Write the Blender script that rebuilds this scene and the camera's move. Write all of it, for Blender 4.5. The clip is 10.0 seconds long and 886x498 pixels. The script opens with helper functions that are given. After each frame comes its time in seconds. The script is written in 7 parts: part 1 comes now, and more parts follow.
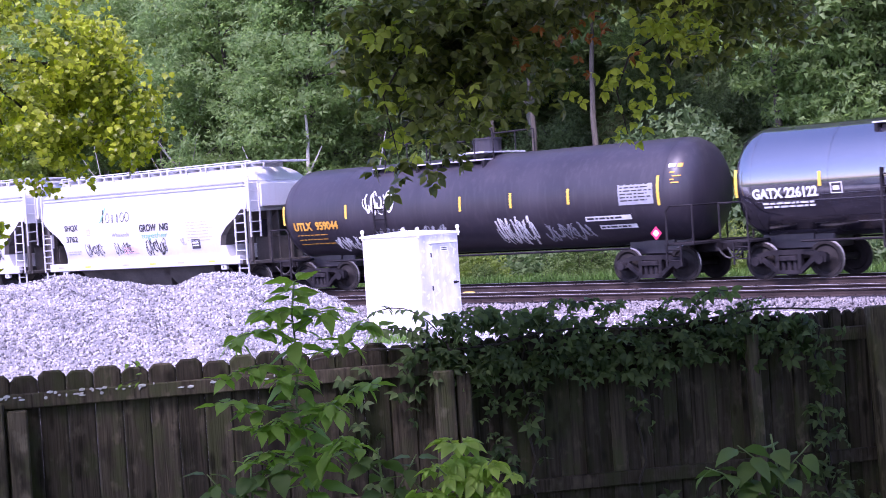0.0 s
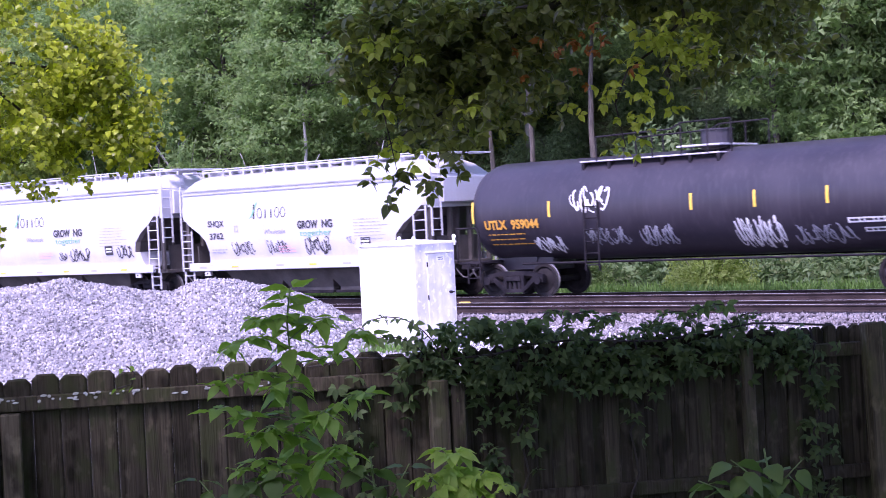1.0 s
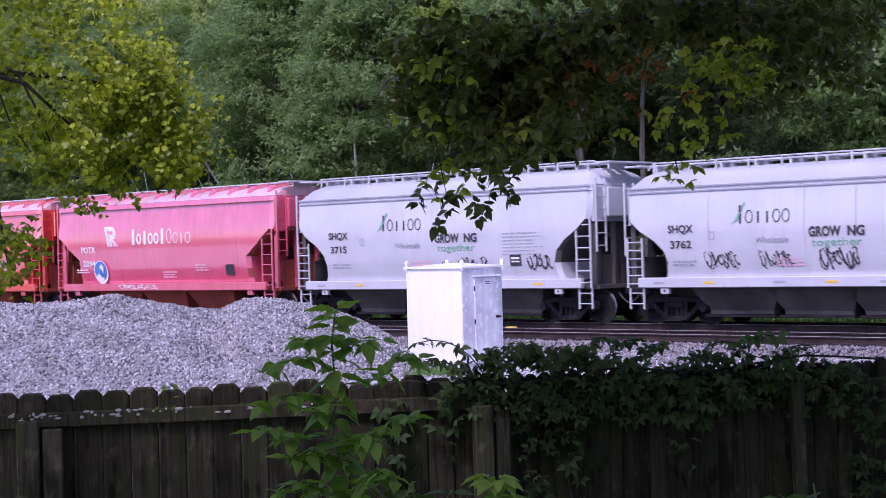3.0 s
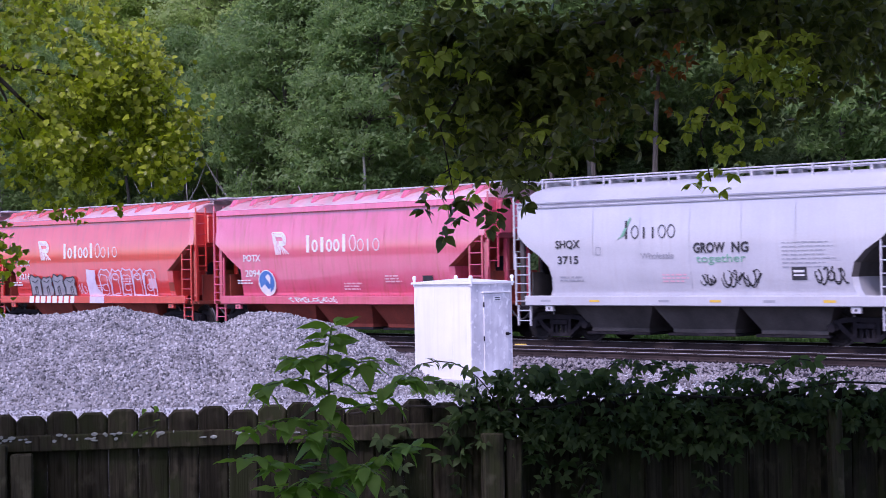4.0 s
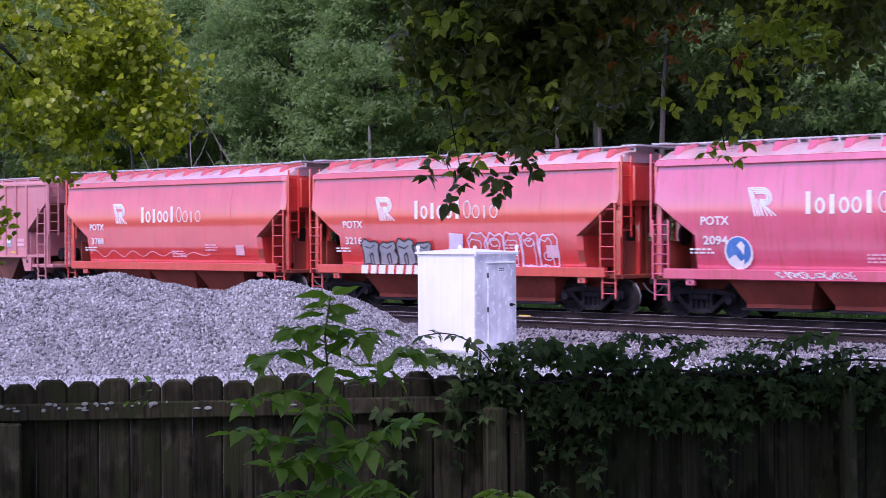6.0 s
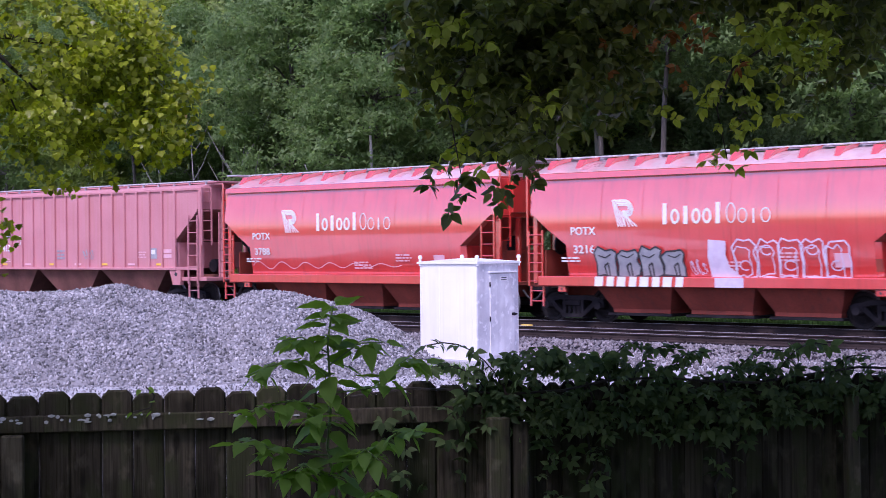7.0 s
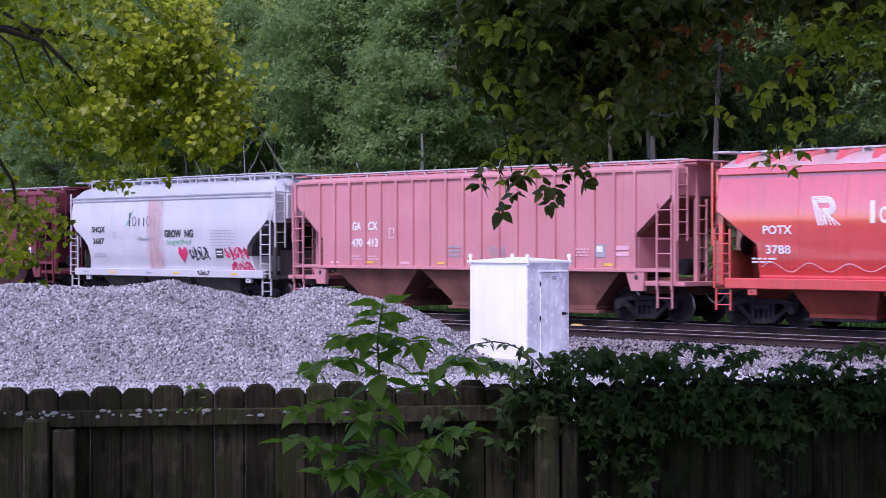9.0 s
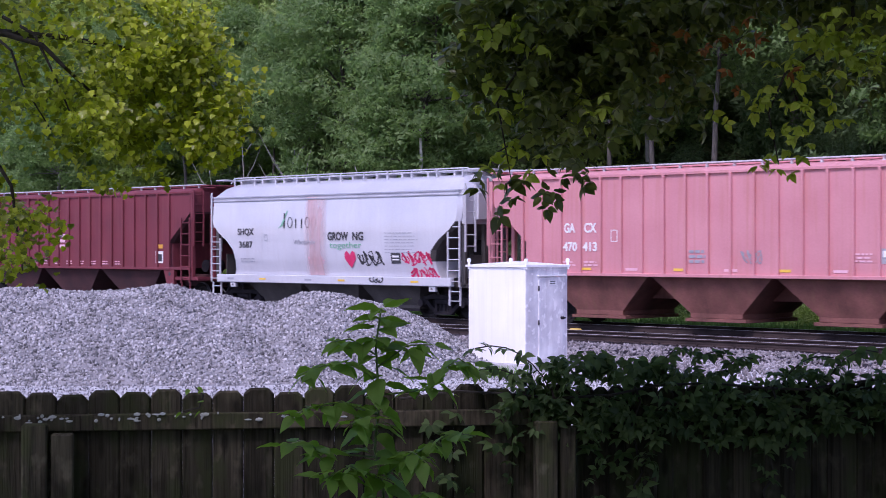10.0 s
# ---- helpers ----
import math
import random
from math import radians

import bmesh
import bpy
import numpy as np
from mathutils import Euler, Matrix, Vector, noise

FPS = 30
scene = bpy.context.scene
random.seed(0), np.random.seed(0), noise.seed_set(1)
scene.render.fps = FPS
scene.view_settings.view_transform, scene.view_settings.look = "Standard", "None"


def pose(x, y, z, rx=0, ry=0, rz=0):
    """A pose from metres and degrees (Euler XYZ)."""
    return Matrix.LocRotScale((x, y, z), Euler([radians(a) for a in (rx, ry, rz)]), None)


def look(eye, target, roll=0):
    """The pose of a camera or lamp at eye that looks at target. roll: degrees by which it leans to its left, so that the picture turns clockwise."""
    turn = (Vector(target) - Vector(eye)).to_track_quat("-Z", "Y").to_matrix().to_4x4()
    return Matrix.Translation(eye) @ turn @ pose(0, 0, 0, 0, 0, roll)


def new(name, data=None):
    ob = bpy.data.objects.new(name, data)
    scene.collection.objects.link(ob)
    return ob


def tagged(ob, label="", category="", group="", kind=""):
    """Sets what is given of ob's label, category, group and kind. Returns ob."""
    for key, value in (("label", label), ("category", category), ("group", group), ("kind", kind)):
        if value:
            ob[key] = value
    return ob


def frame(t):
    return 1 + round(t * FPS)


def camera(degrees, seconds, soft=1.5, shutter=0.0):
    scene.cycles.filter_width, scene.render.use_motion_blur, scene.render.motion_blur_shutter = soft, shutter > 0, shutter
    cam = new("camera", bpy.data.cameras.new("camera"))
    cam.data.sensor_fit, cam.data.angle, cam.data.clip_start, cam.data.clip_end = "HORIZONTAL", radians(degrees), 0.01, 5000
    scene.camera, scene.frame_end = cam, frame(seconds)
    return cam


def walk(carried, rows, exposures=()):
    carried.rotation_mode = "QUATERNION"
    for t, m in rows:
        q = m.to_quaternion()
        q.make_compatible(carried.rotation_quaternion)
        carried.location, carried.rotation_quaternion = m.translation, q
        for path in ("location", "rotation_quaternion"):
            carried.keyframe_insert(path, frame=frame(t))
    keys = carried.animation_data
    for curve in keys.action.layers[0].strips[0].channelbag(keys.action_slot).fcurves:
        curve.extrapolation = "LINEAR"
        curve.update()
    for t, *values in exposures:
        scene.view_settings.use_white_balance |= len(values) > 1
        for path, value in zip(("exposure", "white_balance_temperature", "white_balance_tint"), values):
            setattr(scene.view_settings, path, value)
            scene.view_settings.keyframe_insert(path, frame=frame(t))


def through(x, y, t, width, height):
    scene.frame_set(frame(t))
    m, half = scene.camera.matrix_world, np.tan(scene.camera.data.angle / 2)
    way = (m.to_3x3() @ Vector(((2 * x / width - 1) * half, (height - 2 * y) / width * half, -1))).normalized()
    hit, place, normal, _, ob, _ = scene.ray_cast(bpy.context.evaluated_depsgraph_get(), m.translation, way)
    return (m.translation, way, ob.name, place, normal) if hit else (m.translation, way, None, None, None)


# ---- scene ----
cam = camera(29.3, 10.0, soft=0.7, shutter=0.2)
ROWS = [
    (0, pose(-0.057, -1.199, 2.444, 88.857, 3.679, -3.709)),
    (0.5, pose(-0.057, -1.199, 2.444, 88.781, 3.474, -4.193)),
    (1, pose(-0.057, -1.199, 2.444, 89.178, 2.785, -3.819)),
    (1.5, pose(-0.057, -1.199, 2.444, 89.716, 1.698, -3.338)),
    (2, pose(-0.057, -1.199, 2.444, 89.716, 1.790, -3.237)),
    (2.5, pose(-0.057, -1.199, 2.444, 89.754, 1.768, -2.474)),
    (2.7, pose(-0.057, -1.199, 2.444, 89.840, 1.750, -2.325)),
    (3.8, pose(-0.020, -0.432, 2.428, 90.520, 0.900, -1.922)),
    (4, pose(-0.014, -0.288, 2.426, 90.579, 0.939, -1.877)),
    (4.5, pose(0.000, 0.000, 2.420, 90.773, 1.113, -2.306)),
    (5, pose(0.000, 0.000, 2.420, 89.734, 0.451, -2.151)),
    (5.5, pose(0.000, 0.000, 2.420, 89.617, 0.081, -1.889)),
    (5.7, pose(0.000, 0.000, 2.420, 89.490, 0.100, -1.791)),
    (6.8, pose(0.000, 0.000, 2.420, 89.910, 0.500, -1.701)),
    (7, pose(0.000, 0.000, 2.420, 89.894, 0.530, -1.660)),
    (7.5, pose(0.000, 0.000, 2.420, 89.868, -0.207, -1.115)),
    (8, pose(0.000, 0.000, 2.420, 89.962, -0.450, -0.264)),
    (8.5, pose(0.000, 0.000, 2.420, 89.926, -0.097, -0.005)),
    (9, pose(0.000, 0.000, 2.420, 89.855, 0.062, 0.048)),
    (9.5, pose(0.000, 0.000, 2.420, 89.792, 0.042, 0.162)),
    (10, pose(0.000, 0.000, 2.420, 90.000, -0.000, 0.000)),
]
walk(cam, ROWS, exposures=[(0, 1.46, 5590, 53), (1.2, 1.25, 5600, 53), (1.8, 0.88, 5630, 50), (2.5, 0.52, 5640, 47), (3.8, 0.36, 5600, 44), (5, 0.34, 5600, 43), (7, 0.39, 5620, 43), (10, 0.35, 5660, 39)])

# soft late-day light: a veiled sun behind the camera's left shoulder and a hazy sky
SUN_AZ, SUN_EL = -152.0, 52.0
world = bpy.data.worlds.new("sky")
scene.world = world
world.use_nodes = True
wn = world.node_tree.nodes
sky = wn.new("ShaderNodeTexSky")
sky.sky_type = "NISHITA"
sky.sun_disc = False
sky.sun_elevation = radians(SUN_EL)
sky.sun_rotation = radians(SUN_AZ)
sky.dust_density = 1.5
wn["Background"].inputs["Strength"].default_value = 0.15
world.node_tree.links.new(sky.outputs["Color"], wn["Background"].inputs["Color"])
sun = new("sun", bpy.data.lights.new("sun", "SUN"))
sun.data.energy = 2.1
sun.data.angle = radians(14)
sun.data.color = (1.0, 0.95, 0.88)
a, e = radians(SUN_AZ), radians(SUN_EL)
sun.matrix_world = look((40 * math.sin(a) * math.cos(e), 40 * math.cos(a) * math.cos(e), 40 * math.sin(e)), (0, 0, 0))

rng = np.random.default_rng(7)


def nodes_of(name):
    m = bpy.data.materials.new(name)
    m.use_nodes = True
    n, l = m.node_tree.nodes, m.node_tree.links
    return m, n, l, n["Principled BSDF"]


def surface(name, c1, c2, scale=3.0, fine=40.0, rough=0.7, metal=0.0, bump=0.2, streak=None, coat=0.0, jitter=0.0, coat_ior=1.9, stain=None, stretch=None, island=0.0):
    """Two-scale procedural surface: patches from c1 to c2, fine grain, bump, optional vertical streaks and stains."""
    m, n, l, b = nodes_of(name)
    tc = n.new("ShaderNodeTexCoord")
    mp = n.new("ShaderNodeMapping")
    if stretch:
        mp.inputs["Scale"].default_value = stretch
    l.new(tc.outputs["Object"], mp.inputs["Vector"])
    big, small = n.new("ShaderNodeTexNoise"), n.new("ShaderNodeTexNoise")
    big.inputs["Scale"].default_value, big.inputs["Detail"].default_value = scale, 6
    small.inputs["Scale"].default_value, small.inputs["Detail"].default_value = fine, 4
    for t in (big, small):
        l.new(mp.outputs["Vector"], t.inputs["Vector"])
    mix = n.new("ShaderNodeMix")
    mix.data_type = "RGBA"
    mix.inputs["A"].default_value, mix.inputs["B"].default_value = (*c1, 1), (*c2, 1)
    mr = n.new("ShaderNodeMapRange")
    mr.inputs["From Min"].default_value, mr.inputs["From Max"].default_value = 0.32, 0.68
    l.new(big.outputs["Fac"], mr.inputs["Value"])
    l.new(mr.outputs["Result"], mix.inputs["Factor"])
    col = mix.outputs["Result"]
    gr = n.new("ShaderNodeMix")
    gr.data_type, gr.blend_type = "RGBA", "OVERLAY"
    gr.inputs["Factor"].default_value = 0.35 if bump >= 0.1 else 0.14
    l.new(col, gr.inputs["A"])
    l.new(small.outputs["Color"], gr.inputs["B"])
    bw = n.new("ShaderNodeRGBToBW")
    l.new(small.outputs["Color"], bw.inputs["Color"])
    l.new(bw.outputs["Val"], gr.inputs["B"])
    col = gr.outputs["Result"]
    if streak:
        smp = n.new("ShaderNodeMapping")
        smp.inputs["Scale"].default_value = (5.0, 5.0, 0.25)
        l.new(tc.outputs["Object"], smp.inputs["Vector"])
        sn = n.new("ShaderNodeTexNoise")
        sn.inputs["Scale"].default_value, sn.inputs["Detail"].default_value = 1.6, 5
        l.new(smp.outputs["Vector"], sn.inputs["Vector"])
        sr = n.new("ShaderNodeMapRange")
        sr.inputs["From Min"].default_value, sr.inputs["From Max"].default_value = 0.5, 0.85
        sr.inputs["To Max"].default_value = 0.8
        l.new(sn.outputs["Fac"], sr.inputs["Value"])
        sm = n.new("ShaderNodeMix")
        sm.data_type = "RGBA"
        l.new(sr.outputs["Result"], sm.inputs["Factor"])
        l.new(col, sm.inputs["A"])
        sm.inputs["B"].default_value = (*streak, 1)
        col = sm.outputs["Result"]
    if stain:
        st = n.new("ShaderNodeTexNoise")
        st.inputs["Scale"].default_value, st.inputs["Detail"].default_value = scale * 3.1, 8
        l.new(tc.outputs["Object"], st.inputs["Vector"])
        sr = n.new("ShaderNodeMapRange")
        sr.inputs["From Min"].default_value, sr.inputs["From Max"].default_value = 0.56, 0.66
        l.new(st.outputs["Fac"], sr.inputs["Value"])
        sm = n.new("ShaderNodeMix")
        sm.data_type = "RGBA"
        l.new(sr.outputs["Result"], sm.inputs["Factor"])
        l.new(col, sm.inputs["A"])
        sm.inputs["B"].default_value = (*stain, 1)
        col = sm.outputs["Result"]
    if jitter or island:
        src = n.new("ShaderNodeObjectInfo").outputs["Random"] if jitter else n.new("ShaderNodeNewGeometry").outputs["Random Per Island"]
        amt = jitter or island
        jr = n.new("ShaderNodeMapRange")
        jr.inputs["To Min"].default_value, jr.inputs["To Max"].default_value = 1 - amt, 1 + amt
        l.new(src, jr.inputs["Value"])
        hv = n.new("ShaderNodeHueSaturation")
        l.new(jr.outputs["Result"], hv.inputs["Value"])
        l.new(col, hv.inputs["Color"])
        col = hv.outputs["Color"]
    l.new(col, b.inputs["Base Color"])
    rr = n.new("ShaderNodeMapRange")
    rr.inputs["To Min"].default_value, rr.inputs["To Max"].default_value = max(0.05, rough - 0.12), min(1, rough + 0.12)
    l.new(big.outputs["Fac"], rr.inputs["Value"])
    l.new(rr.outputs["Result"], b.inputs["Roughness"])
    b.inputs["Metallic"].default_value = metal
    b.inputs["Coat Weight"].default_value = coat
    b.inputs["Coat Roughness"].default_value = 0.08
    b.inputs["Coat IOR"].default_value = coat_ior
    if bump:
        bp = n.new("ShaderNodeBump")
        bp.inputs["Strength"].default_value, bp.inputs["Distance"].default_value = bump, 0.02
        l.new(small.outputs["Fac"], bp.inputs["Height"])
        l.new(bp.outputs["Normal"], b.inputs["Normal"])
    return m


def leafy(name, c1, c2, through=0.45, rough=0.55, sheen=0.3, patch=0.8):
    """Leaf: varied from leaf to leaf, lets part of the light through."""
    m, n, l, b = nodes_of(name)
    ge = n.new("ShaderNodeNewGeometry")
    tc = n.new("ShaderNodeTexCoord")
    tn = n.new("ShaderNodeTexNoise")
    tn.inputs["Scale"].default_value, tn.inputs["Detail"].default_value = patch, 3
    l.new(tc.outputs["Object"], tn.inputs["Vector"])
    ad = n.new("ShaderNodeMath")
    ad.operation = "ADD"
    l.new(ge.outputs["Random Per Island"], ad.inputs[0])
    l.new(tn.outputs["Fac"], ad.inputs[1])
    mr = n.new("ShaderNodeMapRange")
    mr.inputs["From Min"].default_value, mr.inputs["From Max"].default_value = 0.3, 1.5
    l.new(ad.outputs["Value"], mr.inputs["Value"])
    mix = n.new("ShaderNodeMix")
    mix.data_type = "RGBA"
    mix.inputs["A"].default_value, mix.inputs["B"].default_value = (*c1, 1), (*c2, 1)
    l.new(mr.outputs["Result"], mix.inputs["Factor"])
    l.new(mix.outputs["Result"], b.inputs["Base Color"])
    b.inputs["Roughness"].default_value = rough
    b.inputs["Specular IOR Level"].default_value = sheen
    tr = n.new("ShaderNodeBsdfTranslucent")
    hv = n.new("ShaderNodeHueSaturation")
    hv.inputs["Saturation"].default_value, hv.inputs["Value"].default_value = 1.15, 1.5
    l.new(mix.outputs["Result"], hv.inputs["Color"])
    l.new(hv.outputs["Color"], tr.inputs["Color"])
    ms = n.new("ShaderNodeMixShader")
    ms.inputs["Fac"].default_value = through
    l.new(b.outputs["BSDF"], ms.inputs[1])
    l.new(tr.outputs["BSDF"], ms.inputs[2])
    l.new(ms.outputs["Shader"], n["Material Output"].inputs["Surface"])
    return m


M = {}
M["grass"] = surface("grass_ground", (0.06, 0.1, 0.03), (0.12, 0.15, 0.06), 0.5, 14, 0.95, bump=0.6)
M["gravel"] = surface("gravel_ground", (0.4, 0.39, 0.4), (0.55, 0.54, 0.54), 0.7, 18, 0.95, bump=0.8)
M["stone"] = surface("crushed_stone", (0.245, 0.238, 0.242), (0.345, 0.335, 0.34), 1.5, 30, 0.85, bump=0.3, island=0.7)
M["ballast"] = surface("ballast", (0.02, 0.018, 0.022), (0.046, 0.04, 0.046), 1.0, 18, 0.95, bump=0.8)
M["ballast_stone"] = surface("ballast_stone", (0.17, 0.154, 0.157), (0.28, 0.258, 0.262), 1.2, 30, 0.9, bump=0.3, island=0.4)
M["tie"] = surface("creosoted_timber", (0.02, 0.016, 0.016), (0.045, 0.035, 0.034), 2, 30, 0.9, bump=0.5, jitter=0.3)
M["rail"] = surface("rusty_rail", (0.03, 0.022, 0.021), (0.06, 0.043, 0.04), 2, 40, 0.75, bump=0.2)
M["railhead"] = surface("worn_rail_head", (0.5, 0.48, 0.5), (0.62, 0.6, 0.62), 2, 40, 0.4, metal=0.3, bump=0.05)
def weathered_wood(name, dark, light, moss, knots=1.0, jitter=0.35):
    """Old sawn board: long grain, knots, grey-green mottling; shifted from board to board."""
    m, n, l, b = nodes_of(name)
    tc, oi = n.new("ShaderNodeTexCoord"), n.new("ShaderNodeObjectInfo")
    sh = n.new("ShaderNodeVectorMath")
    sh.operation = "MULTIPLY_ADD"
    l.new(oi.outputs["Random"], sh.inputs[0])
    sh.inputs[1].default_value = (37.0, 11.0, 53.0)
    l.new(tc.outputs["Object"], sh.inputs[2])

    def noise(scale, detail, stretch, lo, hi, dist=0.0):
        mp, t, r = n.new("ShaderNodeMapping"), n.new("ShaderNodeTexNoise"), n.new("ShaderNodeMapRange")
        mp.inputs["Scale"].default_value = stretch
        l.new(sh.outputs["Vector"], mp.inputs["Vector"])
        l.new(mp.outputs["Vector"], t.inputs["Vector"])
        t.inputs["Scale"].default_value, t.inputs["Detail"].default_value, t.inputs["Distortion"].default_value = scale, detail, dist
        r.inputs["From Min"].default_value, r.inputs["From Max"].default_value = lo, hi
        l.new(t.outputs["Fac"], r.inputs["Value"])
        return r.outputs["Result"]

    def blend(a, c, f, mode="MIX", amount=1.0):
        x = n.new("ShaderNodeMix")
        x.data_type, x.blend_type = "RGBA", mode
        l.new(a, x.inputs["A"])
        x.inputs["B"].default_value = (*c, 1)
        if amount < 1:
            k = n.new("ShaderNodeMath")
            k.operation = "MULTIPLY"
            l.new(f, k.inputs[0])
            k.inputs[1].default_value = amount
            f = k.outputs["Value"]
        l.new(f, x.inputs["Factor"])
        return x.outputs["Result"]

    base = n.new("ShaderNodeMix")
    base.data_type = "RGBA"
    base.inputs["A"].default_value, base.inputs["B"].default_value = (*dark, 1), (*light, 1)
    grain = noise(5.0, 5, (9, 9, 0.3), 0.3, 0.7, 0.8)
    l.new(grain, base.inputs["Factor"])
    col = blend(base.outputs["Result"], [c * 0.25 for c in dark], noise(6.0, 3, (8, 8, 0.22), 0.6, 0.75), amount=0.7)
    col = blend(col, moss, noise(5.0, 7, (1.6, 1.6, 0.8), 0.47, 0.62), amount=0.8)
    col = blend(col, [c * 1.6 for c in light], noise(9.0, 8, (1.5, 1.5, 0.9), 0.56, 0.72), amount=0.7)
    col = blend(col, [c * 0.35 for c in dark], noise(3.5, 8, (1.6, 1.6, 0.7), 0.55, 0.68), amount=0.7)
    vo, km = n.new("ShaderNodeTexVoronoi"), n.new("ShaderNodeMapping")
    km.inputs["Scale"].default_value = (9.0, 9.0, 3.2)
    l.new(sh.outputs["Vector"], km.inputs["Vector"])
    l.new(km.outputs["Vector"], vo.inputs["Vector"])
    vo.inputs["Scale"].default_value = 1.0
    kr = n.new("ShaderNodeMapRange")
    kr.inputs["From Min"].default_value, kr.inputs["From Max"].default_value = 0.24, 0.12
    l.new(vo.outputs["Distance"], kr.inputs["Value"])
    col = blend(col, [c * 0.3 for c in dark], kr.outputs["Result"], amount=0.75 * knots)
    jr, hv = n.new("ShaderNodeMapRange"), n.new("ShaderNodeHueSaturation")
    jr.inputs["To Min"].default_value, jr.inputs["To Max"].default_value = 1 - jitter, 1 + jitter
    l.new(oi.outputs["Random"], jr.inputs["Value"])
    l.new(jr.outputs["Result"], hv.inputs["Value"])
    l.new(col, hv.inputs["Color"])
    l.new(hv.outputs["Color"], b.inputs["Base Color"])
    b.inputs["Roughness"].default_value = 0.93
    b.inputs["Specular IOR Level"].default_value = 0.2
    bp = n.new("ShaderNodeBump")
    bp.inputs["Strength"].default_value, bp.inputs["Distance"].default_value = 0.6, 0.006
    l.new(grain, bp.inputs["Height"])
    l.new(bp.outputs["Normal"], b.inputs["Normal"])
    return m


M["fence"] = weathered_wood("weathered_fence_wood", (0.032, 0.027, 0.018), (0.088, 0.076, 0.052), (0.05, 0.058, 0.024))
M["post"] = weathered_wood("weathered_post_wood", (0.045, 0.038, 0.027), (0.14, 0.122, 0.082), (0.085, 0.095, 0.04), 0.6, 0.2)
M["pale_post"] = weathered_wood("mossy_pale_post_wood", (0.06, 0.051, 0.03), (0.15, 0.13, 0.076), (0.09, 0.095, 0.035), 0.4, 0.1)
M["lichen"] = surface("pale_lichen", (0.42, 0.44, 0.43), (0.6, 0.62, 0.6), 20, 80, 0.95, bump=0.4)
M["white_paint"] = surface("cabinet_white_paint", (0.82, 0.82, 0.83), (0.88, 0.88, 0.88), 1.5, 30, 0.5, bump=0.04, streak=(0.76, 0.75, 0.76))
M["zinc"] = surface("galvanised_steel", (0.4, 0.4, 0.43), (0.62, 0.62, 0.65), 5, 30, 0.5, metal=0.1, bump=0.08, stain=(0.7, 0.7, 0.72), streak=(0.42, 0.41, 0.44))
M["scuffed"] = surface("scuffed_grey_paint", (0.55, 0.54, 0.58), (0.82, 0.81, 0.83), 2.2, 30, 0.5, bump=0.05, stain=(0.86, 0.85, 0.87), streak=(0.5, 0.48, 0.51))
M["steel_dark"] = surface("dirty_running_gear", (0.013, 0.012, 0.015), (0.034, 0.03, 0.034), 3, 30, 0.75, metal=0.1, bump=0.3)
M["wheel"] = surface("wheel_steel", (0.018, 0.016, 0.017), (0.035, 0.031, 0.031), 4, 30, 0.7, metal=0.1, bump=0.15)
M["tread"] = surface("polished_tread", (0.2, 0.19, 0.19), (0.32, 0.3, 0.3), 4, 40, 0.35, metal=0.8, bump=0.05)
M["red"] = surface("red_enamel", (0.76, 0.056, 0.042), (0.83, 0.078, 0.06), 0.8, 20, 0.17, bump=0.015, coat=1.0, coat_ior=2.9, streak=(0.55, 0.06, 0.04))
M["red_faded"] = surface("faded_red_enamel", (0.76, 0.1, 0.175), (0.83, 0.142, 0.235), 0.8, 20, 0.22, bump=0.015, coat=0.9, coat_ior=2.8, streak=(0.5, 0.1, 0.06))
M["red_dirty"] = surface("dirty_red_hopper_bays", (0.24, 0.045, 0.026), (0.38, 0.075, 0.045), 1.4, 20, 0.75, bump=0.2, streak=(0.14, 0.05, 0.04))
M["grey_white"] = surface("pale_grey_enamel", (0.52, 0.52, 0.555), (0.6, 0.6, 0.63), 0.7, 20, 0.42, bump=0.03, coat=0.5, coat_ior=2.2, streak=(0.52, 0.5, 0.52))
# red roof paint with its pale sky reflection put into the colour
M["roof_shine_pink"] = surface("sky_tinted_pink_roof", (0.78, 0.44, 0.48), (0.86, 0.62, 0.65), 0.9, 20, 0.3, bump=0.02, coat=0.8, streak=(0.7, 0.25, 0.27))
M["eave_grey"] = surface("blue_grey_eave_trim", (0.3, 0.31, 0.36), (0.4, 0.41, 0.46), 0.9, 20, 0.5, bump=0.02)
# underframe grime, darkened further to carry the shade under the car
M["grey_dirty"] = surface("grimy_shaded_grey_underframe", (0.05, 0.045, 0.042), (0.115, 0.102, 0.095), 1.4, 20, 0.8, bump=0.2, streak=(0.1, 0.09, 0.08))
M["salmon"] = surface("chalky_salmon_paint", (0.55, 0.225, 0.245), (0.61, 0.27, 0.29), 0.8, 20, 0.7, bump=0.06, streak=(0.5, 0.2, 0.16))
# rust stains plus the shade of the bays, both in the colour
M["salmon_dirty"] = surface("rust_stained_shaded_salmon", (0.12, 0.045, 0.036), (0.24, 0.095, 0.075), 1.5, 20, 0.85, bump=0.2, streak=(0.2, 0.1, 0.06))
M["maroon"] = surface("oxide_maroon_paint", (0.14, 0.024, 0.034), (0.185, 0.034, 0.046), 0.8, 20, 0.65, bump=0.06, streak=(0.2, 0.05, 0.05))
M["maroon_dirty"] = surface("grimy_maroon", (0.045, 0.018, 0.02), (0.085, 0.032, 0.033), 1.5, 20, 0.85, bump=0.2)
M["black"] = surface("dusty_black_tank", (0.025, 0.022, 0.03), (0.04, 0.035, 0.046), 0.7, 20, 0.4, bump=0.05, streak=(0.06, 0.052, 0.06))
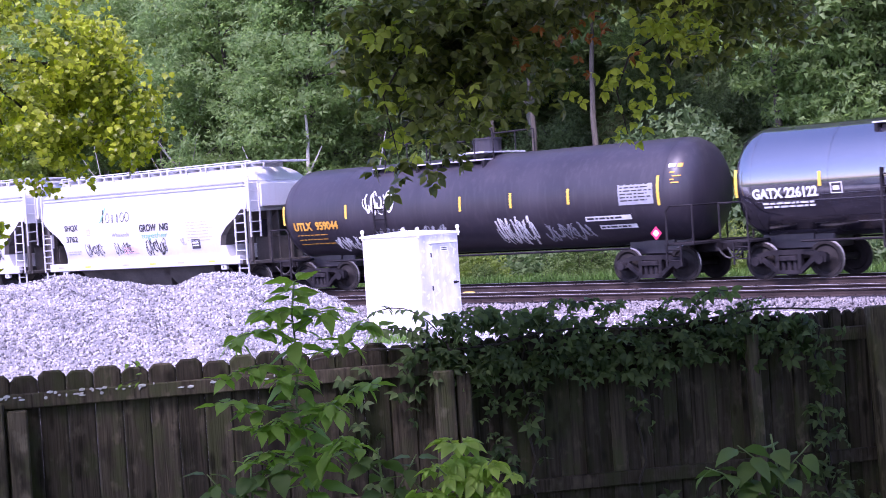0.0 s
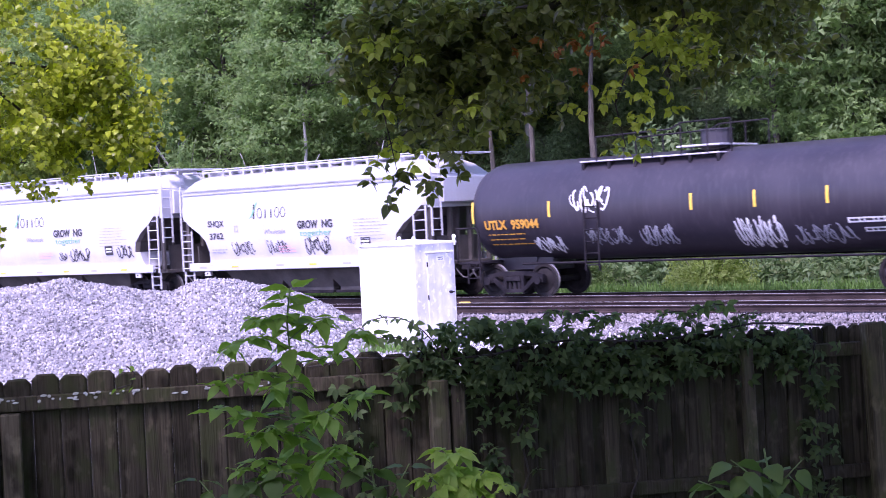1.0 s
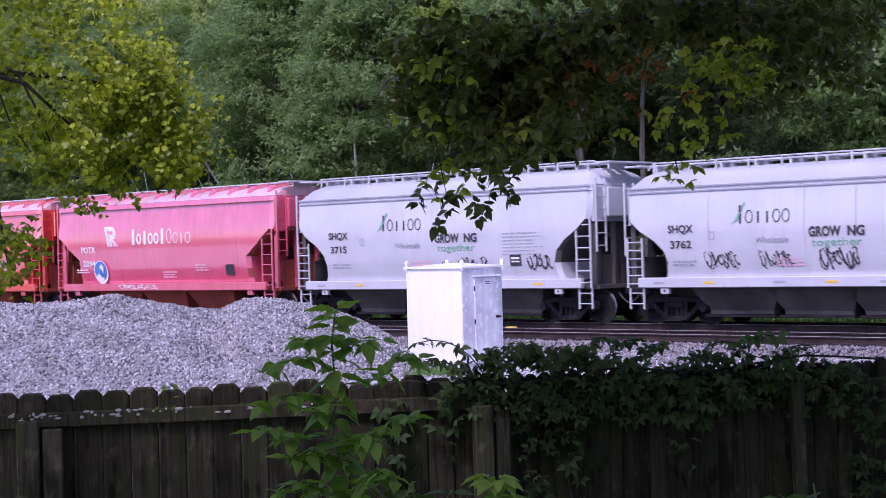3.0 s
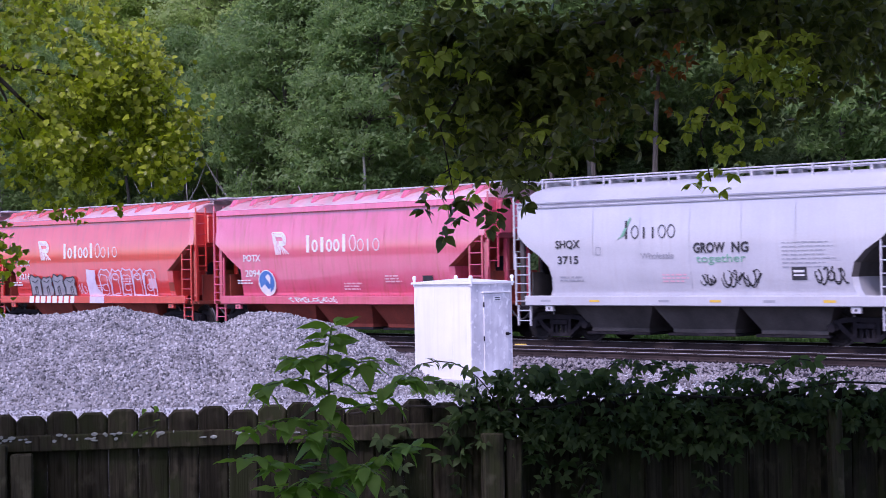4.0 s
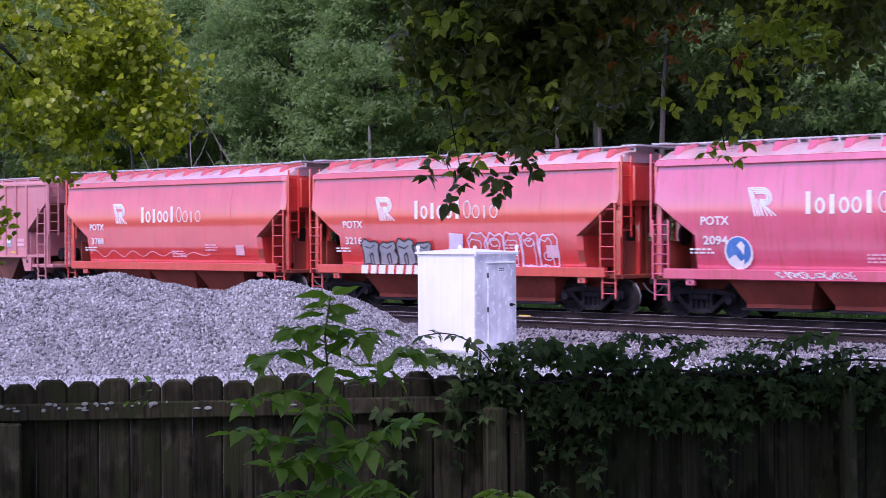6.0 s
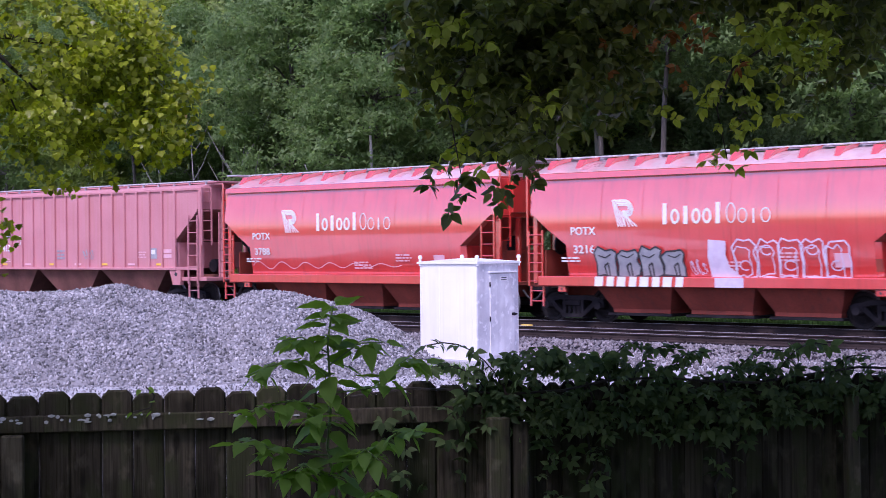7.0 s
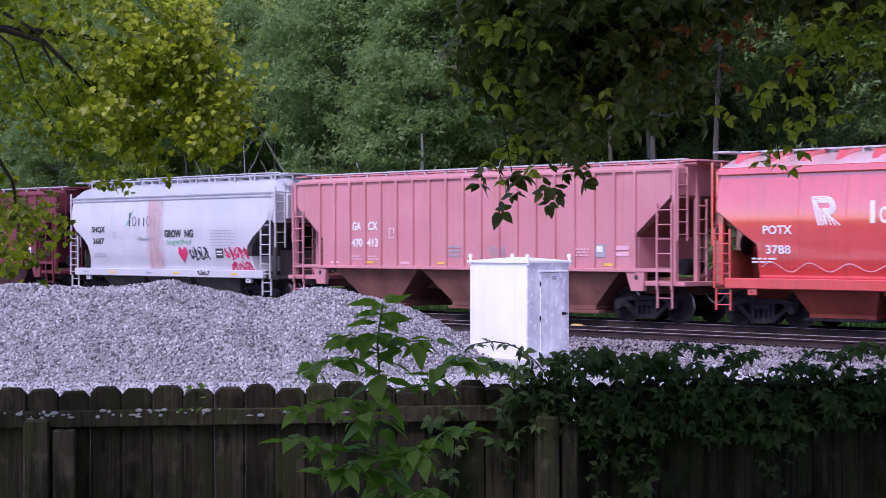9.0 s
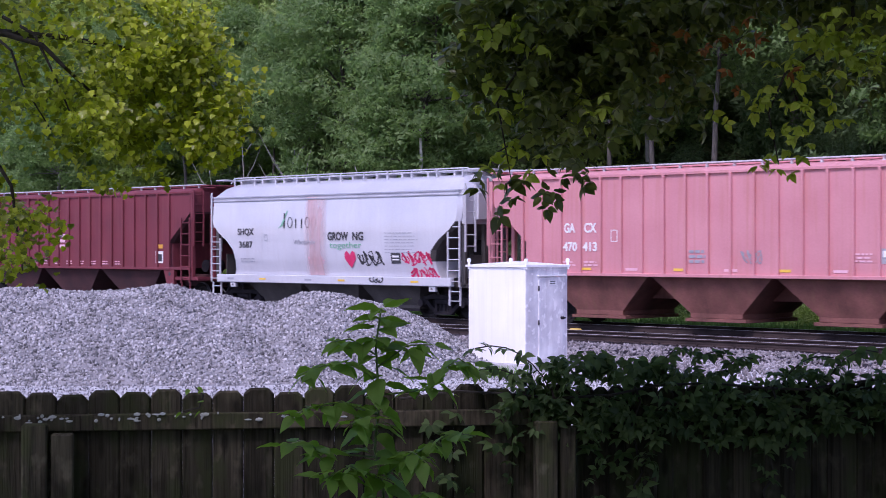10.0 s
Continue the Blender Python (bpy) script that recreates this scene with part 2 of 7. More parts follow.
M["black_gloss"] = surface("clean_black_tank", (0.014, 0.013, 0.02), (0.022, 0.02, 0.03), 0.7, 20, 0.3, bump=0.02, coat=1.0, coat_ior=3.4)
M["white_mark"] = surface("white_lettering", (0.75, 0.75, 0.76), (0.82, 0.82, 0.82), 5, 40, 0.6, bump=0)
M["black_mark"] = surface("black_lettering", (0.03, 0.03, 0.035), (0.05, 0.05, 0.055), 5, 40, 0.6, bump=0)
M["grey_mark"] = surface("grey_lettering", (0.28, 0.29, 0.33), (0.38, 0.39, 0.42), 5, 40, 0.6, bump=0)
M["green_mark"] = surface("green_lettering", (0.16, 0.4, 0.26), (0.2, 0.45, 0.3), 5, 40, 0.6, bump=0)
M["yellow_mark"] = surface("yellow_reflector", (0.75, 0.48, 0.04), (0.82, 0.56, 0.08), 5, 40, 0.5, bump=0)
M["orange_mark"] = surface("orange_lettering", (0.6, 0.3, 0.03), (0.7, 0.36, 0.05), 5, 40, 0.6, bump=0)
M["pink_mark"] = surface("pink_lettering", (0.72, 0.42, 0.48), (0.78, 0.48, 0.54), 5, 40, 0.6, bump=0)
M["blue_mark"] = surface("blue_spray_paint", (0.05, 0.16, 0.45), (0.1, 0.25, 0.55), 5, 40, 0.6, bump=0)
M["crimson_mark"] = surface("crimson_spray_paint", (0.62, 0.02, 0.1), (0.7, 0.05, 0.16), 5, 40, 0.6, bump=0)
M["silver_mark"] = surface("silver_spray_paint", (0.26, 0.27, 0.3), (0.36, 0.37, 0.39), 5, 40, 0.45, bump=0)
M["lilac_mark"] = surface("lilac_spray_paint", (0.62, 0.52, 0.66), (0.72, 0.64, 0.76), 5, 40, 0.6, bump=0)
def dust_film():
    """Thin uneven film of pink dust that fades out at both sides; the paint shows through."""
    m, n, l, b = nodes_of("pinkish_dust_film")
    b.inputs["Base Color"].default_value, b.inputs["Roughness"].default_value = (0.62, 0.4, 0.4, 1), 0.8
    tc, mp, t, r = n.new("ShaderNodeTexCoord"), n.new("ShaderNodeMapping"), n.new("ShaderNodeTexNoise"), n.new("ShaderNodeMapRange")
    mp.inputs["Scale"].default_value = (2.5, 2.5, 0.4)
    t.inputs["Scale"].default_value, t.inputs["Detail"].default_value = 1.5, 5
    r.inputs["From Min"].default_value, r.inputs["From Max"].default_value = 0.25, 0.7
    r.inputs["To Min"].default_value, r.inputs["To Max"].default_value = 0.25, 0.75
    l.new(tc.outputs["Object"], mp.inputs["Vector"])
    l.new(mp.outputs["Vector"], t.inputs["Vector"])
    l.new(t.outputs["Fac"], r.inputs["Value"])
    sx, off, ab, fade, mul = n.new("ShaderNodeSeparateXYZ"), n.new("ShaderNodeMath"), n.new("ShaderNodeMath"), n.new("ShaderNodeMapRange"), n.new("ShaderNodeMath")
    off.operation, ab.operation, mul.operation = "ADD", "ABSOLUTE", "MULTIPLY"
    off.inputs[1].default_value = 0.5
    fade.interpolation_type = "SMOOTHSTEP"
    fade.inputs["From Min"].default_value, fade.inputs["From Max"].default_value = 0.62, 0.22
    l.new(tc.outputs["Object"], sx.inputs["Vector"])
    l.new(sx.outputs["X"], off.inputs[0])
    l.new(off.outputs["Value"], ab.inputs[0])
    l.new(ab.outputs["Value"], fade.inputs["Value"])
    l.new(fade.outputs["Result"], mul.inputs[0])
    l.new(r.outputs["Result"], mul.inputs[1])
    l.new(mul.outputs["Value"], b.inputs["Alpha"])
    return m


M["dust_film"] = dust_film()
M["bark"] = surface("tree_bark", (0.06, 0.052, 0.045), (0.13, 0.112, 0.095), 3, 25, 0.9, bump=0.6, stretch=(4, 4, 0.7))
M["twig"] = surface("dark_twig_bark", (0.028, 0.023, 0.018), (0.055, 0.045, 0.034), 8, 60, 0.85, bump=0.3)
M["pale_bark"] = surface("pale_tree_bark", (0.17, 0.165, 0.15), (0.28, 0.27, 0.25), 3, 25, 0.9, bump=0.4)
M["snag"] = surface("bleached_dead_wood", (0.3, 0.29, 0.27), (0.46, 0.44, 0.41), 3, 25, 0.9, bump=0.4)
M["wood_leaf"] = leafy("woodland_leaf", (0.14, 0.2, 0.055), (0.265, 0.345, 0.1), 0.55)
M["wood_leaf_blue"] = leafy("bluish_woodland_leaf", (0.12, 0.185, 0.07), (0.22, 0.315, 0.118), 0.55)
M["wood_leaf_pale"] = leafy("pale_woodland_leaf", (0.18, 0.25, 0.06), (0.31, 0.4, 0.11), 0.55)
# distance haze is put into this pale leaf colour
M["wood_leaf_far"] = leafy("haze_coloured_leaf", (0.27, 0.35, 0.135), (0.43, 0.52, 0.22), 0.55)
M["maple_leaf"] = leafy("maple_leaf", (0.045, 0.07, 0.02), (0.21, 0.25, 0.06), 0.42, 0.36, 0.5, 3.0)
M["siding"] = surface("painted_siding", (0.2, 0.19, 0.18), (0.26, 0.25, 0.23), 1.5, 25, 0.8, bump=0.2)
# sunlight is put into the bright leaf end, gap shade into the dark
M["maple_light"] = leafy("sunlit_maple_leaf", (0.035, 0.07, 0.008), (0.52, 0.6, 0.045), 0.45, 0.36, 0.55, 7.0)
# light-green twig leaves, with the sunlight they miss put into the colour
M["pale_leaf"] = leafy("light_green_sunlit_leaf", (0.28, 0.36, 0.05), (0.48, 0.56, 0.11), 0.5)
M["maple_brown"] = leafy("withered_maple_leaf", (0.17, 0.07, 0.022), (0.34, 0.15, 0.05), 0.4)
M["creeper"] = leafy("creeper_leaf", (0.03, 0.062, 0.022), (0.125, 0.19, 0.065), 0.35, 0.55, 0.25, 4.0)
M["weed_leaf"] = leafy("weed_leaf", (0.085, 0.2, 0.035), (0.27, 0.43, 0.08), 0.45)
M["lobed_leaf"] = leafy("lobed_leaf", (0.18, 0.31, 0.055), (0.36, 0.5, 0.1), 0.45)
# leaf darkened so its colour carries the shade inside the wood
M["undergrowth_leaf"] = leafy("wood_floor_shaded_leaf", (0.075, 0.125, 0.055), (0.16, 0.235, 0.1), 0.4)
M["bush_leaf"] = leafy("bush_leaf", (0.06, 0.105, 0.035), (0.17, 0.25, 0.08), 0.45)
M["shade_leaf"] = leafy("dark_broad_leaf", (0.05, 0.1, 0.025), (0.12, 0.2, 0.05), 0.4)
M["weed_stem"] = surface("green_stem", (0.12, 0.2, 0.06), (0.2, 0.28, 0.1), 6, 40, 0.6, bump=0.1)
M["grass_blade"] = leafy("grass_blade", (0.08, 0.17, 0.04), (0.18, 0.3, 0.08), 0.4)
M["yellow_paint"] = surface("faded_yellow_paint", (0.6, 0.42, 0.06), (0.68, 0.5, 0.12), 8, 40, 0.6, bump=0.1)


for k_ in ("ballast", "tie", "rail", "gravel", "stone", "ballast_stone", "steel_dark", "wheel"):
    M[k_].node_tree.nodes["Principled BSDF"].inputs["Specular IOR Level"].default_value = 0.12


# ---- mesh helpers ----
def box(bm, x0, x1, y0, y1, z0, z1, bev=0.0):
    v = [bm.verts.new(p) for p in ((x0, y0, z0), (x1, y0, z0), (x1, y1, z0), (x0, y1, z0), (x0, y0, z1), (x1, y0, z1), (x1, y1, z1), (x0, y1, z1))]
    fs = [bm.faces.new([v[i] for i in f]) for f in ((0, 3, 2, 1), (4, 5, 6, 7), (0, 1, 5, 4), (1, 2, 6, 5), (2, 3, 7, 6), (3, 0, 4, 7))]
    if bev:
        bmesh.ops.bevel(bm, geom=list({e for f in fs for e in f.edges}), offset=bev, segments=1, affect="EDGES")


def tube(bm, p0, p1, r0, r1=None, seg=8, cap=True):
    r1 = r0 if r1 is None else r1
    p0, p1 = Vector(p0), Vector(p1)
    q = (p1 - p0).to_track_quat("Z", "Y")
    rings = []
    for p, r in ((p0, r0), (p1, r1)):
        rings.append([bm.verts.new(p + q @ Vector((r * math.cos(6.28318 * i / seg), r * math.sin(6.28318 * i / seg), 0))) for i in range(seg)])
    for i in range(seg):
        bm.faces.new((rings[0][i], rings[0][(i + 1) % seg], rings[1][(i + 1) % seg], rings[1][i]))
    if cap:
        bm.faces.new(rings[0][::-1])
        bm.faces.new(rings[1])


def pipe(bm, pts, r, seg=6):
    for p, q in zip(pts[:-1], pts[1:]):
        tube(bm, p, q, r, r, seg)


def loft(bm, rings, closed=True, caps=True):
    vs = [[bm.verts.new(p) for p in ring] for ring in rings]
    n = len(vs[0])
    for a, b in zip(vs[:-1], vs[1:]):
        for i in range(n if closed else n - 1):
            bm.faces.new((a[i], a[(i + 1) % n], b[(i + 1) % n], b[i]))
    if caps:
        bm.faces.new(vs[0][::-1])
        bm.faces.new(vs[-1])


def prism(bm, pts, y0, y1):
    """Solid from an outline in x, z, between y0 and y1."""
    loft(bm, [[(x, y0, z) for x, z in pts], [(x, y1, z) for x, z in pts]])


def mesh_of(name, bm, material, smooth=0.0):
    bmesh.ops.recalc_face_normals(bm, faces=bm.faces)
    me = bpy.data.meshes.new(name)
    bm.to_mesh(me)
    bm.free()
    for mt in (material if isinstance(material, (list, tuple)) else [material]):
        me.materials.append(mt)
    if smooth:
        me.shade_smooth()
        me.set_sharp_from_angle(angle=radians(smooth))
    return me


def part(name, bm, material, parent, label="", smooth=0.0):
    me = bm if isinstance(bm, bpy.types.Mesh) else mesh_of(name, bm, material, smooth)
    ob = new(name, me)
    ob.parent = parent
    return tagged(ob, label) if label else ob


def thing(name, label, category, m=None, group="", kind="", data=None):
    ob = new(name, data)
    if m is not None:
        ob.matrix_world = m
    return tagged(ob, label, category, group, kind)


def raw_mesh(name, verts, faces_flat, size, material, mat_idx=None):
    """Mesh from arrays; all faces have the same number of corners."""
    me = bpy.data.meshes.new(name)
    nf = len(faces_flat) // size
    me.vertices.add(len(verts))
    me.vertices.foreach_set("co", np.asarray(verts, np.float32).ravel())
    me.loops.add(len(faces_flat))
    me.loops.foreach_set("vertex_index", np.asarray(faces_flat, np.int32))
    me.polygons.add(nf)
    me.polygons.foreach_set("loop_start", np.arange(0, nf * size, size, dtype=np.int32))
    for mt in (material if isinstance(material, (list, tuple)) else [material]):
        me.materials.append(mt)
    if mat_idx is not None:
        me.polygons.foreach_set("material_index", np.asarray(mat_idx, np.int32))
    me.update(calc_edges=True)
    return me


def turns(n, r, tilt=None):
    """n random turns as matrices; tilt limits the lean from upright."""
    a, b, c = r.uniform(0, 6.283, n), r.uniform(0, 6.283, n) if tilt is None else r.normal(0, tilt, n), r.uniform(0, 6.283, n) if tilt is None else r.normal(0, tilt, n)
    ca, sa, cb, sb, cc, sc = np.cos(a), np.sin(a), np.cos(b), np.sin(b), np.cos(c), np.sin(c)
    o, i = np.zeros(n), np.ones(n)
    rz = np.stack([np.stack([ca, -sa, o], -1), np.stack([sa, ca, o], -1), np.stack([o, o, i], -1)], 1)
    rx = np.stack([np.stack([i, o, o], -1), np.stack([o, cb, -sb], -1), np.stack([o, sb, cb], -1)], 1)
    ry = np.stack([np.stack([cc, o, sc], -1), np.stack([o, i, o], -1), np.stack([-sc, o, cc], -1)], 1)
    return rx @ ry @ rz


def scatter(name, proto_v, proto_f, places, sizes, rot, material):
    """Many small copies of one little shape in one mesh."""
    pv, pf = np.asarray(proto_v, float), np.asarray(proto_f, int)
    n, k = len(places), len(pv)
    v = np.einsum("nij,kj->nki", rot, pv) * np.asarray(sizes).reshape(n, 1, -1) + np.asarray(places)[:, None, :]
    f = pf[None] + (np.arange(n) * k)[:, None, None]
    return raw_mesh(name, v.reshape(-1, 3), f.ravel(), pf.shape[1], material)


STONE_V = [(1, 0.1, 0), (-0.9, 0.2, 0.1), (0.1, 0.8, -0.1), (0, -0.8, 0.1), (0.2, 0, 0.6), (-0.1, 0.1, -0.6)]
STONE_F = [(0, 2, 4), (2, 1, 4), (1, 3, 4), (3, 0, 4), (2, 0, 5), (1, 2, 5), (3, 1, 5), (0, 3, 5)]
# a lobed leaf of unit length, folded along its rib: fan of triangles from the rib
LOBE = [(0.0, 0.0), (0.22, -0.02), (0.5, 0.12), (0.34, 0.3), (0.56, 0.55), (0.3, 0.56), (0.26, 0.72), (0.0, 1.0)]
LOBED_V = [(0, 0, 0)] + [(x, y, 0.18 * x - 0.12 * y * y) for x, y in LOBE[1:]] + [(-x, y, 0.18 * x - 0.12 * y * y) for x, y in LOBE[1:-1]] + [(0, 0.45, -0.02)]
LOBED_F = [(14, 0, 1), (14, 1, 2), (14, 2, 3), (14, 3, 4), (14, 4, 5), (14, 5, 6), (14, 6, 7), (14, 8, 0), (14, 9, 8), (14, 10, 9), (14, 11, 10), (14, 12, 11), (14, 13, 12), (14, 7, 13)]
OVATE_V = [(0, 0, 0), (0.2, 0.18, 0.05), (0.3, 0.4, 0.05), (0.2, 0.7, -0.02), (0, 1, -0.16), (-0.2, 0.7, -0.02), (-0.3, 0.4, 0.05), (-0.2, 0.18, 0.05), (0, 0.4, -0.02), (0, 0.7, -0.07)]
OVATE_F = [(0, 1, 8), (1, 2, 8), (2, 9, 8), (2, 3, 9), (3, 4, 9), (0, 8, 7), (7, 8, 6), (6, 8, 9), (6, 9, 5), (5, 9, 4)]
# a spray of leaves as seen from far: six pointed leaves round a twig
SPRAY_V, SPRAY_F = [], []
for i_ in range(6):
    a_ = i_ * 2.4
    o_ = Vector((0.42 * math.cos(a_), 0.42 * math.sin(a_), 0.25 * math.sin(i_ * 1.7)))
    d_ = Vector((math.cos(a_ + 0.5), math.sin(a_ + 0.5), 0.35 * math.cos(i_ * 2.1) - 0.2))
    s_ = d_.cross(Vector((0.3 * math.sin(i_), 0.2, 1))).normalized() * 0.24
    b_ = len(SPRAY_V)
    SPRAY_V += [tuple(o_ + s_), tuple(o_ - s_), tuple(o_ + d_ * 0.72)]
    SPRAY_F += [(b_, b_ + 1, b_ + 2)]


def broad_leaf(rows=7, width=0.3, droop_=0.28, fold=0.22):
    """Pointed ovate leaf of unit length, folded along the rib and drooping to its tip."""
    v, f = [], []
    for i in range(rows + 1):
        t = i / rows
        w = width * math.sin(math.pi * t ** 0.72) ** 0.85 * (1 - 0.35 * t) if 0 < t < 1 else 0.004
        z = 0.1 * t - droop_ * t * t
        for k in (-1, -0.5, 0, 0.5, 1):
            v.append((w * k, t, z + fold * w * abs(k) - 0.12 * w * k * k + (0.018 * math.sin(i * 2.4) if abs(k) == 1 else 0)))
    for i in range(rows):
        for k in range(4):
            a = i * 5 + k
            f += [(a, a + 1, a + 6), (a, a + 6, a + 5)]
    return v, f

# ---- the place: z = 0 at the signal cabinet's ground; the line of rail crosses the view at 45 degrees ----
UX, UY = 0.7106, -0.7036
P0X, P0Y = 26.256, 26.518
RAIL = 0.32
YAW = math.degrees(math.atan2(UY, UX))
TRACK = pose(P0X, P0Y, RAIL, 0, 0, YAW)
NEAR_TRACK = -4.35


def trk(u, y, z=0.0):
    """World place of a point u along the main line, y beyond its centre, z over the rails."""
    return TRACK @ Vector((u, y, z))


def hill_z(y, u):
    s = max(0.0, y - 9.0)
    base = -0.32 if y < 3 else -0.35
    w = 0.6 * math.sin(u * 0.09) + 0.5 * math.sin(u * 0.031 + y * 0.07)
    return base + 38.0 * (1 - math.exp(-s / 55.0)) + w * min(1, s / 12)


def build_ground():
    us = list(np.arange(-240, 141, 10.0))
    us = [-2500, -900, -420] + us + [260, 700, 2500]
    ys = [-2500, -600, -200, -90, -60, -45, -36, -28, -20, -14, -9.5, -7.5, -6.5, 3.4, 5, 7, 9, 12, 16, 21, 27, 35, 45, 60, 80, 110, 160, 300, 900, 2500]
    v = []
    for y in ys:
        for u in us:
            z = hill_z(y, u) if y > 3.3 else -RAIL
            if -600 < y < 3.3 and abs(u) < 300:
                z += 0.03 * math.sin(u * 0.7 + y * 1.3)
            v.append(trk(u, y, z))
    n = len(us)
    f, mi = [], []
    for j in range(len(ys) - 1):
        for i in range(n - 1):
            a = j * n + i
            f += [a, a + 1, a + n + 1, a + n]
            mi.append(0 if ys[j] >= 3 or ys[j] < -30 else 1)
    me = raw_mesh("ground", v, f, 4, [M["grass"], M["gravel"]], mi)
    me.shade_smooth()
    return thing("ground", "pale gravel lot rising into a grassy wooded hillside", "ground", kind="structure", data=me)


build_ground()


def build_bed():
    """Raised ballast bed under both tracks."""
    prof = [(-7.6, -0.33), (-6.4, -0.19), (-5.6, -0.17), (-3.1, -0.17), (-2.2, -0.22), (-1.3, -0.17), (1.3, -0.17), (2.2, -0.2), (3.3, -0.36)]
    bm = bmesh.new()
    loft(bm, [[(u, y, z + 0.015 * math.sin(u * 1.7 + y * 3)) for y, z in prof] + [(u, 3.3, -0.6), (u, -7.6, -0.6)] for u in [-400, -200] + list(range(-120, 61, 3)) + [150, 300]])
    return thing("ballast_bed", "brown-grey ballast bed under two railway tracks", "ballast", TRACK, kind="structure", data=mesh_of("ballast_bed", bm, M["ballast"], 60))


build_bed()


def build_light_blocking_wall():
    """Plain unseen wall added behind the camera; it blocks light from the fence."""
    bm = bmesh.new()
    box(bm, -7.0, 10.0, -3.0, -2.7, -0.4, 5.2)
    for i in range(26):
        box(bm, -7.0, 10.0, -2.7, -2.685 + 0.006 * (i % 2), -0.38 + i * 0.215, -0.2 + i * 0.215)
    thing("unseen_back_wall", "plain grey clapboard wall, unseen, added to block light", "wall", kind="structure", data=mesh_of("unseen_back_wall", bm, M["siding"]))


build_light_blocking_wall()


def build_track(y0, label):
    tr = thing("railway_track", label, "track", TRACK @ pose(0, y0, 0), group="railway tracks", kind="structure")
    for s in (-0.752, 0.752):
        bm = bmesh.new()
        prof = [(-0.07, -0.17), (0.07, -0.17), (0.07, -0.155), (0.012, -0.13), (0.012, -0.045), (0.036, -0.035), (0.036, -0.004), (-0.036, -0.004), (-0.036, -0.035), (-0.012, -0.045), (-0.012, -0.13), (-0.07, -0.155)]
        loft(bm, [[(u, s + y, z) for y, z in prof] for u in (-400, -120, -60, -30, 0, 60, 300)])
        r = part("rail", bm, M["rail"], tr)
        bm = bmesh.new()
        box(bm, -400, 300, s - 0.03, s + 0.03, -0.004, 0.0)
        part("rail_head", bm, M["railhead"], r, "worn bright rail head")
    bm = bmesh.new()
    box(bm, -0.115, 0.115, -1.3, 1.3, -0.345, -0.165, 0.012)
    tie = mesh_of("tie", bm, M["tie"])
    bm = bmesh.new()
    for s in (-0.752, 0.752):
        box(bm, -0.1, 0.1, s - 0.17, s + 0.17, -0.168, -0.152, 0.004)
        for q in (-0.1, 0.1):
            box(bm, -0.05, -0.02, s + q - 0.015, s + q + 0.015, -0.155, -0.12)
    plate = mesh_of("tie_plate", bm, M["rail"])
    rr = random.Random(3)
    for i in range(145):
        t = new("tie", tie)
        t.parent = tr
        t.matrix_local = pose(-72 + i * 0.545 + rr.uniform(-0.03, 0.03), rr.uniform(-0.05, 0.05), rr.uniform(-0.012, 0.008), 0, 0, rr.uniform(-1.5, 1.5))
        p = new("tie_plate", plate)
        p.parent = t
    return tr


build_track(0.0, "rusty railway track carrying the freight train")
build_track(NEAR_TRACK, "empty railway track with bright worn rail heads")


def build_stones():
    r = np.random.default_rng(11)
    n = 20000
    u, y = r.uniform(-46, -6, n), -5.9 - np.abs(r.normal(0, 2.3, n))
    z = np.where(y > -6.4, -0.18, np.where(y > -7.6, -0.19 + (y + 6.4) * 0.115, -0.325)) + r.uniform(0, 0.03, n)
    pl = np.stack([u, y, z], 1)
    me = scatter("shoulder_stones", STONE_V, STONE_F, pl, r.uniform(0.025, 0.075, n), turns(n, r), M["ballast_stone"])
    thing("shoulder_stones", "loose pale crushed stones along the track shoulder", "stones", TRACK, kind="stuff", data=me)
    n = 9000
    u = r.uniform(-60, 2, n)
    y = np.where(r.random(n) < 0.5, r.uniform(-6, -2.2, n), r.uniform(-2.2, 2.4, n))
    pl = np.stack([u, y, -0.17 + r.uniform(-0.02, 0.02, n)], 1)
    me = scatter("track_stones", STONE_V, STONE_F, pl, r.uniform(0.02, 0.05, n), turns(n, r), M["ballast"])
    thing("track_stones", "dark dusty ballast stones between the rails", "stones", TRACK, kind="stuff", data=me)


build_stones()


# ---- heap of crushed stone ----
def heap_z(x, y):
    """Two merged dumps and a long low ridge."""
    z = w = 0.0
    for cx, cy, h, rx, ry in ((-5.7, 35.0, 1.66, 7.4, 5.0), (-3.0, 35.1, 1.49, 2.5 if x < -3.0 else 4.05, 4.4), (-8.9, 35.2, 1.56, 6.2, 5.0), (-12.6, 35.6, 1.54, 7.0, 5.2), (-16.5, 36.0, 1.7, 5.5, 4.8)):
        d = math.hypot((x - cx) / rx, (y - cy) / ry)
        q = max(0.0, h * (1 - d ** (2.2 if cx == -3.0 and x > cx else 1.08)) + 0.02 * math.sin(3.1 * x + cx)) if d < 1 else 0.0
        if cx == -3.0:
            w = q
        else:
            z += q ** 4
    return (z ** 4 + w ** 16) ** 0.0625


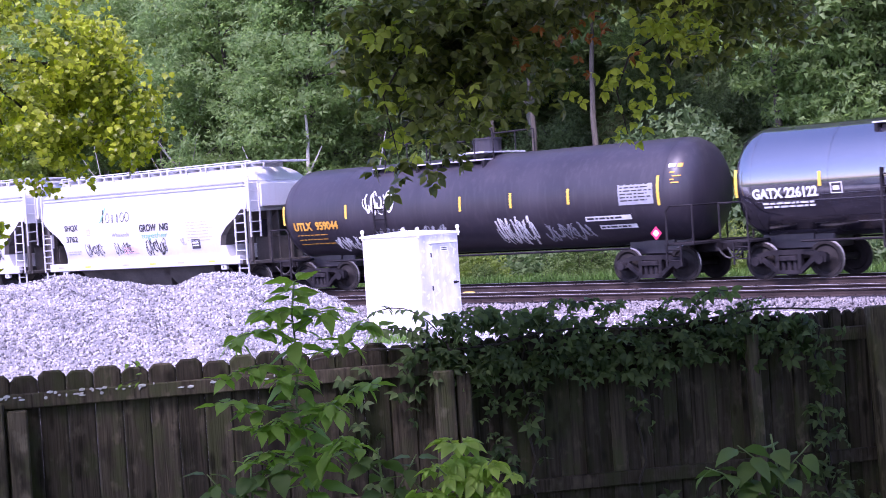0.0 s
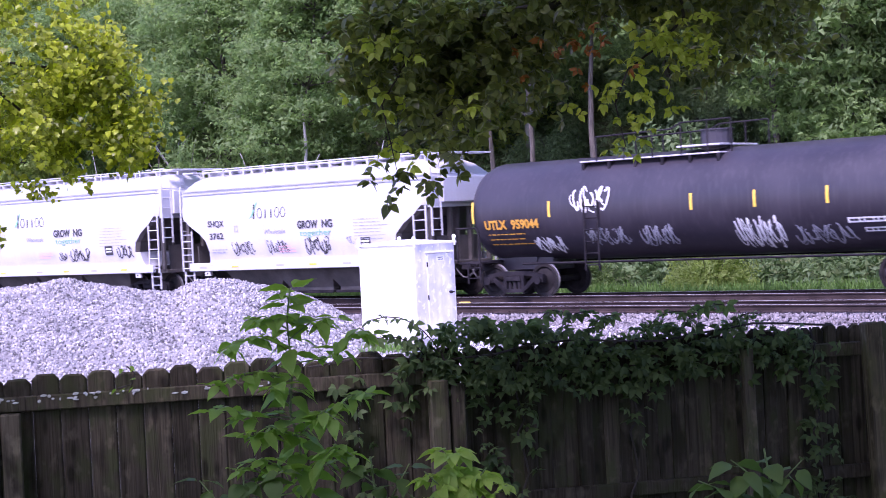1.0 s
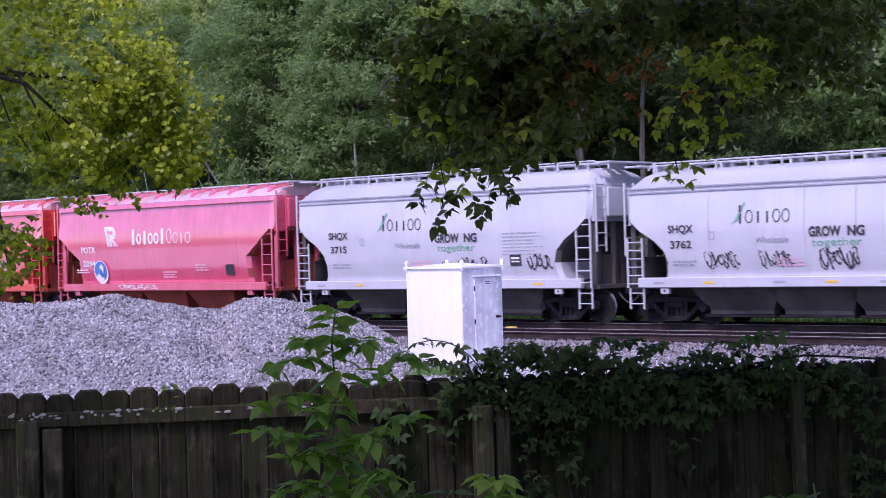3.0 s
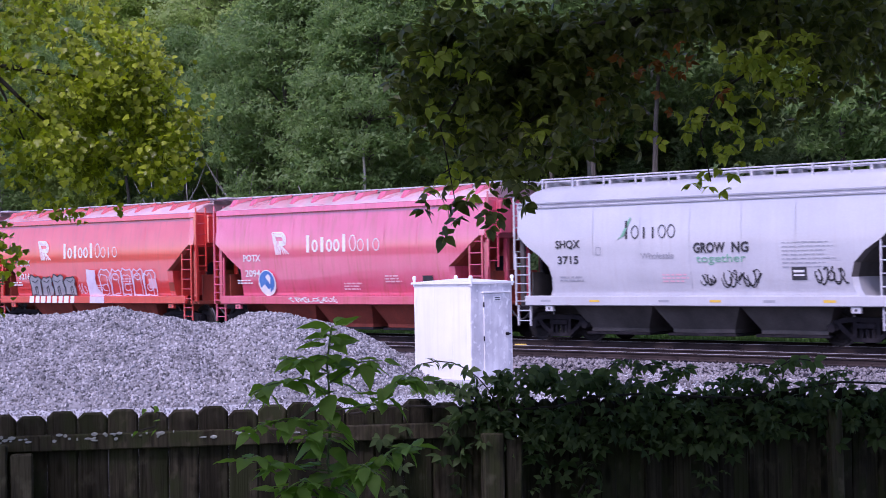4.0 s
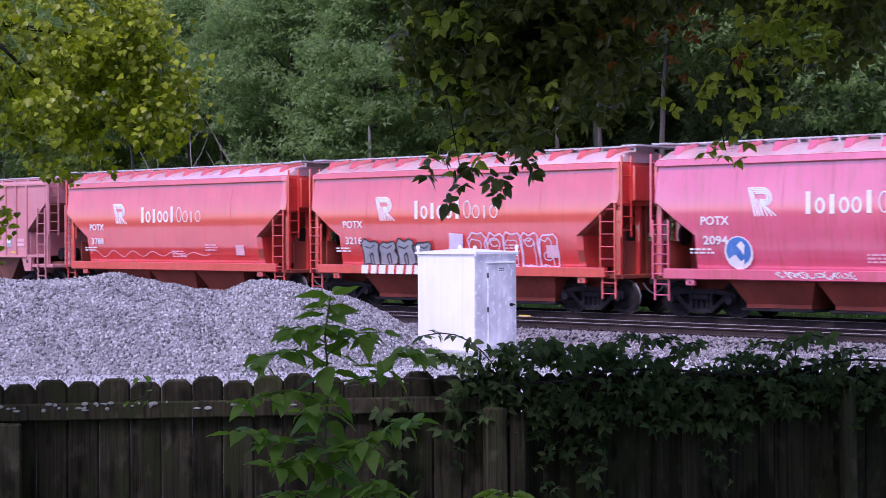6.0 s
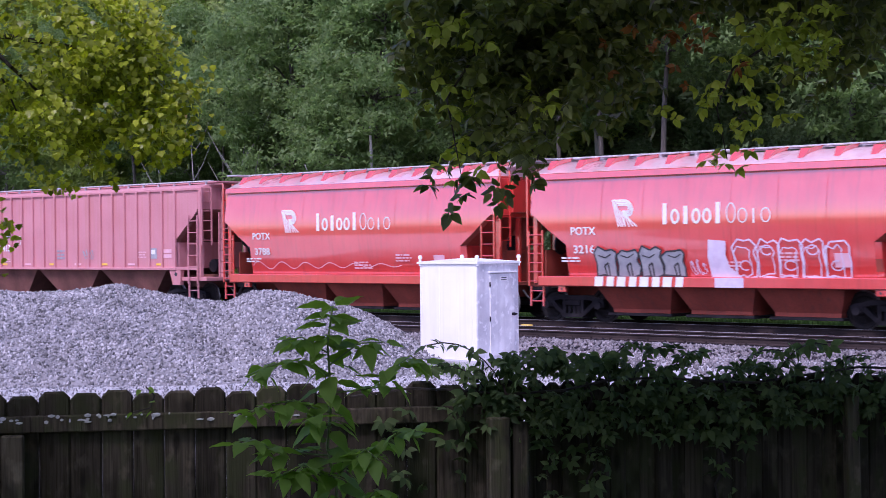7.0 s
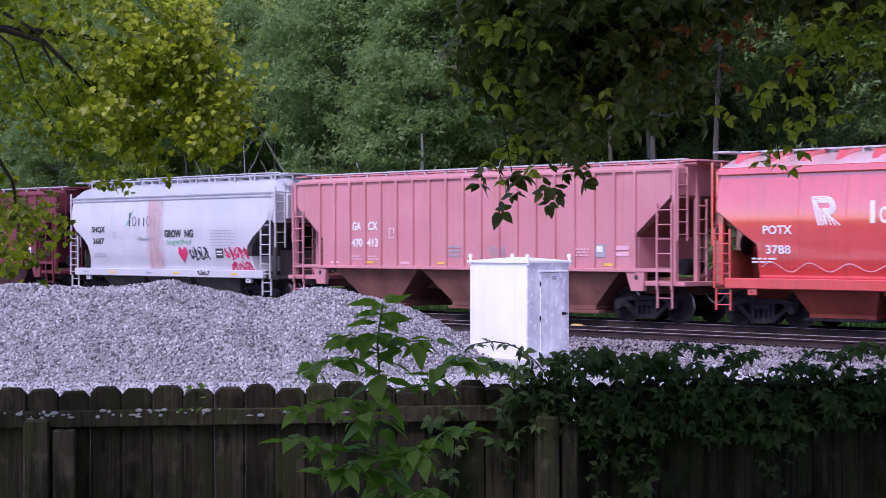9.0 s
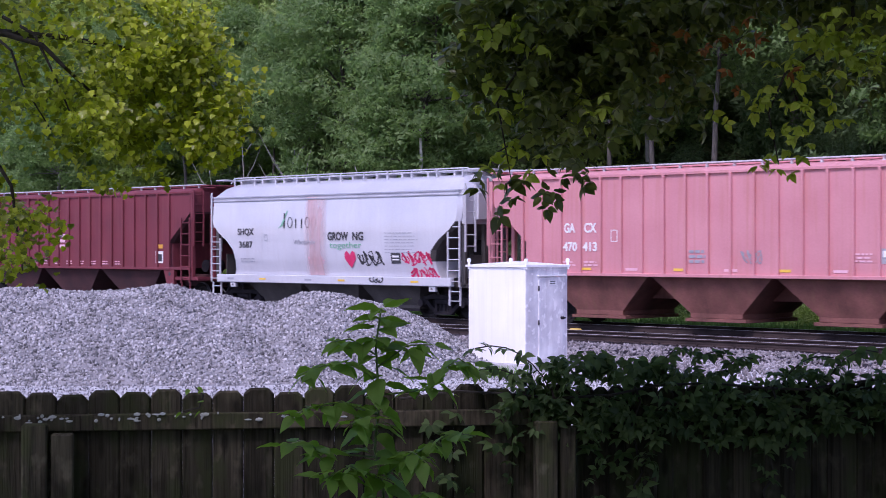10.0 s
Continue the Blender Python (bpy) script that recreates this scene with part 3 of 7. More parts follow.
def build_heap():
    r = np.random.default_rng(5)
    xs, ys = np.arange(-20.5, 2.6, 0.2), np.arange(29.4, 41.2, 0.2)
    h = np.array([[heap_z(x, y) for x in xs] for y in ys])
    k = np.ones((3, 3)) / 9
    hp = np.pad(h, 1, mode="edge")
    h2 = sum(hp[i:i + h.shape[0], j:j + h.shape[1]] * k[i, j] for i in range(3) for j in range(3))
    h2 = np.where(h > 0, h2 + r.normal(0, 0.02, h.shape), -0.05)
    X, Y = np.meshgrid(xs, ys)
    v = np.stack([X, Y, h2], -1).reshape(-1, 3)
    n = len(xs)
    a = (np.arange(len(ys) - 1)[:, None] * n + np.arange(n - 1)[None]).ravel()
    f = np.stack([a, a + 1, a + n + 1, a + n], 1)
    me = raw_mesh("heap_core", v, f.ravel(), 4, M["stone"])
    root = thing("gravel_heap", "long heap of grey crushed stone dumped on the lot", "gravel heap")
    part("heap_core", me, None, root)
    m = 52000
    x, y = r.uniform(-12.5, 2.4, m), r.uniform(29.4, 37, m)
    ix, iy = np.clip(((x + 20.5) / 0.2).astype(int), 0, n - 2), np.clip(((y - 29.4) / 0.2).astype(int), 0, len(ys) - 2)
    fx, fy = (x + 20.5) / 0.2 - ix, (y - 29.4) / 0.2 - iy
    z = h2[iy, ix] * (1 - fx) * (1 - fy) + h2[iy, ix + 1] * fx * (1 - fy) + h2[iy + 1, ix] * (1 - fx) * fy + h2[iy + 1, ix + 1] * fx * fy
    keep = (z > 0.0)
    pl = np.stack([x, y, z + 0.005], 1)[keep]
    st = scatter("stone", STONE_V, STONE_F, pl, 0.02 + 0.046 * r.random(len(pl)) ** 1.8, turns(len(pl), r), M["stone"])
    tagged(part("loose_stone", st, None, root), kind="stuff")
    m = 7000
    x, y = r.uniform(-12.5, 3.5, m), r.uniform(27.5, 33, m)
    st = scatter("stone", STONE_V, STONE_F, np.stack([x, y, np.full(m, 0.005)], 1), r.uniform(0.012, 0.04, m), turns(m, r), M["stone"])
    thing("strewn_gravel", "fine pale gravel strewn before the heap", "gravel", kind="stuff", data=st)


build_heap()

# ---- signal cabinet: long side parallel to the rails, door in the narrow side ----
def build_cabinet():
    cx, cy = 1.63, 33.3            # nearest corner
    m = pose(cx, cy, 0.06, 0, 0, YAW)
    L, D, H = 1.57, 1.25, 2.0       # along the rails (to -x), deep (+y), high
    root = thing("signal_cabinet", "white-painted steel railway signal cabinet on a gravel lot", "cabinet", m)
    bm = bmesh.new()
    box(bm, -L - 0.1, 0.1, -0.1, D + 0.1, -0.1, 0.08, 0.01)
    part("plinth", bm, M["gravel"], root, "concrete plinth")
    bm = bmesh.new()
    box(bm, -L, -0.03, 0, D, 0.08, H, 0.012)
    part("body", bm, M["white_paint"], root)
    bm = bmesh.new()
    for x in (-L + 0.07, -L + 0.54, -L + 1.05, -0.14):
        box(bm, x - 0.008, x + 0.008, -0.006, 0.002, 0.12, H - 0.03)
    part("side_seam", bm, M["white_paint"], root)
    bm = bmesh.new()
    box(bm, -0.032, 0.0, 0, D, 0.08, H, 0.006)
    part("end_panel", bm, M["scuffed"], root, "scuffed galvanised end panel")
    door = None
    bm = bmesh.new()
    box(bm, -0.002, 0.028, 0.36, 1.1, 0.16, H - 0.2, 0.008)
    door = part("door", bm, M["scuffed"], root, "closed galvanised steel door")
    bm = bmesh.new()
    box(bm, 0.0, 0.06, 0.31, 1.15, H - 0.185, H - 0.155, 0.005)
    part("drip_edge", bm, M["white_paint"], root)
    for z in (0.9, H - 0.42):
        bm = bmesh.new()
        tube(bm, (0.03, 0.35, z - 0.05), (0.03, 0.35, z + 0.05), 0.014)
        part("hinge", bm, M["steel_dark"], door)
    bm = bmesh.new()
    tube(bm, (0.02, 1.03, 0.98), (0.09, 1.03, 0.98), 0.03)
    box(bm, 0.07, 0.1, 1.0, 1.1, 0.965, 0.995, 0.004)
    part("door_handle", bm, M["steel_dark"], door, "dark lever handle")
    bm = bmesh.new()
    box(bm, 0.028, 0.034, 0.64, 0.88, H - 0.36, H - 0.25, 0.003)
    p = part("nameplate", bm, M["white_mark"], door, "white enamel plate")
    bm = bmesh.new()
    for z in (H - 0.325, H - 0.285):
        box(bm, 0.034, 0.037, 0.68, 0.84, z - 0.009, z + 0.009)
    part("writing_bar", bm, M["black_mark"], p)
    bm = bmesh.new()
    loft(bm, [[(-L - 0.04, -0.04, H), (0.04, -0.04, H), (0.04, D + 0.04, H), (-L - 0.04, D + 0.04, H)], [(-L - 0.04, -0.04, H + 0.04), (0.04, -0.04, H + 0.04), (0.04, D + 0.04, H + 0.04), (-L - 0.04, D + 0.04, H + 0.04)], [(-L * 0.6, D * 0.5, H + 0.11), (-L * 0.4, D * 0.5, H + 0.11), (-L * 0.4, D * 0.5 + 0.02, H + 0.11), (-L * 0.6, D * 0.5 + 0.02, H + 0.11)]])
    part("roof", bm, M["white_paint"], root, "shallow hipped white roof")
    for x, y in ((-L + 0.03, -0.01), (0.01, -0.01), (0.01, D), (-L + 0.03, D)):
        bm = bmesh.new()
        box(bm, x - 0.035, x + 0.035, y - 0.012, y + 0.012, H - 0.05, H + 0.12, 0.01)
        tube(bm, (x, y - 0.016, H + 0.13), (x, y + 0.016, H + 0.13), 0.045, seg=10)
        part("lifting_eye", bm, M["white_paint"], root, "white lifting lug")
    return root


build_cabinet()


def build_marker():
    bm = bmesh.new()
    box(bm, -0.16, 0.16, -0.1, 0.1, 0, 0.16, 0.03)
    box(bm, -0.2, 0.2, -0.13, 0.13, -0.02, 0.03, 0.01)
    me = mesh_of("marker", bm, M["yellow_paint"])
    thing("track_marker", "faded yellow marker block between the tracks", "marker", TRACK @ pose(-29.6, -2.35, -0.2), data=me)


build_marker()

# ---- the freight train ----
def side_ring(xe, w, z):
    c = min(0.12, w * 0.3)
    return [(-xe + c, -w, z), (xe - c, -w, z), (xe, -w + c, z), (xe, w - c, z), (xe - c, w, z), (-xe + c, w, z), (-xe, w - c, z), (-xe, -w + c, z)]


def ladder(parent, x0, x1, y, z0, z1, n, material, deep=False):
    """Ladder in the side plane (from x0 to x1) or, deep, across the end (x is fixed, y runs)."""
    p, q = ((x0, y), (x0, y + 0.42)) if deep else ((x0, y), (x1, y))
    root = None
    for x, yy in (p, q):
        bm = bmesh.new()
        box(bm, x - 0.023, x + 0.023, yy - 0.021, yy + 0.021, z0, z1)
        if root is None:
            root = part("ladder", bm, material, parent)
        else:
            part("stile", bm, material, root)
    for i in range(n):
        z = z0 + (z1 - z0) * (i + 0.5) / n
        bm = bmesh.new()
        tube(bm, (*p, z), (*q, z), 0.018, seg=6)
        part("rung", bm, material, root)
    return root


def wheelset_mesh():
    bm = bmesh.new()
    R0 = 0.457
    for s in (-1, 1):
        prof = [(0.09, 0.72), (0.11, 0.82), (0.16, 0.8), (0.33, 0.76), (0.37, 0.81), (0.43, 0.815), (R0, 0.81), (R0 + 0.002, 0.735), (R0 + 0.026, 0.725), (R0 + 0.024, 0.69), (0.37, 0.69), (0.33, 0.72), (0.14, 0.74)]
        rings = []
        for i in range(28):
            a = 6.28318 * i / 28
            rings.append([bm.verts.new((r * math.cos(a), s * y, r * math.sin(a))) for r, y in prof])
        for i in range(28):
            a, b = rings[i], rings[(i + 1) % 28]
            for j in range(len(prof) - 1):
                f = bm.faces.new((a[j], a[j + 1], b[j + 1], b[j]))
                f.material_index = 1 if 6 <= j <= 7 else 0
        for j in range(3):
            a = j * 2.094
            tube(bm, (0.24 * math.cos(a), s * 0.76, 0.24 * math.sin(a)), (0.24 * math.cos(a), s * 0.79, 0.24 * math.sin(a)), 0.03, seg=6)
    tube(bm, (0, -1.02, 0), (0, 1.02, 0), 0.085, seg=12)
    return mesh_of("wheelset", bm, [M["wheel"], M["tread"]], 30)


WHEELSET = wheelset_mesh()


def truck_mesh():
    """Three-piece freight truck: cast side frames, bolster, springs, bearing adapters."""
    bm = bmesh.new()
    for s in (-1, 1):
        y0, y1 = (s * 0.93, s * 1.07) if s > 0 else (-1.07, -0.93)
        top = [(-1.06, 0.5), (-1.02, 0.62), (-0.78, 0.66), (-0.5, 0.72), (0.5, 0.72), (0.78, 0.66), (1.02, 0.62), (1.06, 0.5), (0.82, 0.5), (0.62, 0.58), (0.42, 0.6), (-0.42, 0.6), (-0.62, 0.58), (-0.82, 0.5)]
        prism(bm, top, y0, y1)
        for q in (-1, 1):
            prism(bm, [(q * 0.82, 0.5), (q * 0.68, 0.56), (q * 0.26, 0.2), (q * 0.34, 0.14)], y0, y1)
            prism(bm, [(q * 0.36, 0.6), (q * 0.26, 0.6), (q * 0.26, 0.14), (q * 0.36, 0.14)], y0, y1)
            prism(bm, [(q * 1.06, 0.58), (q * 0.72, 0.58), (q * 0.74, 0.4), (q * 1.04, 0.4)], y0 - 0.02, y1 + 0.02)
            tube(bm, (q * 0.89, s * 0.9, 0.457), (q * 0.89, s * 1.16, 0.457), 0.13, 0.11, 12)
        prism(bm, [(-0.36, 0.12), (0.36, 0.12), (0.32, 0.22), (-0.32, 0.22)], y0, y1)
        for q in (-0.16, 0.0, 0.16):
            tube(bm, (q, s * 1.0, 0.22), (q, s * 1.0, 0.46), 0.062, seg=8)
        box(bm, -0.25, 0.25, min(y0, y1) - 0.03, max(y0, y1) + 0.03, 0.44, 0.58, 0.02)
    box(bm, -0.22, 0.22, -1.0, 1.0, 0.46, 0.7, 0.04)
    return mesh_of("truck", bm, M["steel_dark"], 35)


TRUCK = truck_mesh()
WHEELS = []


def add_truck(car, x):
    t = new("truck", TRUCK)
    t.parent = car
    t.location = (x, 0, 0)
    tagged(t, "dirty cast-steel truck")
    for q in (-0.885, 0.885):
        w = new("wheelset", WHEELSET)
        w.parent = t
        w.location = (q, 0, 0.457)
        WHEELS.append((w, q))


def coupler(car, x, s):
    bm = bmesh.new()
    box(bm, min(x, x + s * 0.55), max(x, x + s * 0.55), -0.1, 0.1, 0.76, 0.95, 0.02)
    box(bm, min(x + s * 0.38, x + s * 0.68), max(x + s * 0.38, x + s * 0.68), -0.19, 0.16, 0.72, 1.0, 0.05)
    part("coupler", bm, M["steel_dark"], car)
    bm = bmesh.new()
    pts = [(x + s * 0.1 * i, -0.35 + 0.03 * i, 0.82 - 0.28 * math.sin(i * 0.52)) for i in range(7)]
    pipe(bm, pts, 0.028)
    part("air_hose", bm, M["black_mark"], car, "black rubber air hose")


def decal(car, name, polys, y, material, label="", tilt=0.0):
    """Flat painted shapes on a car's side: each polygon in x, z."""
    bm = bmesh.new()
    for pts in polys:
        vs = [bm.verts.new((x, y(z) if callable(y) else y, z)) for x, z in pts]
        bm.faces.new(vs)
    return part(name, bm, material, car, label)


def bar(x, z, w, h):
    return [(x, z), (x + w, z), (x + w, z + h), (x, z + h)]


def lettering(car, words, x, z, size, y, material, width=None, bold=0.0):
    cu = bpy.data.curves.new("lettering", "FONT")
    cu.body, cu.size, cu.extrude, cu.offset = words, size, 0.003, bold
    cu.resolution_u = 3
    ob = bpy.data.objects.new("tmp_text", cu)
    scene.collection.objects.link(ob)
    bpy.context.view_layer.update()
    me = bpy.data.meshes.new_from_object(ob.evaluated_get(bpy.context.evaluated_depsgraph_get()))
    bpy.data.objects.remove(ob)
    me.name = "lettering"
    me.materials.clear()
    me.materials.append(material)
    co = np.zeros(len(me.vertices) * 3, np.float32)
    me.vertices.foreach_get("co", co)
    co = co.reshape(-1, 3)
    if width:
        co[:, 0] *= width / max(1e-6, co[:, 0].max())
    ys = np.array([y(c + z) for c in co[:, 1]]) if callable(y) else y
    out = np.stack([co[:, 0] + x, -co[:, 2] + ys, co[:, 1] + z], 1).astype(np.float32)
    me.vertices.foreach_set("co", out.ravel())
    me.update()
    o = new("lettering", me)
    o.parent = car
    return o


def fine_print(car, x, z, w, rows, y, material, h=0.045, gap=0.085, seed=0):
    """Writing too small to read: rows of short bars."""
    rr = random.Random(seed)
    ps = []
    for i in range(rows):
        xx, end = x, x + w * rr.uniform(0.75, 1.0)
        while xx < end:
            ww = min(rr.uniform(0.07, 0.24), end - xx)
            ps.append(bar(xx, z - i * gap, ww, h))
            xx += ww + 0.04
    return tagged(decal(car, "fine_print", ps, y, material), kind="stuff")


def scrawl(car, x, z, w, h, y, material, seed, n=7, thick=0.045, label=""):
    """Spray-painted scrawl: looping strokes, no readable letters."""
    rr = random.Random(seed)
    bm = bmesh.new()
    m = n + n // 2 + 1
    for i in range(m):
        first = i < n
        cx = x + w * ((i + 0.5) / n if first else (i - n + 0.3) / (m - n))
        ww, a0 = w / n * (0.85 if first else 1.3), rr.uniform(0, 6.28)
        thick = thick if first or i > n else thick * 0.6
        pts = []
        for k in range(15):
            t = k / 14
            pts.append(Vector((cx + ww * (0.55 * math.sin(a0 + t * rr.uniform(4.2, 4.8)) + 0.25 * (t - 0.5)), 0, z + h * (0.5 + 0.5 * math.cos(a0 * 1.7 + t * 4.4) * (0.75 + 0.25 * math.sin(i * 2.3))))))
        for p, q in zip(pts[:-1], pts[1:]):
            d = (q - p)
            if d.length < 1e-4:
                continue
            s = Vector((-d.z, 0, d.x)).normalized() * thick * 0.5 * rr.uniform(0.8, 1.2)
            e = d.normalized() * thick * 0.3
            vs = [bm.verts.new((v.x, y(v.z) if callable(y) else y, v.z)) for v in (p - s - e, p + s - e, q + s + e, q - s + e)]
            bm.faces.new(vs)
    return tagged(part("graffiti", bm, material, car, label), kind="stuff")


def lump(x, z, w, h, q):
    """Swollen block outline, a little askew."""
    lean = q.uniform(-0.12, 0.12) * w
    pts = [(0.02, 0.0), (0.4, 0.02), (0.62, 0.0), (0.98, 0.0), (1.0, 0.35), (0.92, 0.62), (1.0, 0.86), (0.8, 1.0), (0.5, 0.93), (0.2, 1.0), (0.0, 0.8), (0.08, 0.4)]
    return [(x + w * (a + q.uniform(-0.05, 0.05)) + lean * b, z + h * (b + q.uniform(-0.06, 0.06))) for a, b in pts]


def block_graffiti(car, x, z, w, h, n, fill, edge, foot):
    """Row of fat blocks with dark outlines; the feet run down over the sill."""
    q = random.Random(61)
    p = w / n
    for i in range(n):
        out = lump(x + p * i, z, p * 0.98, h * q.uniform(0.85, 1.05), q)
        g = decal(car, "graffiti", [out], coat(0.03), fill, "silver-grey block graffiti with dark outlines")
        cx = x + p * (i + q.uniform(0.4, 0.55))
        lines = stroke(out + out[:1], 0.045) + stroke([(cx, z), (cx - 0.05, z + h * 0.35), (cx + 0.08, z + h * 0.45), (cx + 0.1, z)], 0.045) + stroke([(cx - p * 0.3, z + h * 0.7), (cx, z + h * 0.62), (cx + p * 0.25, z + h * 0.74)], 0.03)
        tagged(decal(g, "outline", lines, coat(0.038), edge), kind="stuff")
        for a, b in ((0.02, 0.42), (0.56, 0.36)):
            xa = x + p * (i + a)
            decal(g, "foot", [[(xa, 0.99), (xa + p * b * 0.9, 0.99), (xa + p * b, 1.248), (xa + 0.03, 1.248)]], -1.611, foot)


def hollow_graffiti(car, x, z, w, h, n, material):
    """Looping hollow outlines, drawn twice."""
    q = random.Random(63)
    p = w / n
    for i in range(n):
        ps = []
        for k in range(2):
            out = lump(x + p * i + 0.03 * k, z + 0.04 * k, p * (1.04 - 0.3 * k), h * q.uniform(0.9, 1.04) * (1 - 0.22 * k), q)
            ps += stroke(out + out[:1], 0.042 - 0.012 * k)
        cx = x + p * (i + 0.5)
        ps += stroke([(cx + 0.16 * math.cos(a), z + h * (0.3 + 0.4 * (i % 2)) + 0.12 * math.sin(a)) for a in np.linspace(0.3 * i, 5.2 + 0.3 * i, 9)], 0.035)
        tagged(decal(car, "graffiti", ps, coat(0.03), material), kind="stuff")


def bay(car, x, half, y, z0, material, slope=0.5):
    bm = bmesh.new()
    loft(bm, [[(x - half, -y, 1.02), (x + half, -y, 1.02), (x + half, y, 1.02), (x - half, y, 1.02)], [(x - half * slope, -y * 0.72, z0 + 0.1), (x + half * slope, -y * 0.72, z0 + 0.1), (x + half * slope, y * 0.72, z0 + 0.1), (x - half * slope, y * 0.72, z0 + 0.1)], [(x - half * slope, -y * 0.72, z0), (x + half * slope, -y * 0.72, z0), (x + half * slope, y * 0.72, z0), (x - half * slope, y * 0.72, z0)]])
    b = part("hopper_bay", bm, material, car, "grimy discharge bay darkened for shade")
    bm = bmesh.new()
    box(bm, x - half * slope - 0.1, x + half * slope + 0.1, -y * 0.8, y * 0.8, z0 - 0.08, z0 - 0.01, 0.01)
    part("outlet_gate", bm, M["steel_dark"], b)


def running_board(car, xe, z, material, rails=True, posts=11):
    bm = bmesh.new()
    box(bm, -xe, xe, -0.42, -0.1, z, z + 0.045, 0.008)
    box(bm, -xe, xe, 0.1, 0.42, z, z + 0.045, 0.008)
    for s in (-1, 1):
        box(bm, s * xe - 0.25, s * xe + 0.25, -1.1, 1.1, z - 0.02, z + 0.03, 0.008)
    for i in range(posts):
        x = -xe + 0.3 + (2 * xe - 0.6) * i / (posts - 1)
        box(bm, x - 0.03, x + 0.03, -0.42, 0.42, z - 0.16, z)
    return part("running_board", bm, material, car, "perforated roof walkway")


def hopper_round(label, paint, dirty, xe, z_top=4.0, kind="potash", scale=1.0, tc=4.77, half=6.54):
    """Round-sided covered hopper car. xe: half length of the upper body."""
    car = thing("hopper_car", label, "hopper car", group="freight train")
    k = scale
    zc, zm = 2.96 * k, 2.1 * k
    xi = xe - 1.2
    if kind == "potash":
        prof = [(1.24, 1.4, xi + 0.02), (1.4, 1.44, xi), (1.7, 1.5, xi), (zm / k, 1.555, xi), (2.5, 1.595, xi + 0.58), (2.75, 1.605, xi + 0.9), (zc / k, 1.6, xe), (3.15, 1.582, xe + 0.01), (3.5, 1.53, xe), (3.86, 1.46, xe - 0.02)]
    else:
        prof = [(1.24, 1.42, xi + 0.18), (1.45, 1.47, xi + 0.06), (1.75, 1.53, xi + 0.02), (zm / k, 1.57, xi + 0.12), (2.4, 1.59, xi + 0.42), (2.7, 1.6, xe - 0.32), (zc / k, 1.598, xe - 0.05), (3.1, 1.59, xe), (3.5, 1.555, xe), (3.74, 1.525, xe - 0.01)]
    bm = bmesh.new()
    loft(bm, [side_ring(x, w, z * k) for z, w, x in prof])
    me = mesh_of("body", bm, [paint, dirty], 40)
    # down-facing slope sheets: grime colour also paints the shade of the recess
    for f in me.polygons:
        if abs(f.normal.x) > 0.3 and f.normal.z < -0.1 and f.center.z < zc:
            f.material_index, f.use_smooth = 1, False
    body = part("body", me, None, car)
    # weld seams and side posts
    seams = 7 if kind == "potash" else 6
    for i in range(1, seams):
        x = -xi + 2 * xi * i / seams
        bm = bmesh.new()
        vs0 = [bm.verts.new((x - 0.009, -(w + 0.002), z * k)) for z, w, _ in prof]
        vs1 = [bm.verts.new((x + 0.009, -(w + 0.002), z * k)) for z, w, _ in prof]
        for a in range(len(prof) - 1):
            bm.faces.new((vs0[a], vs1[a], vs1[a + 1], vs0[a + 1]))
        bmesh.ops.solidify(bm, geom=bm.faces[:], thickness=0.004)
        part("weld_seam", bm, paint, body)
    # eave, roof
    bm = bmesh.new()
    ze = prof[-1][0] * k
    if kind == "potash":
        loft(bm, [side_ring(xe, 1.45, ze), side_ring(xe, 1.555, ze + 0.02), side_ring(xe, 1.525, ze + 0.17), side_ring(xe - 0.03, 1.48, ze + 0.19)])
        part("eave", bm, paint, car)
        bm = bmesh.new()
        loft(bm, [side_ring(xe - 0.05, 1.46, ze + 0.17), side_ring(xe - 0.05, 1.46, ze + 0.2), side_ring(xe - 0.12, 1.0, ze + 0.42), side_ring(xe - 0.2, 0.6, ze + 0.52), side_ring(xe - 0.25, 0.3, ze + 0.55)])
    else:
        loft(bm, [side_ring(xe, 1.53, ze), side_ring(xe, 1.555, ze + 0.02), side_ring(xe, 1.555, ze + 0.06), side_ring(xe, 1.5, ze + 0.08), side_ring(xe, 1.5, ze + 0.12), side_ring(xe, 1.535, ze + 0.14), side_ring(xe, 1.535, ze + 0.18), side_ring(xe - 0.02, 1.46, ze + 0.2), side_ring(xe - 0.3, 1.2, ze + 0.48), side_ring(xe - 0.45, 0.8, ze + 0.62), side_ring(xe - 0.5, 0.3, ze + 0.67)])
    roof = part("roof", bm, M["roof_shine_pink"] if kind == "potash" else paint, car, "ridged red roof with sky shine in its pink colour" if kind == "potash" else "ridged roof", smooth=35)
    if kind != "potash":
        for dz, w in ((0.04, 1.562), (0.1, 1.51), (0.16, 1.542)):
            for s in (-1, 1):
                bm = bmesh.new()
                y0, y1 = sorted((s * (w - 0.03), s * w))
                box(bm, -xe + 0.06, xe - 0.06, y0, y1, ze + dz - 0.016, ze + dz + 0.016)
                part("eave_strip", bm, M["eave_grey"], roof, "blue-grey eave strip")
    if kind == "potash":
        for i in range(12):
            x = -xe + 0.5 + (2 * xe - 1.0) * i / 11
            bm = bmesh.new()
            loft(bm, [[(x + d * 0.5, -1.3, ze + 0.25), (x + d, -0.44, ze + 0.5), (x + d * 1.6, -0.44, ze + 0.64), (x + d * 1.3, -1.0, ze + 0.55)] for d in (-0.11, 0.11)])
            part("roof_bracket", bm, paint, roof)
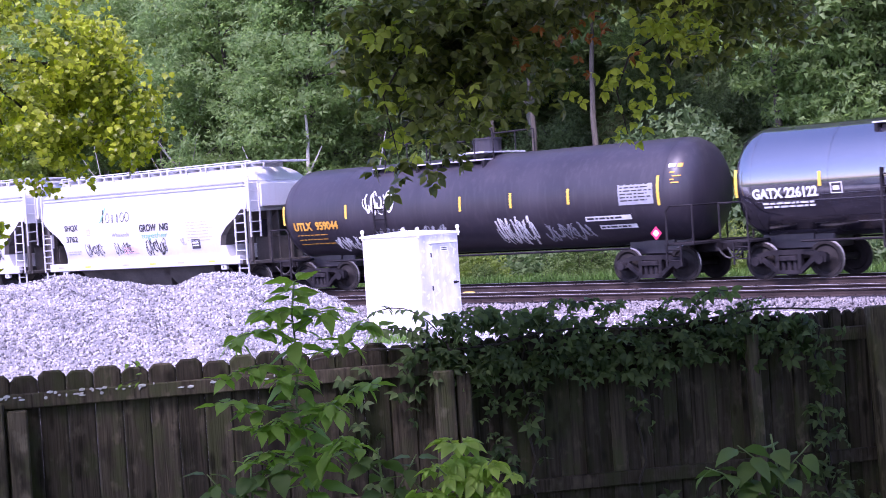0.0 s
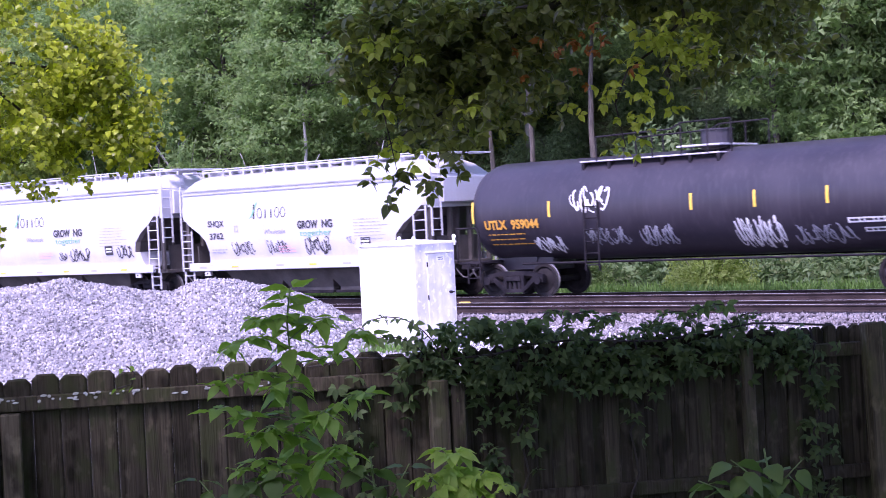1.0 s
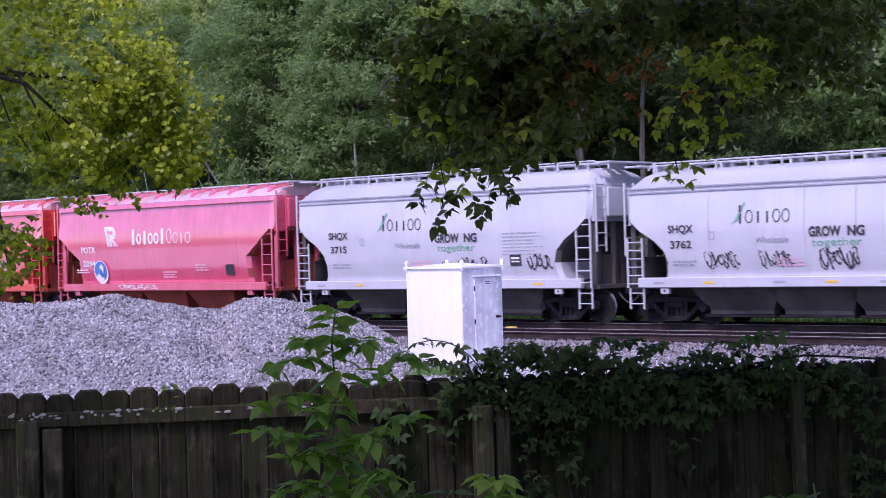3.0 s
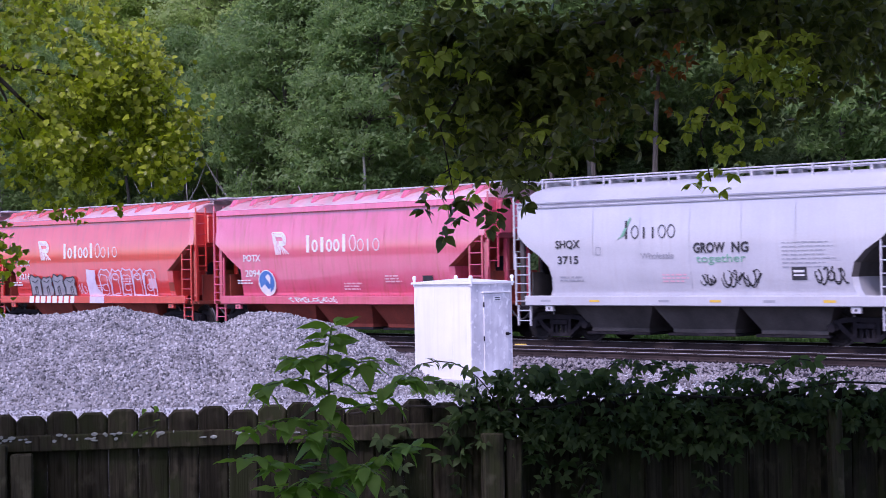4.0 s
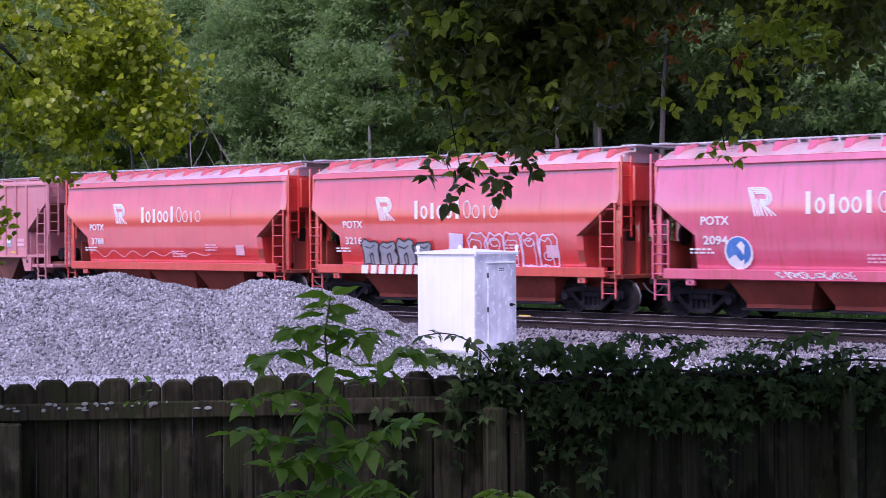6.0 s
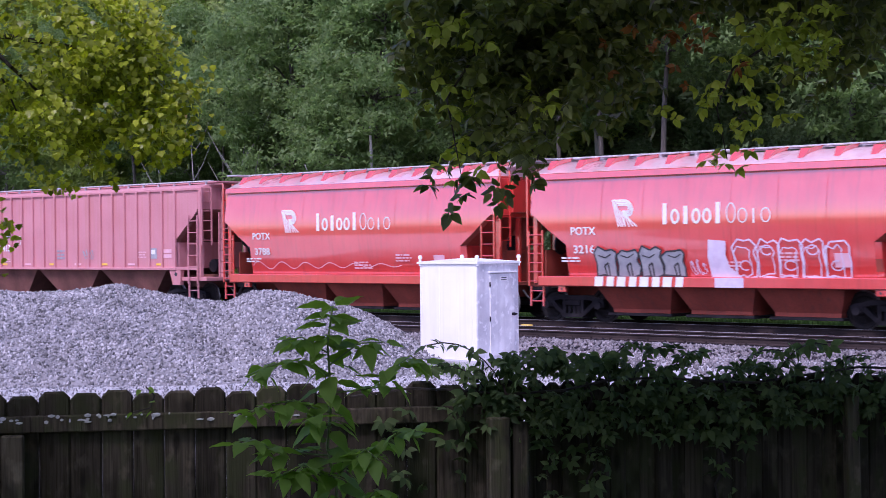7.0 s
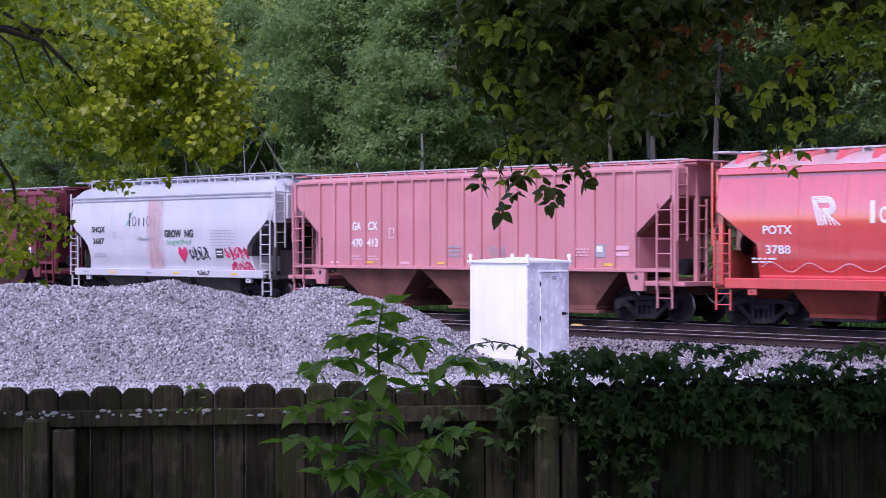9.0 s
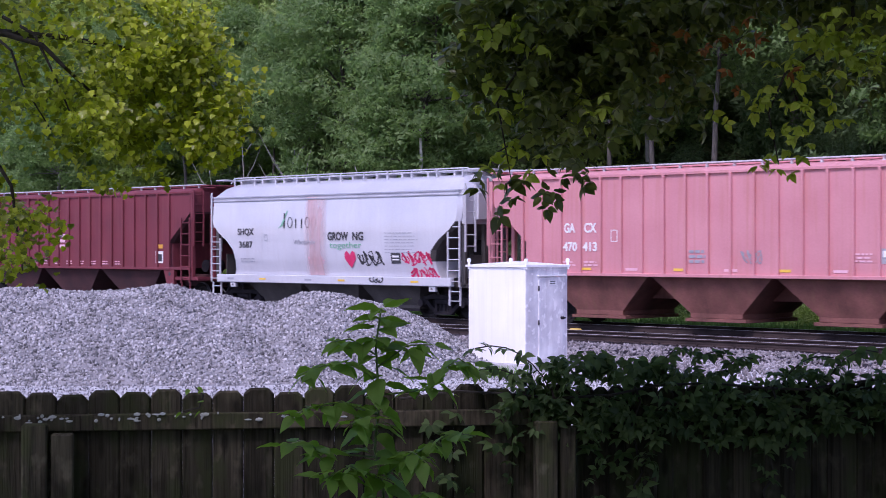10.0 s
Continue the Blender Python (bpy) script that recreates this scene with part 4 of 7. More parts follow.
    # end walls above the slope sheets
    for s in (-1, 1):
        bm = bmesh.new()
        x0, x1 = sorted((s * (xe - 0.02), s * (xe + 0.2)))
        xm, xn = sorted((s * (xe - 0.06), s * (xe + 0.03)))
        box(bm, xm, xn, -1.44, 1.44, zc - 0.08, ze + 0.14, 0.02)
        box(bm, x0, x1, -1.0, 1.0, zc + 0.05, ze + 0.1, 0.03)
        part("end_wall", bm, paint, car)
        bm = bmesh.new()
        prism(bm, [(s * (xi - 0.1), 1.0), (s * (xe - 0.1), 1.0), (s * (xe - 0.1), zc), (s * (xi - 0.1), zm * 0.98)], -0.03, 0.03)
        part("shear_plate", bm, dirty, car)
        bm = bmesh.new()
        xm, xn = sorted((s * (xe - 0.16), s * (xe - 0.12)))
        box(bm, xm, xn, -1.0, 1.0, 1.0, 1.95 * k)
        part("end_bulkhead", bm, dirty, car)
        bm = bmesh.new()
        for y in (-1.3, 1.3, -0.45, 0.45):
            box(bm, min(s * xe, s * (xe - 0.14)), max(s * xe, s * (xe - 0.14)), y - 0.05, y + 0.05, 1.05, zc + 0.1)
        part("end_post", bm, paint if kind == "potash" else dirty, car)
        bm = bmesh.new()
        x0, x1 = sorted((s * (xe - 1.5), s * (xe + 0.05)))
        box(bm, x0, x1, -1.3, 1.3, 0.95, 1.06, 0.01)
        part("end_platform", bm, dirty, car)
        coupler(car, s * xe, s)
        bm = bmesh.new()
        tube(bm, (s * (xe - 0.5), 0.3, 1.35), (s * (xe - 0.5), 0.95, 1.35), 0.22, seg=12)
        part("brake_cylinder", bm, M["steel_dark"], car)
        bm = bmesh.new()
        tube(bm, (s * (xe - 0.28), -0.45, 2.1), (s * (xe - 0.22), -0.45, 2.1), 0.28, seg=14)
        part("hand_brake", bm, M["steel_dark"], car)
    # ladders and grab irons at the corners
    for s in (-1, 1):
        xa, xb = sorted((s * (xe - 0.5), s * (xe - 0.02)))
        ladder(car, xa, xb, -1.56, 0.98, zc if s > 0 else 2.5 * k, 6, paint)
        ladder(car, s * (xe + 0.12), 0, -1.45, zc - 0.9, ze + 0.35, 6, paint, True)
        ladder(car, xa + 0.02, xb - 0.02, -1.5, 0.42, 0.98, 2, paint)
        ladder(car, xa, xb, 1.56, 0.98, zc, 6, paint)
    # side sill
    bm = bmesh.new()
    for s in (-1, 1):
        y0, y1 = sorted((s * 1.44, s * 1.6))
        box(bm, -xe + 0.35, xe - 0.35, y0, y1, 0.98, 1.25, 0.02)
    part("side_sill", bm, paint, car)
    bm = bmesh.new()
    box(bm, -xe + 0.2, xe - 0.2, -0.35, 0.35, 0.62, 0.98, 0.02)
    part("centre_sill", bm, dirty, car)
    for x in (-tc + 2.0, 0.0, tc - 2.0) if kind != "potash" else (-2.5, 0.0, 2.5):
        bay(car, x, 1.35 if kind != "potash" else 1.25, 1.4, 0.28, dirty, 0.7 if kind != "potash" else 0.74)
    for s in (-1, 1):
        bm = bmesh.new()
        box(bm, s * tc - 0.13, s * tc + 0.13, -1.56, -1.44, 0.82, 0.99, 0.012)
        part("jacking_pad", bm, paint, car)
        # flat black disc paints the dark inside of the pad's hole
        bm = bmesh.new()
        tube(bm, (s * tc, -1.566, 0.9), (s * tc, -1.555, 0.9), 0.035, seg=10)
        part("pad_hole_disc", bm, M["black_mark"], car)
        add_truck(car, s * tc)
    running_board(car, xe + 0.1, ze + (0.62 if kind == "potash" else 0.78), M["zinc"])
    if kind != "potash":
        bm = bmesh.new()
        for i in range(11):
            x = -xe + 0.5 + (2 * xe - 1.0) * i / 10
            box(bm, x - 0.02, x + 0.02, -0.95, -0.91, ze + 0.5, ze + 0.84)
        pipe(bm, [(-xe + 0.3, -0.93, ze + 0.66), (-xe + 0.5, -0.93, ze + 0.84), (xe - 0.3, -0.93, ze + 0.84), (xe - 0.1, -0.93, ze + 0.66)], 0.022)
        part("roof_rail", bm, M["zinc"], car)
    return car


def SIDE(z):
    """Just off the bulged flank of the round-sided cars."""
    return -float(np.interp(z, [1.2, 1.4, 1.7, 2.1, 2.4, 2.65, 2.95, 3.2, 3.5, 3.9], [1.43, 1.47, 1.53, 1.58, 1.602, 1.612, 1.612, 1.6, 1.57, 1.51])) - 0.004


def flank(k, lift=0.0):
    """The same on a car of other size."""
    return lambda z: SIDE(z / k) - lift


def coat(lift):
    return lambda z: SIDE(z) - lift


def name_shape(car, x, z, w, h, n, material, y, bold=0.62):
    """A trade name, drawn as plain upright shapes."""
    p = w / n
    ps = []
    for i in range(n):
        xc = x + (i + 0.45) * p
        if bold < 0.32 and i in (2, 3):
            ps.append(bar(xc - p * 0.1, z, p * 0.2, h * 0.62))
        elif 0.32 < bold < 0.5 and i == 2:
            ps.append(bar(xc - p * 0.12, z, p * 0.16, h * 0.7))
        elif i in (0, 2, 5) and bold > 0.5 or (i == 0 and bold < 0.32):
            t = p * (0.4 if bold > 0.5 else 0.25)
            ps.append(bar(xc - t * 0.5, z, t, h * (0.86 if i == 2 else 1)))
        else:
            rx, rz, th = p * 0.44, h * (0.5 if i == 0 else 0.37), p * (0.22 if bold > 0.5 else 0.1)
            zc = z + rz
            for k in range(12):
                a, b = k * 0.5236, (k + 1) * 0.5236
                ps.append([(xc + rx * math.cos(a), zc + rz * math.sin(a)), (xc + rx * math.cos(b), zc + rz * math.sin(b)), (xc + (rx - th) * math.cos(b), zc + (rz - th) * math.sin(b)), (xc + (rx - th) * math.cos(a), zc + (rz - th) * math.sin(a))])
    return tagged(decal(car, "name_shape", ps, y, material), kind="stuff")


def stroke(pts, w):
    """Quads along a polyline in x, z."""
    ps = []
    for (ax, az), (bx, bz) in zip(pts[:-1], pts[1:]):
        d = math.hypot(bx - ax, bz - az) or 1
        nx, nz = -(bz - az) / d * w / 2, (bx - ax) / d * w / 2
        ps.append([(ax - nx, az - nz), (bx - nx, bz - nz), (bx + nx, bz + nz), (ax + nx, az + nz)])
    return ps


def stripes_logo(car, x, z, s, y, material):
    """Emblem: stripes that loop over at the head and fan out below."""
    ps = []
    for i in range(4):
        r = 0.3 - 0.06 * i
        pts = [(0.12 + 0.1 * i, 0.0), (0.03 + 0.07 * i, 0.97 - 0.06 * i)] if i < 3 else [(0.42, 0.05), (0.3, 0.6)]
        ps += stroke([(x + s * (a - 0.2 * (b - 0.5)), z + s * b) for a, b in pts], 0.055 * s)
        arc = [(0.05 + 0.07 * i, 0.97 - 0.06 * i), (0.5, 0.97 - 0.06 * i)] + [(0.6 + r * math.cos(a), 0.67 + r * math.sin(a)) for a in np.linspace(1.4, -1.3, 7)] + [(0.5 - 0.03 * i, 0.42 + 0.05 * i), (0.95 - 0.17 * i, 0.0)]
        ps += stroke([(x + s * (a - 0.2 * (b - 0.5)), z + s * b) for a, b in arc], 0.05 * s)
    return decal(car, "emblem", ps, y, material)


def red_hopper(label, paint, number, seed, faded):
    car = hopper_round(label, paint, M["red_dirty"], 5.93)
    stripes_logo(car, -2.95, 2.56, 0.72, SIDE, M["white_mark"])
    name_shape(car, -1.46, 2.6, 1.95, 0.54, 6, M["white_mark"], SIDE, 0.7)
    name_shape(car, 0.55, 2.6, 1.34, 0.52, 4, M["white_mark"], SIDE, 0.36)
    lettering(car, "POTX", -4.42, 2.36, 0.3, SIDE, M["white_mark"], 0.86, 0.005)
    lettering(car, number, -4.36, 1.87, 0.3, SIDE, M["white_mark"], 0.74, 0.005)
    fine_print(car, -4.78, 1.72, 0.75, 2, SIDE, M["white_mark"], seed=seed)
    fine_print(car, 2.0, 1.82, 0.7, 3, SIDE, M["pink_mark"], seed=seed + 1)
    fine_print(car, 0.2, 1.6, 0.8, 3, SIDE, M["pink_mark"], seed=seed + 2)
    decal(car, "data_panel", [bar(3.55, 1.5, 0.42, 0.34)], SIDE, M["black_mark"] if faded else M["pink_mark"])
    return car


def slab_hopper(label, paint, dirty, number_words, xe=7.66, tc=6.4):
    """Rib-sided covered hopper with sloped ends."""
    car = thing("hopper_car", label, "hopper car", group="freight train")
    zb, zt, zm = 1.42, 4.05, 2.3
    xi = xe - 1.25
    bm = bmesh.new()
    loft(bm, [side_ring(xi, 1.5, zb), side_ring(xi, 1.5, zm), side_ring(xe - 0.02, 1.5, 3.33), side_ring(xe, 1.5, 3.4), side_ring(xe, 1.5, zt)])
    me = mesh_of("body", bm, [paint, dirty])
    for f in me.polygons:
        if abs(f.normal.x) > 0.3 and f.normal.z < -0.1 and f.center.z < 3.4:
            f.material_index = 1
    body = part("body", me, None, car)
    bm = bmesh.new()
    loft(bm, [side_ring(xe, 1.56, zt), side_ring(xe, 1.56, zt + 0.06), side_ring(xe - 0.05, 1.3, zt + 0.16), side_ring(xe - 0.1, 0.4, zt + 0.24)])
    part("roof", bm, paint, car)
    for i in range(19):
        x = -xi + 0.02 + (2 * xi - 0.04) * i / 18
        bm = bmesh.new()
        box(bm, x - 0.04, x + 0.04, -1.575, -1.495, zb, zt, 0.01)
        part("side_rib", bm, paint, body)
        bm = bmesh.new()
        box(bm, x - 0.04, x + 0.04, 1.495, 1.575, zb, zt)
        part("side_rib", bm, paint, body)
    bm = bmesh.new()
    for s in (-1, 1):
        y0, y1 = sorted((s * 1.46, s * 1.6))
        box(bm, -xi - 0.04, xi + 0.04, y0, y1, zb - 0.06, zb + 0.03, 0.01)
    part("side_sill", bm, paint, car)
    for s in (-1, 1):
        x0, x1 = sorted((s * (xi - 0.1), s * (xe + 0.35)))
        bm = bmesh.new()
        box(bm, x0, x1, -1.5, 1.5, 1.0, 1.12, 0.01)
        part("end_platform", bm, paint, car)
        bm = bmesh.new()
        box(bm, min(s * xi, s * xe), max(s * xi, s * xe), -1.58, -1.48, zb - 0.05, zb + 0.05, 0.008)
        for y in (-1.45, -0.5, 0.5, 1.45):
            box(bm, s * xe - 0.06, s * xe + 0.06, y - 0.06, y + 0.06, 1.05, zt)
        part("end_post", bm, paint, car)
        bm = bmesh.new()
        prism(bm, [(s * tc - 0.32, 1.4), (s * tc + 0.32, 1.4), (s * tc + 0.28, 0.86), (s * tc - 0.12, 0.86)], -1.56, -1.42)
        part("bolster_web", bm, paint, car)
        bm = bmesh.new()
        prism(bm, [(s * tc - 0.32, 1.4), (s * tc + 0.32, 1.4), (s * tc + 0.28, 0.86), (s * tc - 0.12, 0.86)], 1.42, 1.56)
        part("bolster_web", bm, paint, car)
        # black disc in place of an opening; its colour is the hole's shade
        bm = bmesh.new()
        tube(bm, (s * tc + 0.05, -1.57, 1.22), (s * tc + 0.05, -1.556, 1.22), 0.07, seg=12)
        part("web_hole_disc", bm, M["black_mark"], car)
        xa, xb = sorted((s * (xe - 0.5), s * (xe - 0.02)))
        ladder(car, xa, xb, -1.58, 0.9, 3.2, 6, paint)
        ladder(car, xa, xb, -1.55, 0.42, 0.95, 1, paint)
        ladder(car, xa, xb, 1.58, 0.9, 3.2, 6, paint)
        ladder(car, s * (xe + 0.12), 0, -1.5, 2.2, zt + 0.1, 6, paint, True)
        ladder(car, s * (xe + 0.3), 0, -0.9, 1.1, 3.3, 6, paint, True)
        coupler(car, s * (xe + 0.15), s)
        add_truck(car, s * tc)
        bm = bmesh.new()
        tube(bm, (s * (xe - 0.4), -0.6, 1.5), (s * (xe - 0.4), 0.1, 1.5), 0.22, seg=12)
        part("brake_cylinder", bm, M["steel_dark"], car)
        bm = bmesh.new()
        tube(bm, (s * (xe + 0.1), 0.5, 2.4), (s * (xe + 0.16), 0.5, 2.4), 0.28, seg=14)
        part("hand_brake", bm, M["steel_dark"], car)
    bm = bmesh.new()
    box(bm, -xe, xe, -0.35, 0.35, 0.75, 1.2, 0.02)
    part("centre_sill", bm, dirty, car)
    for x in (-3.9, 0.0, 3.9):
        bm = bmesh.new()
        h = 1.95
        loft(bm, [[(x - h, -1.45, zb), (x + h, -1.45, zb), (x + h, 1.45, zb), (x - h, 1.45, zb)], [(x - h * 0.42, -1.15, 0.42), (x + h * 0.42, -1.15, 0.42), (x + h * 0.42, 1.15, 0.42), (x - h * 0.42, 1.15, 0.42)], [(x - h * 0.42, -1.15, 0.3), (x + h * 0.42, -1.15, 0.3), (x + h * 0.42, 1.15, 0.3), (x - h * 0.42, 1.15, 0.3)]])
        b = part("hopper_bay", bm, dirty, car, "rust-stained discharge bay darkened for shade")
        bm = bmesh.new()
        box(bm, x - 0.95, x + 0.95, -1.2, 1.2, 0.2, 0.29, 0.01)
        part("outlet_gate", bm, dirty, b)
    running_board(car, xe + 0.2, zt + 0.26, paint, posts=18)
    bm = bmesh.new()
    for i in range(18):
        x = -xe + 0.3 + (2 * xe - 0.6) * i / 17
        box(bm, x - 0.03, x + 0.03, -0.98, -0.92, zt + 0.12, zt + 0.3)
    box(bm, -xe, xe, -1.02, -0.86, zt + 0.29, zt + 0.33, 0.006)
    part("roof_rail", bm, M["zinc"], car, "pale galvanised roof rail")
    return car


def grey_hopper(label, number, seed, xe, k, half):
    """Sister cars in pale grey, with a three-line stripe under the eave."""
    car = hopper_round(label, M["grey_white"], M["grey_dirty"], xe, kind="grey", scale=k, tc=xe - 1.18, half=half)
    f = xe / 5.95
    name_shape(car, -2.15 * f, 2.82 * k, 1.75 * f, 0.5 * k, 6, M["black_mark"], flank(k), 0.3)
    decal(car, "swoosh", [[(-2.35 * f, 2.8 * k), (-2.2 * f, 2.9 * k), (-1.9 * f, 3.42 * k), (-1.86 * f, 3.38 * k), (-2.1 * f, 2.9 * k)]], flank(k), M["green_mark"])
    lettering(car, "GROW", 0.12 * f, 2.42 * k, 0.36 * k, flank(k), M["black_mark"], 0.98 * f, 0.012)
    lettering(car, "NG", 1.28 * f, 2.42 * k, 0.36 * k, flank(k), M["black_mark"], 0.52 * f, 0.012)
    lettering(car, "together", 0.2 * f, 2.16 * k, 0.3 * k, flank(k), M["green_mark"], 1.5 * f)
    lettering(car, "Wholesale", -1.55 * f, 2.28 * k, 0.24 * k, flank(k), M["grey_mark"], 1.05 * f)
    lettering(car, "SHQX", -4.45 * f, 2.62 * k, 0.3 * k, flank(k), M["black_mark"], 0.86 * f, 0.006)
    lettering(car, number, -4.4 * f, 2.18 * k, 0.3 * k, flank(k), M["black_mark"], 0.74 * f, 0.006)
    fine_print(car, -4.35 * f, 1.78 * k, 0.9 * f, 2, flank(k), M["grey_mark"], seed=seed)
    fine_print(car, 2.75 * f, 2.62 * k, 1.55 * f, 7, flank(k), M["grey_mark"], 0.02, 0.1, seed=seed + 1)
    fine_print(car, -0.9 * f, 1.82 * k, 0.85 * f, 3, flank(k), M["pink_mark"], seed=seed + 2)
    decal(car, "data_panel", [bar(3.0 * f, 1.68 * k, 0.42, 0.32)], flank(k), M["black_mark"])
    decal(car, "panel_writing", [bar(3.05 * f, 1.78 * k, 0.3, 0.04), bar(3.05 * f, 1.87 * k, 0.3, 0.06)], flank(k), M["white_mark"])
    decal(car, "tag_frame", [bar(-3.05 * f, 2.4 * k, 0.16, 0.02), bar(-3.05 * f, 2.6 * k, 0.16, 0.02), bar(-3.05 * f, 2.4 * k, 0.02, 0.22), bar(-2.9 * f, 2.4 * k, 0.02, 0.22)], flank(k), M["grey_mark"])
    for i, x in enumerate((-5.0, -3.3, -1.0, 0.6, 2.2, 3.9)):
        decal(car, "reflector", [bar(x * f, 1.08, 0.34, 0.06)], -1.606, M["yellow_mark"] if i % 2 else M["grey_mark"])
    return car


def tank_car(label, paint, half, r, zc, marks):
    car = thing("tank_car", label, "tank car", group="freight train")
    seg = 40
    st = [(-half, 0.05), (-half + 0.04, 0.42), (-half + 0.16, 0.72), (-half + 0.36, 0.91), (-half + 0.6, 0.985), (-half + 0.8, 1.0)]
    st += [(-x, s) for x, s in st[::-1]]
    bm = bmesh.new()
    loft(bm, [[(x, r * s * math.cos(6.28318 * i / seg), zc + r * s * math.sin(6.28318 * i / seg)) for i in range(seg)] for x, s in st])
    tank = part("tank_shell", bm, paint, car, smooth=50)
    for x in (-half + 0.8, -half * 0.62, -half * 0.22, half * 0.22, half * 0.62, half - 0.8):
        bm = bmesh.new()
        loft(bm, [[(x + d, (r + 0.006) * math.cos(6.28318 * i / seg), zc + (r + 0.006) * math.sin(6.28318 * i / seg)) for i in range(seg)] for d in (-0.018, 0.018)], caps=False)
        part("weld_seam", bm, paint, tank, smooth=50)
    tc = half - 1.55
    for s in (-1, 1):
        add_truck(car, s * tc)
        bm = bmesh.new()
        box(bm, s * tc - 1.0, s * tc + 1.0, -0.5, 0.5, 0.72, 1.15, 0.03)
        prism(bm, [(s * tc - 0.45, 0.95), (s * tc + 0.45, 0.95), (s * tc + 0.5, zc - 1.1), (s * tc - 0.5, zc - 1.1)], -0.55, 0.55)
        part("bolster_saddle", bm, M["black"], car)
        bm = bmesh.new()
        x0, x1 = sorted((s * (tc - 0.6), s * (half + 0.12)))
        box(bm, x0, x1, -0.4, 0.4, 0.72, 1.02, 0.02)
        x2, x3 = sorted((s * (half - 0.75), s * (half + 0.12)))
        box(bm, x2, x3, -1.45, 1.45, 0.96, 1.03, 0.01)
        part("stub_sill", bm, M["steel_dark"], car)
        coupler(car, s * (half + 0.1), s)
        xa = s * (half - 0.7)
        xb = s * (half + 0.1)
        for y in (-1.48, 1.48):
            bm = bmesh.new()
            pipe(bm, [(xa, y, 1.0), (xa, y, 1.85), (xa + s * 0.12, y, 1.98), (xb, y, 1.98), (xb, y, 1.0)], 0.028)
            part("safety_railing", bm, M["steel_dark"], car)
        bm = bmesh.new()
        pipe(bm, [(xb, -1.48, 1.98), (xb, 1.48, 1.98)], 0.024)
        part("end_handrail", bm, M["steel_dark"], car)
        xl, xr = sorted((s * (half - 0.72), s * (half - 0.28)))
        ladder(car, xl, xr, -1.5, 0.42, 1.0, 2, M["steel_dark"])
        ladder(car, xl, xr, 1.5, 0.42, 1.0, 2, M["steel_dark"])
    bm = bmesh.new()
    for y in (-1.22, 1.22):
        pipe(bm, [(-tc + 0.5, y, 0.93), (tc - 0.5, y, 0.93)], 0.035)
    part("side_pipe", bm, M["steel_dark"], car)
    # top platform with railing, manway and dome housing
    zt = zc + r
    bm = bmesh.new()
    for i in range(6):
        box(bm, -3.7 + i * 0.85, -3.62 + i * 0.85, -0.95, -0.5, zt - 0.42, zt - 0.17)
        part("walkway_bracket", bm, M["steel_dark"], car)
        bm = bmesh.new()
    box(bm, -3.75, 0.65, -0.95, -0.55, zt - 0.165, zt - 0.125, 0.006)
    box(bm, -0.65, 0.65, -0.95, 0.95, zt + 0.04, zt + 0.09, 0.006)
    part("top_platform", bm, M["zinc"], car, "galvanised top walkway")
    bm = bmesh.new()
    for y in (-0.95, 0.95):
        pipe(bm, [(-3.2, y, zt - 0.15), (-3.2, y, zt + 0.5), (-0.8, y, zt + 0.54), (-0.5, y, zt + 0.68), (1.0, y, zt + 0.7), (1.0, y, zt - 0.15)], 0.024)
        for x in (-2.3, -1.4, -0.5, 0.3):
            pipe(bm, [(x, y, zt - 0.15), (x, y, zt + (0.52 if x < -0.6 else 0.68))], 0.022)
    part("platform_railing", bm, M["steel_dark"], car)
    bm = bmesh.new()
    tube(bm, (0.0, 0, zt - 0.1), (0.0, 0, zt + 0.46), 0.42, seg=18)
    tube(bm, (0.0, 0, zt + 0.46), (0.0, 0, zt + 0.5), 0.46, seg=18)
    part("manway_housing", bm, M["black"], car)
    ladder(car, -3.35, -2.9, -r - 0.04, 0.7, zc + 0.2, 6, M["steel_dark"])
    for x, h in marks:
        a0, a1 = 0.02, 0.02 + h / r
        bm = bmesh.new()
        loft(bm, [[(x - 0.04, -(r + 0.008) * math.cos(a), zc + (r + 0.008) * math.sin(a)), (x + 0.04, -(r + 0.008) * math.cos(a), zc + (r + 0.008) * math.sin(a))] for a in np.linspace(a0 - h / r * 0.5, a1 - h / r * 0.5, 5)], closed=False, caps=False)
        part("reflector", bm, M["yellow_mark"], tank, "yellow reflective stripe")
    return car


def on_tank(z, r, zc):
    return -math.sqrt(max(0.01, r * r - (z - zc) ** 2)) - 0.02


CARS = []   # (car, place along the line when the clip ends)

GY = lambda z: on_tank(z, 1.42, 2.4)
car = tank_car("glossy black tank car coupled into the freight train", M["black_gloss"], 7.7, 1.42, 2.4, [(-7.3, 0.7), (-4.98, 0.36), (-2, 0.36), (1, 0.36)])
lettering(car, "GATX 226122", -6.85, 2.02, 0.34, GY, M["white_mark"], 1.8, 0.012)
fine_print(car, -6.6, 1.86, 1.75, 2, GY, M["white_mark"], seed=3)
decal(car, "data_panel", [bar(-4.7, 2.05, 0.3, 0.02), bar(-4.7, 2.3, 0.3, 0.02), bar(-4.7, 2.05, 0.02, 0.26), bar(-4.41, 2.05, 0.02, 0.26), bar(-4.63, 2.13, 0.16, 0.1)], GY, M["white_mark"])
CARS.append((car, 71.3))

